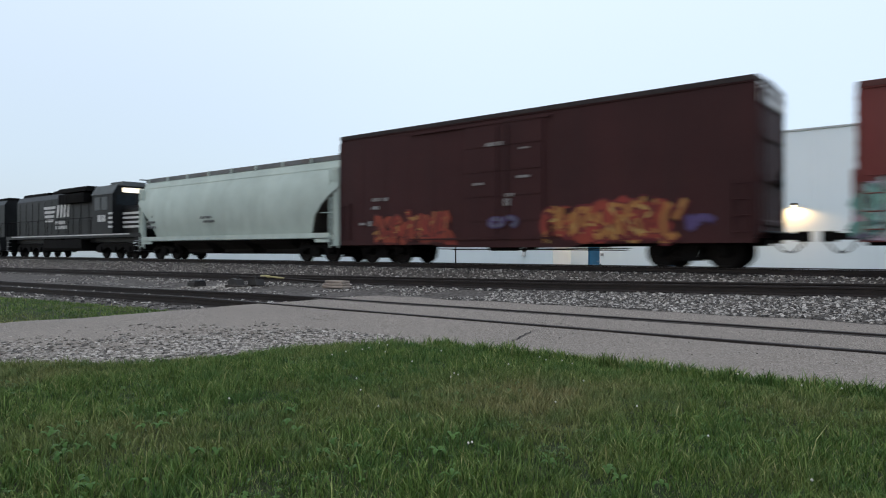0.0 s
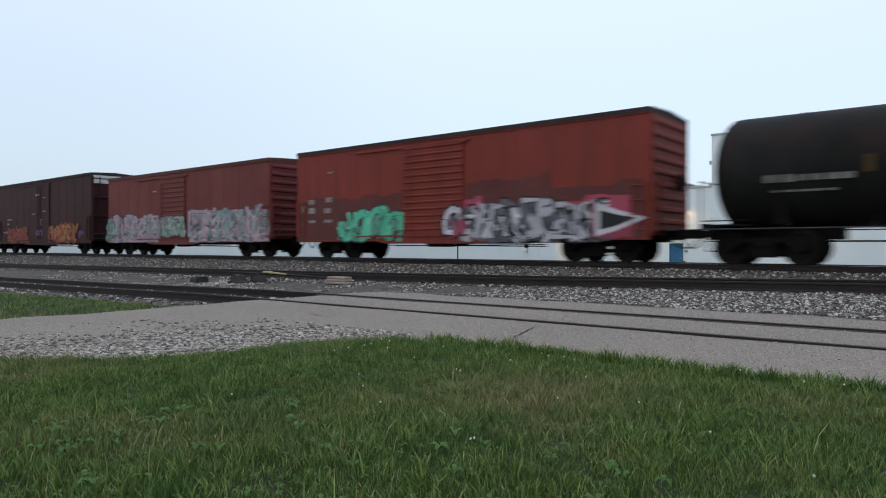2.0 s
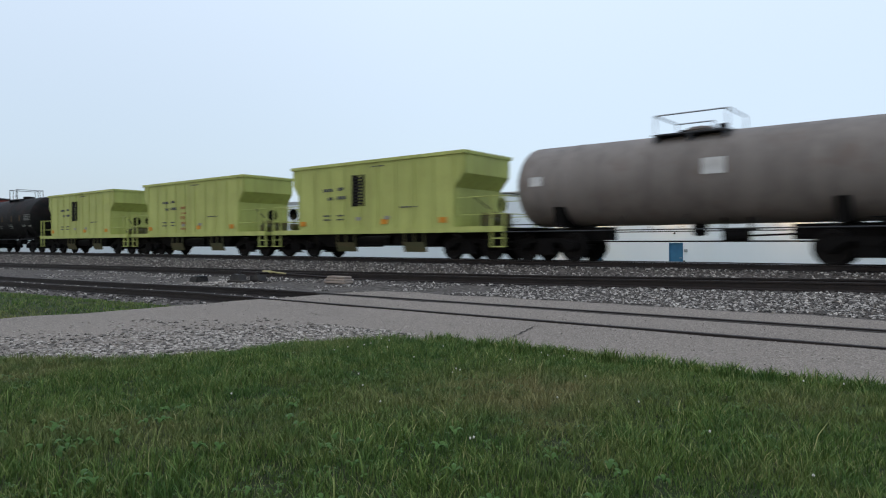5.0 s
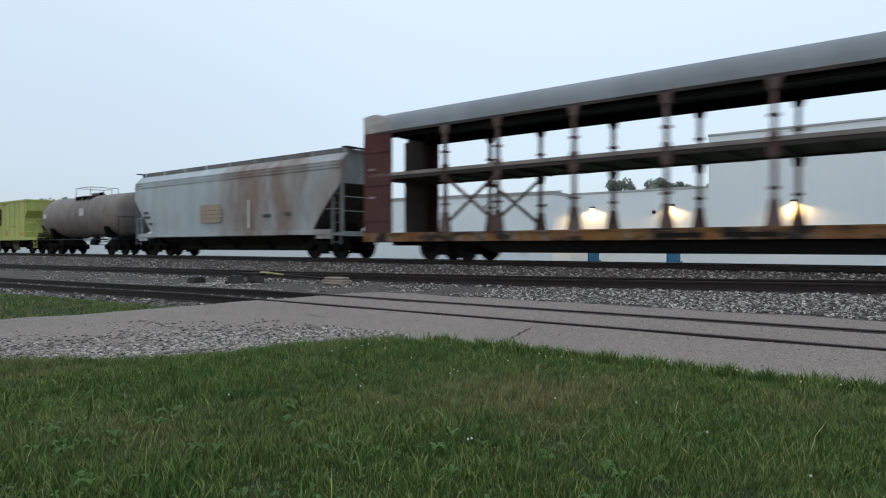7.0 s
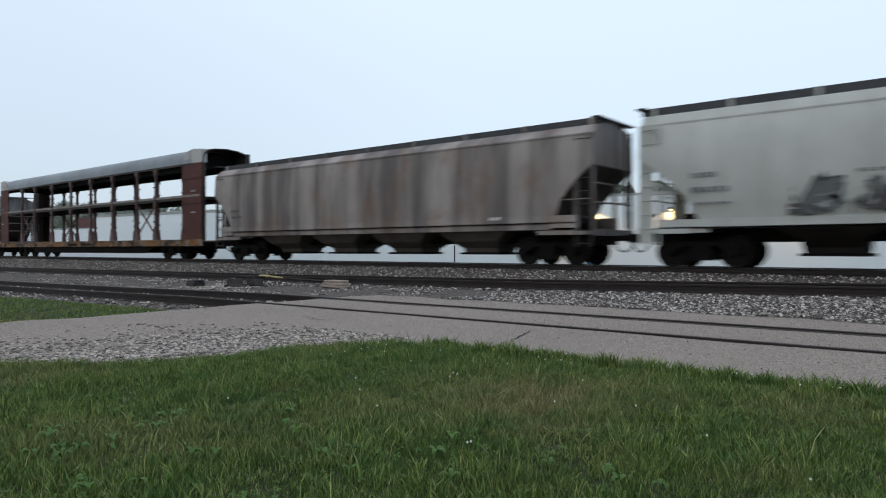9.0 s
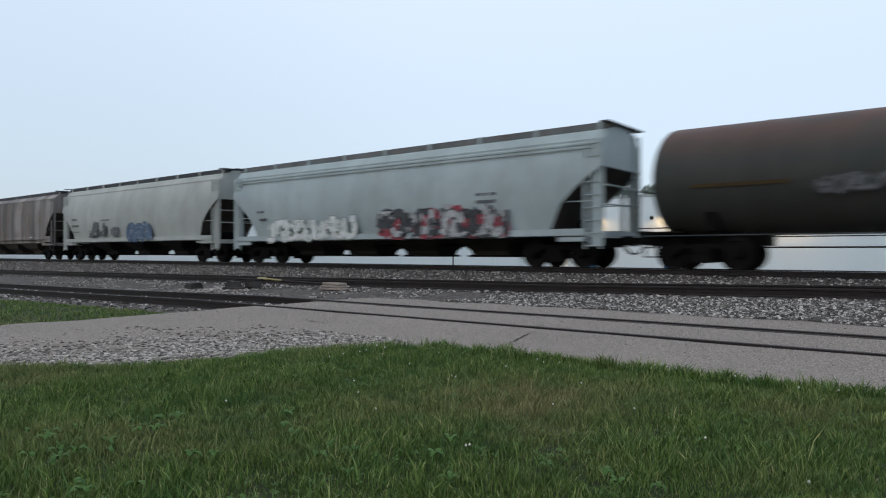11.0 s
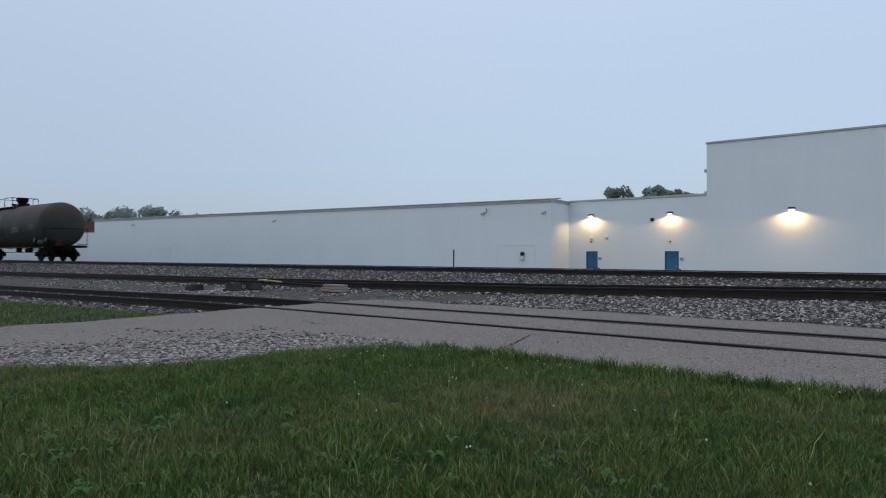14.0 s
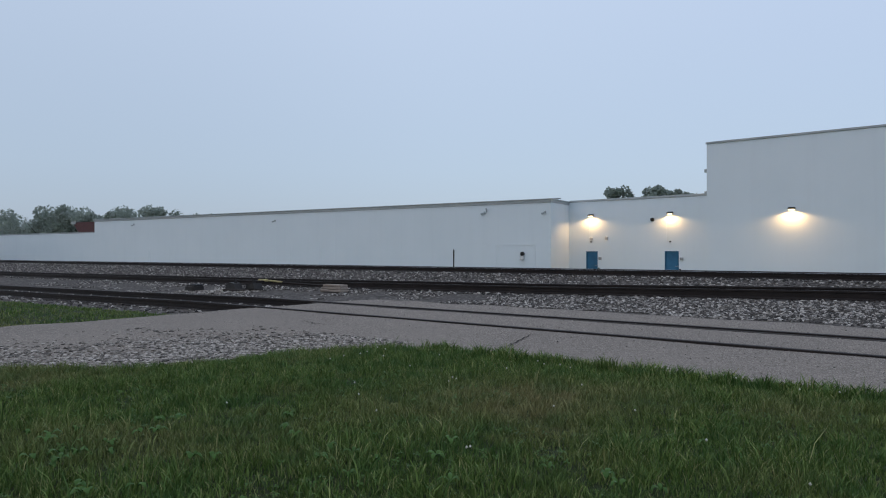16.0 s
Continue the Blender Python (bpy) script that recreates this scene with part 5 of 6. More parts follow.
def locomotive(label, middle, heading=0):
    """Six-axle diesel with its cab at the rear end."""
    t = vehicle("diesel_locomotive", label, "locomotive", middle, heading)
    h2 = 10.2
    bm = bmesh.new()
    box(bm, -h2, h2, -1.5, 1.5, 1.28, 1.5)
    box(bm, -h2 + 0.1, h2 - 0.1, -0.9, 0.9, 1.0, 1.28)
    for sg in (-1, 1):
        prism(bm, ((sg * h2, 1.5), (sg * (h2 + 0.1), 0.5), (sg * (h2 - 0.2), 0.45), (sg * (h2 - 0.5), 1.3)), -1.45, 1.45, "y")
    part("frame", bm, LOCOBLACK, t)
    bm = bmesh.new()
    for side in (-1, 1):
        y = side * 1.505
        box(bm, -h2 + 1.1, h2 - 1.2, min(y, y - side * 0.02), max(y, y - side * 0.02), 1.42, 1.49)
    part("walkway_stripe", bm, WHITEPAINT, t)
    bm = bmesh.new()
    sec = [(-0.95, 1.5), (-0.95, 4.05), (-0.75, 4.4), (0.75, 4.4), (0.95, 4.05), (0.95, 1.5)]
    prism(bm, sec, -9.6, 4.3)
    for k in range(11):
        x = -9.0 + k * 1.15
        box(bm, x - 0.012, x + 0.012, -0.97, -0.94, 1.6, 3.9)
    box(bm, -9.6, 4.3, -0.97, -0.94, 2.5, 2.53)
    part("long_hood", bm, LOCOBLACK, t)
    bm = bmesh.new()
    for x0, x1, w, z in ((-8.9, -4.6, 0.75, 4.62), (-4.0, -2.6, 0.6, 4.68), (-1.2, 3.0, 1.35, 4.62)):
        prism(bm, ((-w, 4.3), (-w, z - 0.08), (-w + 0.12, z), (w - 0.12, z), (w, z - 0.08), (w, 4.3)), x0, x1)
    box(bm, -8.8, -8.6, -0.4, 0.4, 4.62, 4.68)
    part("radiator_housing", bm, BLACK, t)
    bm = bmesh.new()
    prism(bm, ((-1.42, 3.6), (-1.42, 4.2), (1.42, 4.2), (1.42, 3.6)), -1.0, 2.8)
    for k in range(8):
        box(bm, -0.9 + k * 0.46, -0.65 + k * 0.46, -1.44, -1.4, 3.68, 4.12)
    part("dynamic_brake_grille", bm, BLACK, t)
    # cab
    bm = bmesh.new()
    prism(bm, ((-1.5, 1.5), (-1.5, 3.95), (-1.2, 4.45), (1.2, 4.45), (1.5, 3.95), (1.5, 1.5)), 4.3, 6.9)
    prism(bm, ((-0.85, 1.5), (-0.85, 3.0), (-0.7, 3.2), (0.7, 3.2), (0.85, 3.0), (0.85, 1.5)), 6.9, 9.0)
    c = part("cab", bm, LOCOBLACK, t)
    bm = bmesh.new()
    prism(bm, ((-1.56, 3.9), (-1.24, 4.47), (-0.6, 4.56), (0.6, 4.56), (1.24, 4.47), (1.56, 3.9), (1.5, 3.9), (1.2, 4.42), (-1.2, 4.42), (-1.5, 3.9)), 4.2, 7.0)
    box(bm, 5.0, 6.6, -0.7, 0.7, 4.55, 4.72)
    part("cab_roof", bm, plain("grey_green_cab_roof", (0.11, 0.12, 0.12)), c, "grey cab roof")
    for pane in ((4.6, 5.35, -1.515, -1.49, 2.95, 3.75), (5.5, 6.3, -1.515, -1.49, 2.95, 3.75), (6.89, 6.915, -1.25, -0.1, 3.25, 3.85), (6.89, 6.915, 0.1, 1.25, 3.25, 3.85)):
        bm = bmesh.new()
        box(bm, *pane)
        part("cab_window", bm, GLASS, c, "dark cab window")
    bm = bmesh.new()
    box(bm, 6.9, 6.95, -0.9, 0.9, 4.02, 4.3)
    part("number_board", bm, LAMPLIT, c, "lit number board")
    for k in range(4):
        bm = bmesh.new()
        z = 1.85 + 0.27 * k
        box(bm, 6.5, 9.01, -0.87, -0.84, z, z + 0.13)
        box(bm, 9.0, 9.012, -0.8, 0.8, z, z + 0.13)
        box(bm, 6.4, 6.92, -1.515, -1.49, z, z + 0.13)
        part("nose_stripe", bm, WHITEPAINT, c)
    bars(t, 5.0, 2.25, 1.1, 0.4, 4, -1.51, WHITEPAINT, 3)
    # emblem and lettering as plain shapes on the hood
    bm = bmesh.new()
    for k in range(4):
        prism(bm, ((-4.6 + 0.08 * k, 3.55 - 0.3 * k), (-2.6 - 0.12 * k, 3.55 - 0.3 * k), (-2.7 - 0.12 * k, 3.37 - 0.3 * k), (-4.55 + 0.08 * k, 3.37 - 0.3 * k)), -0.972, -0.955, "y")
    for x in (-2.3, -1.75, -1.2, -0.65):
        prism(bm, ((x, 3.6), (x + 0.32, 3.6), (x + 0.18, 2.75), (x - 0.14, 2.75)), -0.972, -0.955, "y")
    part("emblem", bm, WHITEPAINT, t, "white striped emblem")
    bars(t, -2.6, 2.28, 1.6, 0.22, 6, -0.97, WHITEPAINT, 5)
    bars(t, -2.6, 1.95, 1.9, 0.22, 7, -0.97, WHITEPAINT, 6)
    bm = bmesh.new()
    prism(bm, ((-1.3, 0.45), (-1.45, 0.65), (-1.45, 1.2), (1.45, 1.2), (1.45, 0.65), (1.3, 0.45)), -3.4, 2.6)
    part("fuel_tank", bm, BLACK, t, "dark fuel tank")
    bm = bmesh.new()
    rod(bm, (-3.2, -1.3, 1.32), (-0.5, -1.3, 1.32), 0.16, 12)
    part("air_tank", bm, BLACK, t)
    for side in (-1, 1):
        bm = bmesh.new()
        y = side * 1.46
        rod(bm, (-h2 + 0.9, y, 2.55), (4.2, y, 2.55), 0.02, 6)
        for k in range(9):
            x = -h2 + 0.9 + k * 1.66
            rod(bm, (x, y, 1.5), (x, y, 2.55), 0.018, 6)
        part("handrail", bm, BLACK, t)
    for sg in (-1, 1):
        for ya, yb in ((-1.4, -0.5), (0.5, 1.4)):
            bm = bmesh.new()
            for y in (ya, yb):
                rod(bm, (sg * h2, y, 1.5), (sg * h2, y, 2.55), 0.02, 6)
            rod(bm, (sg * h2, ya, 2.55), (sg * h2, yb, 2.55), 0.02, 6)
            part("end_railing", bm, BLACK, t)
        for z in (0.45, 0.75, 1.05):
            bm = bmesh.new()
            box(bm, sg * (h2 - 0.35) - 0.25, sg * (h2 - 0.35) + 0.25, -1.5, -1.3, z, z + 0.03)
            part("step", bm, STEEL, t)
        coupler(t, sg * h2, sg)
    for x in (-6.6, 6.4):
        bm = bmesh.new()
        for side in (-1, 1):
            y = side * 1.1
            prism(bm, ((-2.5, 0.4), (-2.5, 0.7), (-1.9, 0.95), (1.9, 0.95), (2.5, 0.7), (2.5, 0.4), (1.5, 0.5), (1.0, 0.72), (0.4, 0.5), (-0.4, 0.5), (-1.0, 0.72), (-1.5, 0.5)), min(y, y - side * 0.16), max(y, y - side * 0.16), "y")
            for dx in (-1.85, 0, 1.85):
                box(bm, dx - 0.2, dx + 0.2, min(y, y + side * 0.1), max(y, y + side * 0.1), 0.35, 0.72)
        tr = part("truck", bm, BLACK, t)
        tr.matrix_basis = pose(x, 0, 0)
        for dx in (-1.85, 0, 1.85):
            wheelsets.append(shared("wheelset", WHEELSET, tr, pose(dx, 0, 0.46)))
    return t


GLASS = plain("dark_cab_glass", (0.02, 0.025, 0.03), rough=0.15, bump=0.0)
LAMPLIT, ln_, ll_, lb_ = material("lit_number_board")
lb_.inputs["Emission Color"].default_value, lb_.inputs["Emission Strength"].default_value = (1.0, 0.86, 0.6, 1), 1.1

S = -W2 - 0.006
FADEDTAN = plain("faded_brown_stencil", (0.27, 0.21, 0.15), (0.25, 0.21, 0.16), 3.0, 0.8)
FADEDSTENCIL = plain("grimy_white_stencil", (0.2, 0.2, 0.18), (0.07, 0.07, 0.06), 2.5, 0.8)
FADEDYELLOW = plain("grimy_yellow_strip", (0.06, 0.036, 0.01), (0.03, 0.02, 0.01), 3.0, 0.8)


def patch(t, fields, y, name, tone, seed):
    """Fields of rolled-on paint with ragged edges on the side of a car."""
    rnd = random.Random(seed)
    bm = bmesh.new()
    for x0, x1, z0, z1 in fields:
        n = max(6, int((x1 - x0) * 5))
        low = [bm.verts.new((x0 + (x1 - x0) * k / n, y, z0 + rnd.uniform(-0.02, 0.05))) for k in range(n + 1)]
        lift = [rnd.uniform(-0.14, 0.08) for _ in range(n // 4 + 2)]
        top = [bm.verts.new((x0 + (x1 - x0) * k / n, y, z1 + lift[k // 4] + rnd.uniform(-0.03, 0.03))) for k in range(n + 1)]
        for k in range(n):
            bm.faces.new((low[k], low[k + 1], top[k + 1], top[k]))
    part("overpaint", bm, carpaint(name, tone, dirty=0.4, rusty=0.2), t)


locomotive("black diesel locomotive with white nose stripes and lit number boards", -185.4)
locomotive("second black diesel locomotive coupled ahead", -207.2, 180)
car = hopper("clean pale green covered hopper with three bays", -167.0, 8.4, HOPGREEN, 6.4, 3, 3.98, 4.45, 1.9, grooves=1, round_side=2.0, cut=0.6)
for k, (x, z, w) in enumerate(((-7.3, 2.3, 0.7), (-7.2, 1.98, 0.8), (-7.1, 1.7, 0.8), (-1.9, 2.1, 1.1), (-1.6, 1.9, 1.0))):
    bars(car, x, z, w, 0.12, 4, -1.545, DARKPAINT, k)

car = boxcar("tall dark brown boxcar with orange and red graffiti", -150.4, 8.0, 5.24, BROWN, (-1.55, 1.6), "plug", 6.1)
bm = bmesh.new()
box(bm, 8.0, 8.085, -1.4, 1.4, 4.5, 5.0)
part("end_fascia", bm, WHITEPAINT, car, "pale upper end sheet")
graffiti(car, -6.05, -2.25, 0.7, 2.0, S, ((0.24, 0.035, 0.025), (0.1, 0.022, 0.02), (0.24, 0.046, 0.025), (0.22, 0.034, 0.024), (0.32, 0.16, 0.055)), 8, 11, 0.5, "orange and red sprayed lettering", 0.065)
graffiti(car, 1.6, 6.1, 0.7, 2.15, S - 0.03, ((0.25, 0.035, 0.028), (0.12, 0.016, 0.02), (0.32, 0.14, 0.04), (0.25, 0.042, 0.026), (0.38, 0.24, 0.08)), 8, 12, 0.6, "orange and red sprayed lettering", 0.07)
graffiti(car, -0.5, 0.6, 1.25, 1.65, S - 0.07, ((0.05, 0.036, 0.08), (0.06, 0.04, 0.1), (0.07, 0.05, 0.12), (0.1, 0.1, 0.15), (0.16, 0.16, 0.2)), 2, 13, 0.0, "small purple tags")
graffiti(car, 6.3, 6.95, 1.05, 1.5, S, ((0.07, 0.045, 0.13), (0.065, 0.045, 0.12), (0.075, 0.05, 0.14), (0.08, 0.055, 0.15), (0.1, 0.08, 0.18)), 1, 14, 0.8, "small purple tag")
for k, (x, z, w, h, n) in enumerate(((-6.2, 2.42, 0.5, 0.16, 3), (-5.6, 2.42, 0.25, 0.16, 2), (-6.2, 2.1, 0.4, 0.16, 3), (-0.65, 4.05, 0.7, 0.16, 4), (0.7, 3.85, 0.4, 0.08, 3), (-1.2, 2.75, 0.45, 0.1, 3), (0.6, 2.9, 0.5, 0.1, 4), (0.15, 2.3, 0.35, 0.14, 2), (0.1, 2.0, 0.3, 0.3, 1), (-6.9, 1.5, 0.35, 0.12, 2), (-6.4, 1.45, 0.2, 0.25, 1))):
    bars(car, x, z, w, h * 0.8, n + 1, S - (0.06 if -1.6 < x < 1.6 else 0), STENCIL, k)

car = boxcar("faded red boxcar with pink, teal and white graffiti", -132.1, 7.95, 4.66, RED1, (-1.75, 0.75), "ribbed", 6.0, REDROOF)
patch(car, ((-7.9, -2.0, 0.72, 2.15), (1.2, 7.9, 0.72, 2.3)), S, "pale_lilac_overpaint", (0.36, 0.28, 0.33), 6)
graffiti(car, -7.9, -2.15, 0.7, 2.4, S - 0.002, ((0.300, 0.252, 0.300), (0.112, 0.105, 0.147), (0.459, 0.333, 0.370), (0.266, 0.370, 0.355), (0.45, 0.42, 0.44)), 13, 21, 1.0, "pink, lilac and teal sprayed lettering")
graffiti(car, -7.9, -7.1, 0.72, 2.1, S - 0.03, ((0.120, 0.252, 0.216), (0.056, 0.112, 0.105), (0.192, 0.370, 0.311), (0.222, 0.370, 0.370), (0.510, 0.595, 0.552)), 2, 25, 1.0, "teal sprayed lettering")
graffiti(car, -1.75, 0.75, 0.95, 2.15, S - 0.078, ((0.216, 0.240, 0.228), (0.070, 0.091, 0.091), (0.296, 0.370, 0.326), (0.192, 0.311, 0.266), (0.595, 0.595, 0.561)), 6, 22, 0.8, "grey green sprayed lettering")
graffiti(car, 1.2, 7.8, 0.7, 2.5, S - 0.002, ((0.312, 0.252, 0.276), (0.105, 0.098, 0.140), (0.444, 0.326, 0.355), (0.222, 0.370, 0.348), (0.46, 0.44, 0.44)), 15, 23, 1.0, "pink, lilac and teal sprayed lettering")
bars(car, -2.6, 3.5, 0.4, 0.08, 3, S, STENCIL, 4)

car = boxcar("orange-red boxcar with green and black-white graffiti", -114.1, 8.0, 4.66, RED2, (-1.65, 1.16), "ribbed", 6.05)
patch(car, ((-7.95, -1.8, 0.75, 2.5), (1.3, 4.7, 1.5, 2.85), (4.7, 7.9, 0.75, 2.45)), S, "dark_maroon_overpaint", (0.085, 0.021, 0.019), 4)
graffiti(car, -5.2, -1.85, 0.68, 2.05, S - 0.002, ((0.12, 0.3, 0.22), (0.03, 0.05, 0.05), (0.08, 0.42, 0.26), (0.1, 0.5, 0.33), (0.3, 0.52, 0.42)), 4, 31, 0.8, "bright green sprayed lettering", 0.06)
patch(car, ((1.22, 2.0, 0.75, 2.2), (5.2, 7.4, 0.75, 2.0)), S - 0.001, "pink_overpaint", (0.3, 0.05, 0.085), 5)
graffiti(car, 1.22, 6.7, 0.62, 2.15, S - 0.002, ((0.09, 0.085, 0.1), (0.014, 0.014, 0.018), (0.42, 0.42, 0.46), (0.12, 0.12, 0.14), (0.6, 0.6, 0.62)), 9, 38, 1.7, "black and white sprayed lettering on pink", 0.06)
for k, (pts, tone) in enumerate(((((6.2, 0.75), (7.5, 0.8), (7.6, 1.2), (6.2, 1.9)), (0.24, 0.045, 0.07)),
                               (((6.3, 0.8), (7.0, 0.98), (7.95, 1.34), (7.0, 1.6), (6.3, 1.85)), (0.5, 0.5, 0.53)),
                               (((6.45, 1.0), (7.0, 1.12), (7.6, 1.34), (7.0, 1.46), (6.45, 1.6)), (0.014, 0.014, 0.018)))):
    bm = bmesh.new()
    prism(bm, pts, S - 0.04 - 0.003 * k, S, "y")
    part("painted_arrow", bm, spray(tone), car)
graffiti(car, 0.45, 1.12, 0.8, 2.15, S - 0.078, ((0.3, 0.06, 0.1), (0.02, 0.02, 0.025), (0.55, 0.55, 0.6), (0.2, 0.2, 0.24), (0.8, 0.8, 0.82)), 1, 33, 0.8, "black and white sprayed tag on the door", 0.08)
for k, (x, z, w, h, n) in enumerate(((-7.2, 2.3, 0.45, 0.2, 3), (-6.1, 2.35, 0.45, 0.2, 3), (-7.2, 1.9, 0.5, 0.25, 3), (-6.2, 1.9, 0.5, 0.2, 3), (-7.2, 1.5, 0.5, 0.12, 3), (-6.2, 1.5, 0.6, 0.12, 4), (-7.7, 1.95, 0.2, 0.3, 1), (-6.0, 3.55, 0.4, 0.08, 3))):
    bars(car, x, z, w * 0.8, h, n + 1, S - 0.003, STENCIL, 40 + k)

car = tank_car("grimy black tank car with railed top platform", -98.6, 5.95, 1.56, 2.56, TANKBLACK, (-4.55, 4.55), 0.7, [[(0.35, -0.9), (-0.34, -0.9), (-0.34, 0.9), (0.3, 0.9)], [(0.95, -0.9), (1.22, -0.9), (1.22, 0.9), (0.7, 0.9)]], 4.8, (-0.4, 1.9), ((1.45, 0.1, 0.14, 1.2),))
for k, (x, z, w, h, n) in enumerate(((-4.4, 2.15, 0.75, 0.2, 3), (-3.6, 2.17, 1.3, 0.16, 4), (-4.25, 1.9, 1.6, 0.06, 5), (-1.25, 1.93, 1.1, 0.06, 5), (-1.25, 1.8, 1.0, 0.05, 4), (1.1, 2.03, 0.9, 0.06, 4), (1.1, 1.92, 0.85, 0.06, 4), (1.15, 1.8, 0.8, 0.05, 4), (3.8, 1.9, 0.65, 0.16, 3), (4.85, 1.88, 0.6, 0.14, 3))):
    bars(car, x, z, w, h, n, -math.sqrt(1.56 ** 2 - (z + h / 2 - 2.56) ** 2) - 0.012, FADEDSTENCIL, 60 + k)
for k in range(4):
    bars(car, 4.3, 2.34 + 0.12 * k, 1.25, 0.07, 8, -1.562, FADEDSTENCIL, 90 + k)
for x in (-2.15, -0.1, 1.85, 3.4):
    bars(car, x, 2.3, 0.3, 0.42, 1, -1.56, FADEDYELLOW, 94, "reflector_strip")

for k, (mid, louvre) in enumerate(((-85.35, True), (-72.1, False), (-58.85, True))):
    ballast_car("yellow-green ballast hopper with %s" % ("a dark louvred vent" if louvre else "a rusty red scrawl"), mid, louvre, not louvre)

car = tank_car("dirty grey tank car streaked with rust", -46.3, 5.9, 1.36, 2.5, TANKGREY, (-4.6, 4.6), 0.1, [[(1.16, 0.9), (1.16, -0.9), (-0.92, -0.9), (-0.92, 0.9), (0.2, 0.9)]], 4.36, (-1.0, 1.2), ((-0.4, 0.1, 0.12, 1.3), (0.75, 0.12, 0.2, 1.2)))
for k, (x, z, w, h) in enumerate(((-5.0, 2.45, 0.6, 0.3), (0.6, 2.5, 0.9, 0.45))):
    bars(car, x, z, w, h, 1, -1.375, WHITEPAINT, 70 + k, "stencil_panel")

car = hopper("rust-streaked pale covered hopper with a tan panel", -29.5, 8.65, HOPBLUE, 7.0, 4, 4.08, 4.58, 1.9, 3, gap=0.86, ladder_paint=STEELGREY)
bars(car, -1.8, 1.7, 3.2, 0.9, 1, -1.55, plain("tan_painted_panel", (0.33, 0.275, 0.2), (0.3, 0.27, 0.22)), 80, "stencil_panel")
for k in range(3):
    bars(car, -1.7, 1.9 + 0.19 * k, 2.1, 0.05, 6, -1.565, FADEDTAN, 81 + k)
for k, (x, z, w) in enumerate(((-7.5, 2.3, 0.6), (-7.5, 2.05, 0.7), (-7.0, 1.7, 0.4), (3.4, 1.85, 0.7), (5.0, 1.9, 0.45))):
    bars(car, x, z, w, 0.14, 3, -1.55, DARKPAINT, 85 + k)
bars(car, 2.3, 1.4, 0.2, 1.3, 1, -1.555, WHITEPAINT, 95, "primer_patch")

autorack("open autorack with grey roof and rust-red end panels", -5.7)

car = hopper("filthy tan covered hopper with four bays", 19.65, 10.25, HOPTAN, 8.4, 4, 4.12, 4.56, 1.5, 1, sill=1.34, gap=0.42, cut=0.55, ladder_paint=RACKSTEEL, bay_paint=TANBAY)
for k, (x, z, w) in enumerate(((-8.8, 2.3, 0.7), (-8.7, 2.0, 0.8), (6.4, 1.5, 0.5))):
    bars(car, x, z, w, 0.1, 3, -1.55, WHITEPAINT if k == 2 else DARKPAINT, 100 + k)

car = hopper("light grey covered hopper with dark blue and black tags", 40.3, 8.95, HOPGREY, 7.3, 3, 4.14, 4.58, 1.8, 1, 1.3, sill=1.1, gap=0.36, cut=0.6, bay_top=0.66)
for k, (x, z, w, h) in enumerate(((-7.4, 2.5, 0.9, 0.2), (-7.4, 2.1, 1.3, 0.2), (-7.3, 1.75, 1.2, 0.1), (-3.4, 2.4, 1.4, 0.12))):
    bars(car, x, z, w * 0.8, h * 0.7, 6, -1.55, GREYSTENCIL, 110 + k)
graffiti(car, -4.9, -2.7, 1.45, 2.4, -1.552, ((0.3, 0.31, 0.3), (0.05, 0.055, 0.055), (0.1, 0.11, 0.11), (0.06, 0.06, 0.06), (0.3, 0.3, 0.3)), 3, 41, 0.0, "smudged black tag")
graffiti(car, 0.0, 2.6, 1.1, 2.15, -1.57, ((0.14, 0.2, 0.27), (0.04, 0.06, 0.1), (0.1, 0.16, 0.24), (0.08, 0.12, 0.2), (0.3, 0.36, 0.42)), 3, 42, 0.8, "dark blue sprayed lettering")
graffiti(car, -2.0, -1.3, 1.45, 1.95, -1.552, ((0.3, 0.3, 0.3), (0.1, 0.1, 0.1), (0.14, 0.14, 0.15), (0.14, 0.14, 0.15), (0.3, 0.3, 0.3)), 1, 43, 0.0, "small black tag")

car = hopper("pale blue-grey covered hopper with red, black and white graffiti", 60.1, 9.6, HOPPALE, 7.7, 4, 4.02, 4.46, 1.9, 3, 1.4, gap=0.52, cut=0.6)
graffiti(car, -6.7, -1.05, 0.98, 1.95, -1.565, ((0.5, 0.52, 0.5), (0.3, 0.33, 0.28), (0.7, 0.72, 0.7), (0.62, 0.64, 0.62), (0.8, 0.8, 0.8)), 9, 51, 0.5, "white sprayed lettering")
graffiti(car, 0.3, 6.1, 0.98, 2.2, -1.565, ((0.3, 0.05, 0.07), (0.03, 0.03, 0.035), (0.06, 0.065, 0.07), (0.4, 0.41, 0.41), (0.55, 0.55, 0.55)), 9, 52, 1.0, "red, black and white sprayed lettering")
for k, (x, z, w) in enumerate(((-7.6, 2.3, 0.6), (-7.4, 1.95, 0.6), (4.9, 2.45, 0.9), (4.9, 2.2, 0.9))):
    bars(car, x, z, w, 0.1, 3, -1.55, DARKPAINT, 120 + k)

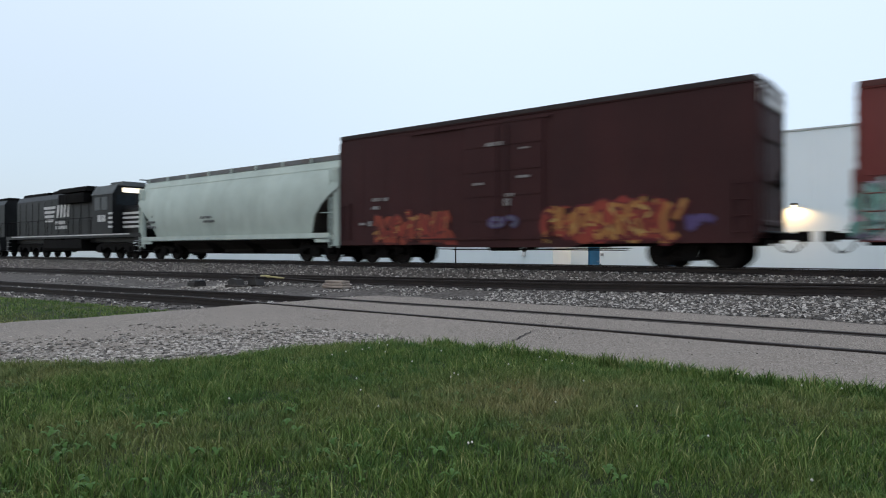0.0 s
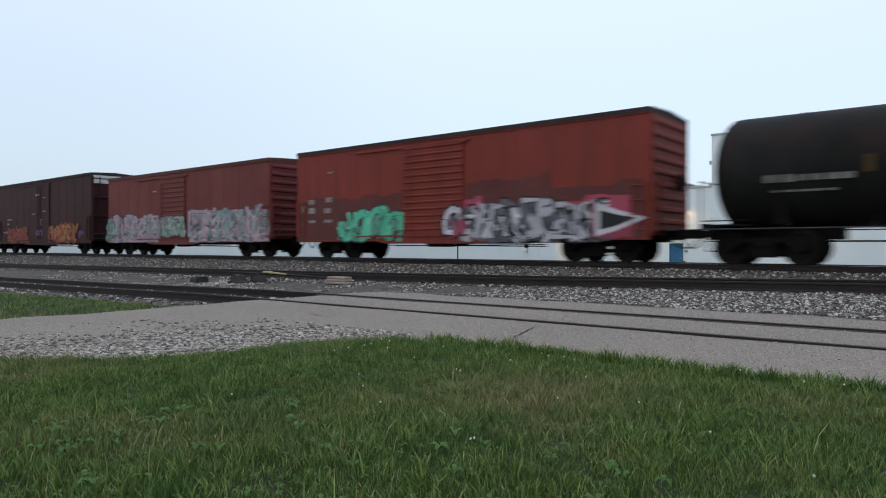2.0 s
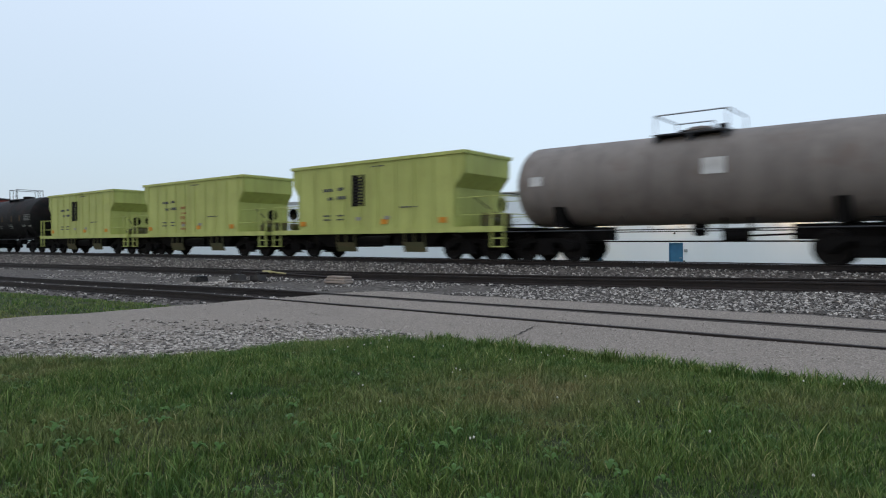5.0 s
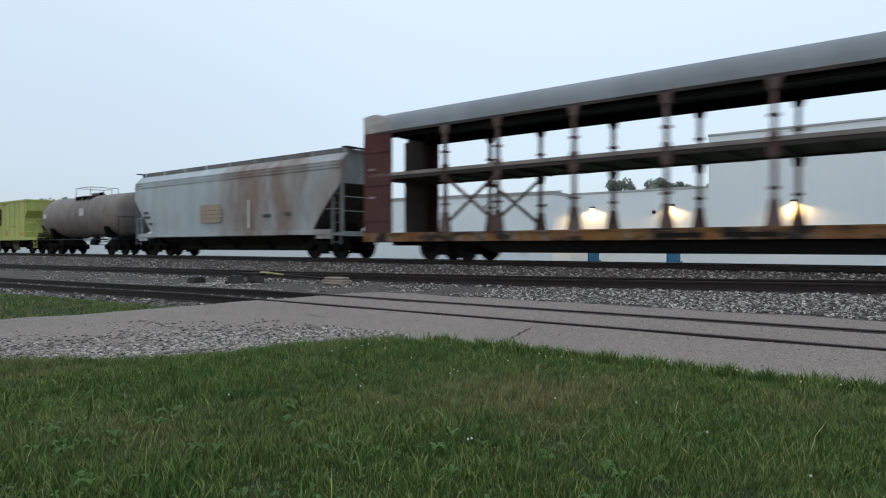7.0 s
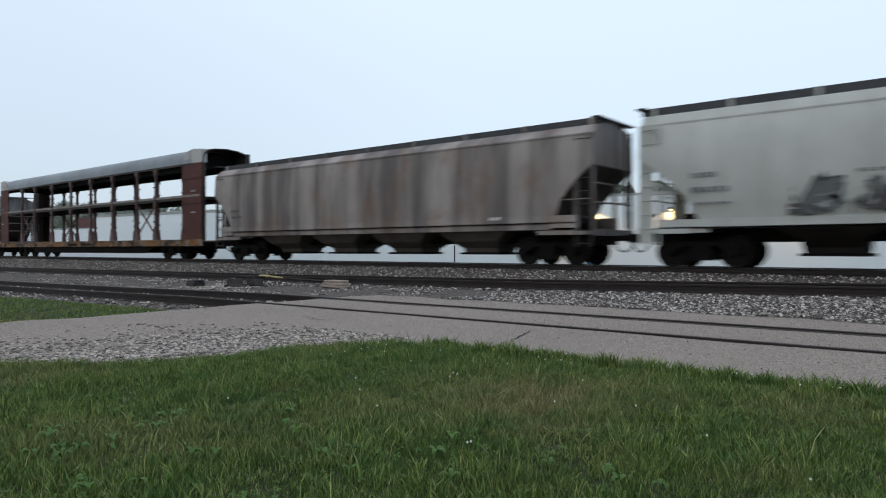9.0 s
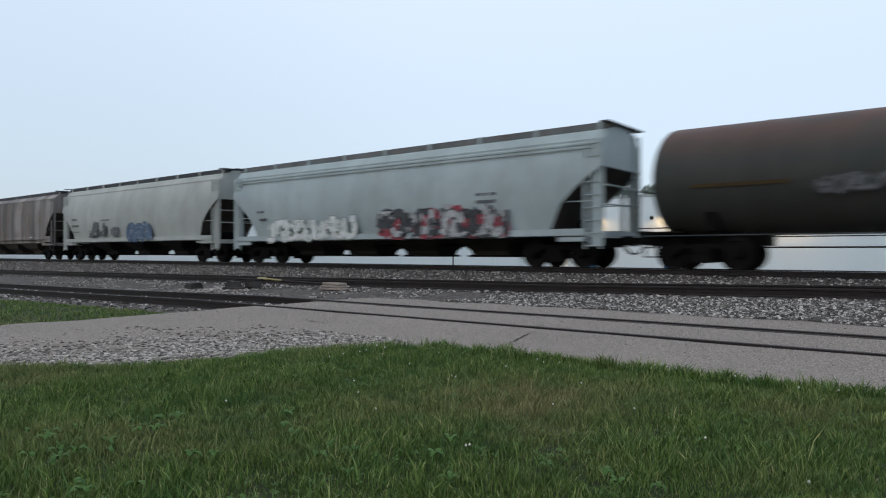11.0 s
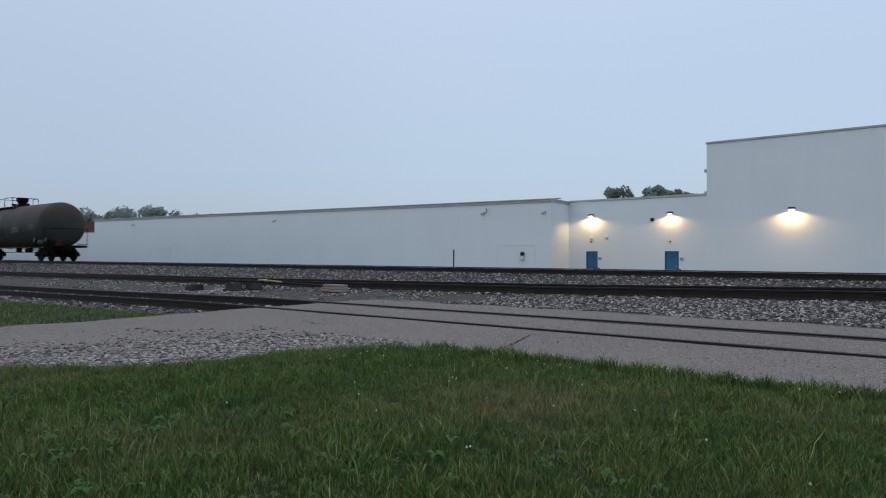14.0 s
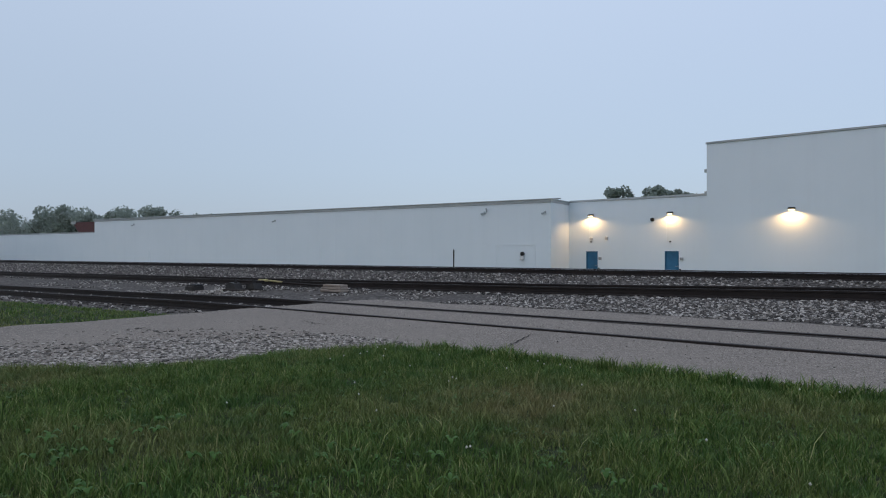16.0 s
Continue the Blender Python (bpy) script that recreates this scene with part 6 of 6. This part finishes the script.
car = tank_car("long rust-topped dark tank car at the end of the train", 79.5, 8.55, 1.61, 2.59, TANKOLD, (-7.0, 7.2), 0.05, [[(-1.4, -0.9), (-1.72, -0.9), (-1.72, 0.9), (-1.2, 0.9)], [(-0.28, -0.9), (1.35, -0.9), (1.35, 0.9), (0.3, 0.9)]], 4.82, (-1.75, 1.7), ((-0.59, 0.17, 0.24, 1.9), (0.74, 0.3, 0.66, 1.45), (1.87, 0.09, 0.16, 1.2)))
graffiti(car, -3.95, -1.0, 1.95, 2.5, -1.614, ((0.06, 0.06, 0.06), (0.04, 0.04, 0.042), (0.12, 0.125, 0.13), (0.09, 0.09, 0.095), (0.16, 0.16, 0.17)), 9, 61, 0.0, "faint grey scrawl")
graffiti(car, 3.2, 4.5, 2.05, 2.5, -1.614, ((0.06, 0.06, 0.06), (0.04, 0.04, 0.042), (0.11, 0.115, 0.12), (0.09, 0.09, 0.095), (0.15, 0.15, 0.16)), 5, 62, 0.0, "faint grey scrawl")
for k in range(3):
    bars(car, 6.3, 2.25 + 0.16 * k, 1.2, 0.06, 5, -1.612, FADEDSTENCIL, 130 + k)
bm = bmesh.new()
prism(bm, ((-7.1, 2.28), (-4.6, 2.28), (-4.6, 2.38), (-7.1, 2.38)), -1.613, -1.57, "y")
part("painted_band", bm, FADEDYELLOW, car)


def spill(t, x0, x1, up, down, radius, z, tone, seed):
    """A ragged run of dried spill down the curve of a tank; up and down are angles from the middle height."""
    rnd = random.Random(seed)
    bm = bmesh.new()
    rows = []
    for k in range(23):
        a = up + (down - up) * k / 22
        l, r = x0 + rnd.uniform(-0.1, 0.1) + 0.12 * math.sin(k * 0.5), x1 + rnd.uniform(-0.12, 0.12) - 0.16 * math.sin(k * 0.37)
        rows.append([bm.verts.new((x, -radius * math.cos(a), z + radius * math.sin(a))) for x in (l, (l + r) / 2, max(l + 0.05, r))])
    for p, q in zip(rows, rows[1:]):
        for i in (0, 1):
            bm.faces.new((p[i], p[i + 1], q[i + 1], q[i]))
    part("spill_stain", bm, tone, t, "blue-grey spill run below the manway", smooth=60)


SPILL = carpaint("blue_grey_spill", (0.062, 0.068, 0.068), fade=(0.09, 0.095, 0.094), grime=(0.035, 0.038, 0.04), dirty=0.6, rusty=0.4, rust=(0.08, 0.05, 0.04), run_width=3.0)
DARKSPILL = carpaint("dark_blue_grey_spill", (0.026, 0.03, 0.036), dirty=0.5, rusty=0.3)
spill(car, -0.9, -0.45, 1.2, -0.75, 1.613, 2.59, DARKSPILL, 3)
spill(car, -0.4, 0.95, 1.2, -0.6, 1.614, 2.59, SPILL, 4)
spill(car, 0.95, 1.3, 1.1, -0.7, 1.6135, 2.59, DARKSPILL, 5)
graffiti(car, -0.35, 0.95, 1.95, 2.4, -1.622, ((0.1, 0.1, 0.1), (0.07, 0.07, 0.072), (0.15, 0.155, 0.16), (0.11, 0.11, 0.115), (0.18, 0.18, 0.19)), 4, 63, 0.4, "pale grey smudges")
bm = bmesh.new()
box(bm, 8.62, 8.82, -0.62, -0.36, 1.2, 1.55)
box(bm, 8.5, 8.86, -0.75, -0.3, 1.09, 1.2)
part("tail_marker", bm, plain("dark_red_marker", (0.07, 0.012, 0.012), (0.03, 0.015, 0.015)), car, "dark red end-of-train marker box")
bm = bmesh.new()
lathe(bm, ((7.2, 0.03), (7.26, 0.15), (7.4, 0.2), (8.2, 0.2), (8.34, 0.15), (8.4, 0.03)), "x", (0, -1.25, 1.32), 14)
part("air_reservoir", bm, plain("grey_reservoir", (0.035, 0.04, 0.04), (0.025, 0.027, 0.027)), car, smooth=40)
PLACARD = plain("red_white_placard", (0.13, 0.1, 0.1), (0.1, 0.045, 0.045), 4.0, 0.6)
for x, y in ((7.0, -1.44), (8.55, -1.3)):
    bm = bmesh.new()
    prism(bm, ((x - 0.18, 1.5), (x, 1.32), (x + 0.18, 1.5), (x, 1.68)), y - 0.02, y, "y")
    plate = part("placard", bm, PLACARD, car, "pale red-edged diamond placard")
    bm = bmesh.new()
    box(bm, x - 0.03, x + 0.03, y, y + 0.3, 1.1, 1.5)
    part("bracket", bm, BLACK, plate)

# ---- stones, grass and small things beside the tracks ----
STONE, sn, sl, sb = material("crushed_stone")
geo = sn.new("ShaderNodeNewGeometry")
sr = sn.new("ShaderNodeValToRGB")
sr.color_ramp.elements[0].color, sr.color_ramp.elements[1].color = (0.03, 0.028, 0.027, 1), (0.62, 0.575, 0.52, 1)
e2 = sr.color_ramp.elements.new(0.55)
e2.color = (0.125, 0.11, 0.097, 1)
sl.new(geo.outputs["Random Per Island"], sr.inputs[0])
sl.new(mixed(sn, sl, ranged(sn, sl, noise_node(sn, sl, 60, 3), 0.3, 0.7, 0, 0.5), sr.outputs[0], (0.07, 0.066, 0.063)), sb.inputs["Base Color"])
sb.inputs["Roughness"].default_value = 0.9
sb.inputs["Specular IOR Level"].default_value = 0.2


PALESTONE, pn_, pl_, pb_ = material("pale_limestone_gravel")
pgeo, prm = pn_.new("ShaderNodeNewGeometry"), pn_.new("ShaderNodeValToRGB")
prm.color_ramp.elements[0].color, prm.color_ramp.elements[1].color = (0.05, 0.044, 0.039, 1), (0.42, 0.38, 0.335, 1)
prm.color_ramp.elements.new(0.5).color = (0.21, 0.185, 0.158, 1)
pl_.new(pgeo.outputs["Random Per Island"], prm.inputs[0])
pl_.new(prm.outputs[0], pb_.inputs["Base Color"])
pb_.inputs["Roughness"].default_value = 0.9


def stones(name, label, n, place, size, seed, mat=None, flat=0.7):
    """Loose stones: one mesh of many small rough lumps. place: gives x, y for two random numbers, or None."""
    rng = np.random.default_rng(seed)
    corner = np.array([(-1, -1, -1), (1, -1, -1), (1, 1, -1), (-1, 1, -1), (-1, -1, 1), (1, -1, 1), (1, 1, 1), (-1, 1, 1)]) * 0.5
    quads = np.array([(0, 3, 2, 1), (4, 5, 6, 7), (0, 1, 5, 4), (1, 2, 6, 5), (2, 3, 7, 6), (3, 0, 4, 7)])
    vs, fs, k = [], [], 0
    for u, v in rng.random((n, 2)):
        p = place(u, v)
        if p is None:
            continue
        s = size * rng.uniform(0.55, 1.3)
        c = corner * rng.uniform(0.6, 1.1, 3) * rng.uniform(0.6, 1.15, (8, 1)) + rng.uniform(-0.12, 0.12, (8, 3))
        q, _ = np.linalg.qr(rng.normal(size=(3, 3)))
        vs.append(c @ q * (s, s, s * flat) + np.array((p[0], p[1], ground_z(*p) + s * 0.12)))
        fs.append(quads + 8 * k)
        k += 1
    me = mesh_of(name, np.concatenate(vs).tolist(), np.concatenate(fs).tolist(), mat or STONE)
    return tagged(new(name, me), label, "gravel", kind="stuff")


def shoulder(u, v):
    x = 3.5 - 34 * u ** 1.4
    y0 = 10.35 if x > -9 else 9.6
    if x < -8.5 and noise.noise(Vector((x * 0.8, v * 3, 6))) < 0.12:
        return None
    return x, y0 + (13.2 - y0) * v + 0.15 * noise.noise(Vector((x, 0, 2)))


stones("ballast_stones", "pale crushed stone heaped along the second track", 46000, shoulder, 0.045, 1)
stones("ballast_stones", "crushed stone between the two tracks", 28000, lambda u, v: (6 - 75 * u ** 1.2, 15.6 + 3.9 * v), 0.056, 2)
stones("ballast_stones", "crushed stone between the rails", 9000, lambda u, v: (4 - 45 * u ** 1.2, 13.0 + 2.9 * v), 0.06, 4)
stones("ballast_stones", "crushed stone on the far side of the main track", 4000, lambda u, v: (4 - 60 * u, 19.4 + 2.4 * v), 0.065, 8)


def verge(u, v):
    x, y = -10.0 + 5.2 * u, 1.3 + 4.1 * v
    if on_lawn(x + 0.05, y + 0.05):
        return None
    d = lawn_edge(min(y, 4.9)) - x
    chance = max(0.02, min(1.0, 1.0 - 0.3 * max(0.0, d - 0.4) + 0.45 * noise.noise(Vector((x * 1.1, y * 1.1, 7)))))
    return (x, y) if (math.sin(u * 129.898 + v * 782.33) * 43758.5453) % 1 < chance ** 2.6 else None


stones("loose_gravel", "loose pale gravel spilt over the asphalt edge", 32000, verge, 0.033, 3, PALESTONE, 0.42)
stones("loose_gravel", "scattered grit on the asphalt crossing", 1800, lambda u, v: (-10 + 12 * u, 5.2 + 5.0 * v), 0.012, 5, PALESTONE)
stones("ballast_stones", "stones strewn around the siding rails", 2200, lambda u, v: (-10.3 - 26 * u ** 1.3, 6.3 + 3.4 * v), 0.06, 6)

# siding rails in the crossing leave open grooves beside them
bm = bmesh.new()
for y in (SIDE_Y - 0.66, SIDE_Y + 0.66):
    box(bm, -10.1, 40, y - 0.05, y + 0.05, -0.46, -0.424)
tagged(part("flangeway", bm, SLEEPER), "dark flangeway grooves along the siding rails", "groove", kind="structure")

# cracks that wander over the old asphalt
CRACK = plain("dark_asphalt_crack", (0.03, 0.027, 0.024), (0.05, 0.044, 0.038), 6.0, 0.95)
for k, (x0, y0, x1, y1) in enumerate(((-8.1, 4.2, -7.1, 4.2), (-7.0, 4.33, -6.7, 4.5), (-6.1, 4.5, -5.6, 4.75), (-3.75, 5.5, -4.1, 6.8), (-7.5, 6.15, -6.8, 6.05))):
    wander = random.Random(70 + k)
    bm = bmesh.new()
    length, n = math.hypot(x1 - x0, y1 - y0), 14
    ux, uy = (x1 - x0) / length, (y1 - y0) / length
    pairs = []
    for i in range(n + 1):
        off, half_w = wander.uniform(-0.03, 0.03), 0.011 * math.sin(math.pi * (i + 0.4) / (n + 0.8)) * wander.uniform(0.6, 1.4)
        cx, cy = x0 + ux * length * i / n - uy * off, y0 + uy * length * i / n + ux * off
        pairs.append([bm.verts.new((cx - uy * w_, cy + ux * w_, ground_z(cx, cy) + 0.007)) for w_ in (-half_w, half_w)])
    for p, q in zip(pairs, pairs[1:]):
        bm.faces.new((p[0], p[1], q[1], q[0]))
    tagged(part("asphalt_crack", bm, CRACK), "thin dark crack in the worn asphalt crossing", "crack", kind="structure")

GRASS, hn, hl, hb = material("lawn_grass")
hg = hn.new("ShaderNodeNewGeometry")
hr = hn.new("ShaderNodeValToRGB")
hr.color_ramp.elements[0].color, hr.color_ramp.elements[1].color = (0.034, 0.07, 0.014, 1), (0.31, 0.3, 0.125, 1)
for pos, c in ((0.45, (0.084, 0.146, 0.029, 1)), (0.85, (0.15, 0.21, 0.052, 1))):
    hr.color_ramp.elements.new(pos).color = c
hl.new(hg.outputs["Random Per Island"], hr.inputs[0])
dry = ranged(hn, hl, noise_node(hn, hl, 0.9, 3), 0.48, 0.7, 0, 0.5)
htc, hd = hn.new("ShaderNodeTexCoord"), hn.new("ShaderNodeVectorMath")
hd.operation, hd.inputs[1].default_value = "DISTANCE", (-2.35, 3.5, -0.38)
hl.new(htc.outputs["Object"], hd.inputs[0])
worn = hn.new("ShaderNodeMath")      # one worn, straw-coloured spot
worn.operation = "ADD"
hl.new(ranged(hn, hl, hd.outputs["Value"], 0.2, 1.1, 0.55, 0.0), worn.inputs[0])
hl.new(dry, worn.inputs[1])
dry = worn.outputs[0]
lush = ranged(hn, hl, noise_node(hn, hl, 3.4, 4), 0.5, 0.66, 0, 0.6)
hl.new(mixed(hn, hl, lush, mixed(hn, hl, dry, hr.outputs[0], (0.22, 0.195, 0.085)), (0.042, 0.105, 0.026)), hb.inputs["Base Color"])
hb.inputs["Roughness"].default_value = 0.6
hb.inputs["Specular IOR Level"].default_value = 0.2


def grass(name, label, n, place, tall, seed, wide=0.0045):
    rng = np.random.default_rng(seed)
    pts = []
    for u, v in rng.random((n, 2)):
        p = place(u, v)
        if p is not None:
            pts.append((p[0], p[1], ground_z(*p) - 0.005))
    p = np.array(pts)
    m = len(p)
    a, lean_a = rng.uniform(0, math.tau, m), rng.uniform(0, math.tau, m)
    tuft = np.array([max(0.3, 1 + 0.6 * noise.noise(Vector((q[0] * 2.2, q[1] * 2.2, 4))) + 0.75 * noise.noise(Vector((q[0] * 8, q[1] * 8, 9)))) for q in pts])
    hgt = tall * tuft * rng.uniform(0.45, 1.25, m)
    lean = hgt * rng.uniform(0.1, 0.95, m)
    side = np.stack([np.cos(a), np.sin(a), 0 * a], 1) * (wide * rng.uniform(0.6, 1.3, m))[:, None]
    bend = np.stack([np.cos(lean_a), np.sin(lean_a), 0 * a], 1)
    up = np.array((0, 0, 1.0))
    mid = p + up * (hgt * 0.6)[:, None] + bend * (lean * 0.35)[:, None]
    tip = p + up * hgt[:, None] + bend * lean[:, None]
    verts = np.stack([p - side, p + side, mid + side * 0.8, mid - side * 0.8, tip], 1).reshape(-1, 3)
    base = np.arange(m) * 5
    faces = [f for b in base.tolist() for f in ((b, b + 1, b + 2, b + 3), (b + 3, b + 2, b + 4))]
    return tagged(new(name, mesh_of(name, verts.tolist(), faces, GRASS)), label, "grass", kind="stuff")


def lawn(u, v):
    x, y = -7.6 + 8.2 * u, 0.6 + 4.75 * v
    return (x, y) if on_lawn(x, y) else None


grass("grass", "rough green lawn with dry patches", 340000, lawn, 0.052, 1, 0.0021)
grass("grass", "taller grass along the lawn edge", 9000, lambda u, v: (lawn_edge(5.15) - 0.2 + 5 * u, 4.9 + 0.3 * v), 0.085, 2)
grass("grass", "short grass beyond the asphalt", 30000, lambda u, v: (-10.1 - 18 * u ** 1.3, 1.5 + 4.6 * v + 0.25 * noise.noise(Vector((u * 11, 0, 1)))), 0.045, 3, 0.006)
grass("grass", "lawn around the viewpoint", 30000, lambda u, v: (-7 + 14 * u, -4 + 4.6 * v), 0.06, 4, 0.006)
grass("grass", "lawn beside the crossing", 26000, lambda u, v: (0.6 + 7.4 * u, 0.6 + 4.6 * v), 0.06, 5, 0.006)
grass("grass", "long arching blades standing above the lawn", 2600, lambda u, v: (-4.6 + 4.8 * u, 1.0 + 3.9 * v ** 1.5), 0.105, 6, 0.003)

CLOVER = plain("clover_leaf", (0.04, 0.095, 0.016), (0.065, 0.13, 0.024), 8.0, 0.6)
CLOVERBLOOM = plain("white_clover_bloom", (0.6, 0.58, 0.5), rough=0.9)


def clover(n, seed):
    rnd = random.Random(seed)
    verts, faces = [], []
    for _ in range(n):
        x, y = rnd.uniform(-5.6, 0.3), 0.8 + 3.4 * rnd.random() ** 1.6
        if not on_lawn(x, y) or noise.noise(Vector((x * 1.3, y * 1.3, 12))) < 0.02:
            continue
        z = ground_z(x, y) + rnd.uniform(0.02, 0.052)
        a0, r = rnd.uniform(0, math.tau), rnd.uniform(0.005, 0.0095)
        tx, ty = rnd.uniform(-0.5, 0.5), rnd.uniform(-0.5, 0.5)
        for k in range(3):
            a = a0 + k * math.tau / 3
            i = len(verts)
            for da, rr in ((0, 0.1), (-0.5, 1.2), (-0.2, 1.9), (0.2, 1.9), (0.5, 1.2)):
                dx, dy = rr * r * math.cos(a + da), rr * r * math.sin(a + da)
                verts.append((x + dx, y + dy, z + dx * tx + dy * ty))
            faces.append(tuple(range(i, i + 5)))
    return tagged(new("clover", mesh_of("clover", verts, faces, CLOVER)), "patches of clover leaves in the lawn", "clover", kind="stuff")


clover(4200, 3)


def broad_leaves(n, seed):
    """Low plantain leaves, flat on the turf."""
    rnd = random.Random(seed)
    bm = bmesh.new()
    for _ in range(n):
        x, y = rnd.uniform(-3.6, -0.4), 1.1 + 1.4 * rnd.random() ** 1.5
        z, a0 = ground_z(x, y) + rnd.uniform(0.03, 0.06), rnd.uniform(0, math.tau)
        for k in range(rnd.choice((2, 3, 4))):
            a, ln, wd = a0 + k * 1.7, rnd.uniform(0.025, 0.055), rnd.uniform(0.008, 0.016)
            row = []
            for f, w in ((0.1, 0.2), (0.35, 0.9), (0.65, 1.0), (0.9, 0.5), (1.0, 0.08)):
                zz = z + 0.03 * math.sin(f * 2.6) - 0.008 * f
                c, s_ = math.cos(a), math.sin(a)
                row.append([bm.verts.new((x + c * ln * f - s_ * wd * w * q, y + s_ * ln * f + c * wd * w * q, zz - 0.004 * abs(q))) for q in (-1, 0, 1)])
            for p, q in zip(row, row[1:]):
                for i in (0, 1):
                    bm.faces.new((p[i], p[i + 1], q[i + 1], q[i]))
    return tagged(part("broad_leaves", bm, CLOVER, smooth=60), "broad plantain leaves low in the lawn", "weed", kind="stuff")


broad_leaves(60, 6)
rnd = random.Random(9)
bm = bmesh.new()
for _ in range(46):
    x, y = rnd.uniform(-4.6, 0), 5.0 - 2.8 * rnd.random() ** 2
    if on_lawn(x, y):
        z = ground_z(x, y) + rnd.uniform(0.06, 0.09)
        lathe(bm, ((z - 0.006, 0.002), (z, 0.0065), (z + 0.006, 0.002)), "z", (x, y, 0), 6)
tagged(part("clover_blooms", bm, CLOVERBLOOM), "small white clover blooms in the lawn", "flower", kind="stuff")

stones("loose_gravel", "pale rubble around the switch box", 520, lambda u, v: (-18.9 + 2.0 * u + 0.5 * v, 10.7 + 1.4 * v), 0.085, 9, PALESTONE)

# switch gear beside the second track
box_dark = plain("black_switch_box", (0.025, 0.024, 0.024), (0.05, 0.045, 0.04), 4.0, 0.6)
sw = thing("switch_box", "small black switch box beside pale rubble", "switch machine", pose(-18.6, 11.2, ground_z(-18.6, 11.2)))
bm = bmesh.new()
box(bm, -0.22, 0.22, -0.2, 0.2, 0, 0.2)
bmesh.ops.bevel(bm, geom=bm.edges[:], offset=0.04, segments=2, affect="EDGES")
part("housing", bm, box_dark, sw)
bm = bmesh.new()
box(bm, -0.1, 0.24, -0.1, 0.14, 0.195, 0.225)
part("lid", bm, DECKGREY, sw)
st = thing("switch_stand", "low dark switch stand with a yellow-tipped lever on timbers", "switch stand", pose(-17.3, 11.75, ground_z(-17.3, 11.75) + 0.02))
for y0, x0, x1 in ((-0.1, -0.35, 0.5), (0.32, -0.25, 0.75)):
    bm = bmesh.new()
    box(bm, x0, x1, y0 - 0.11, y0 + 0.11, -0.06, 0.08)
    bmesh.ops.bevel(bm, geom=bm.edges[:], offset=0.015, segments=1, affect="EDGES")
    part("timber", bm, SLEEPER, st)
bm = bmesh.new()
prism(bm, ((-0.28, 0.08), (-0.26, 0.2), (-0.12, 0.27), (0.12, 0.24), (0.2, 0.08)), -0.16, 0.1, "y")
rod(bm, (0.0, 0.0, 0.2), (0.0, 0.0, 0.36), 0.05, 10)
part("stand_body", bm, box_dark, st)
bm = bmesh.new()
prism(bm, ((0.25, 0.08), (0.3, 0.22), (0.62, 0.25), (0.7, 0.08)), 0.15, 0.45, "y")
rod(bm, (0.45, 0.3, 0.22), (0.45, 0.3, 0.34), 0.06, 10)
part("gear_case", bm, box_dark, st)
bm = bmesh.new()
rod(bm, (0.0, 0.0, 0.32), (0.5, 0.3, 0.3), 0.025, 8)
rod(bm, (0.45, 0.3, 0.3), (0.5, 1.2, 0.26), 0.03, 8)
part("crank_rod", bm, RAIL, st)
bm = bmesh.new()
rod(bm, (0.1, 0.75, 0.31), (0.62, 0.66, 0.32), 0.042, 8)
rod(bm, (0.6, 0.66, 0.32), (1.25, 0.72, 0.28), 0.026, 8)
part("lever", bm, plain("worn_yellow_paint", (0.4, 0.35, 0.16), (0.26, 0.22, 0.12)), st, "worn yellow lever")
bm = bmesh.new()
rod(bm, (1.2, 0.72, 0.27), (2.9, 1.3, 0.18), 0.03, 8)
part("throw_rod", bm, RAIL, st)
pk = thing("timber_block", "reddish weathered timber blocks lying against the rail", "timber", pose(-13.8, 12.5, ground_z(-13.8, 12.5)))
plank = plain("reddish_weathered_timber", (0.24, 0.195, 0.165), (0.33, 0.28, 0.235), 3.0, 0.9, bump=0.5)
for k in range(3):
    bm = bmesh.new()
    box(bm, -0.42 + 0.04 * k, 0.42 - 0.03 * k, -0.2 + 0.02 * k, 0.12, 0.01 + 0.068 * k, 0.07 + 0.068 * k)
    bmesh.ops.bevel(bm, geom=bm.edges[:], offset=0.012, segments=1, affect="EDGES")
    part("board", bm, plank, pk)


# ---- movement ----
def run(t):
    """Metres that the train has rolled since the seventh second; it draws away a little faster at the end."""
    return SPEED * (t - 7) + SLOWING * (t - 7) ** 2 + 0.8 * max(0.0, t - 13) ** 2


def motions():
    """The whole train rolls off along the line at a steady pace, its wheels turning."""
    times = [0.5 * k for k in range(33)]
    for ob, middle, heading in moving:
        walk(ob, [(t, pose(middle - run(t), LINE_Y, 0, 0, 0, heading)) for t in times])

    turns = [k / 30 for k in range(481)]
    for ob in wheelsets:
        x, y, z = ob.location
        walk(ob, [(t, pose(x, y, z, 0, -math.degrees((run(t) - run(0)) / 0.455) % 360, 0)) for t in turns])


motions()
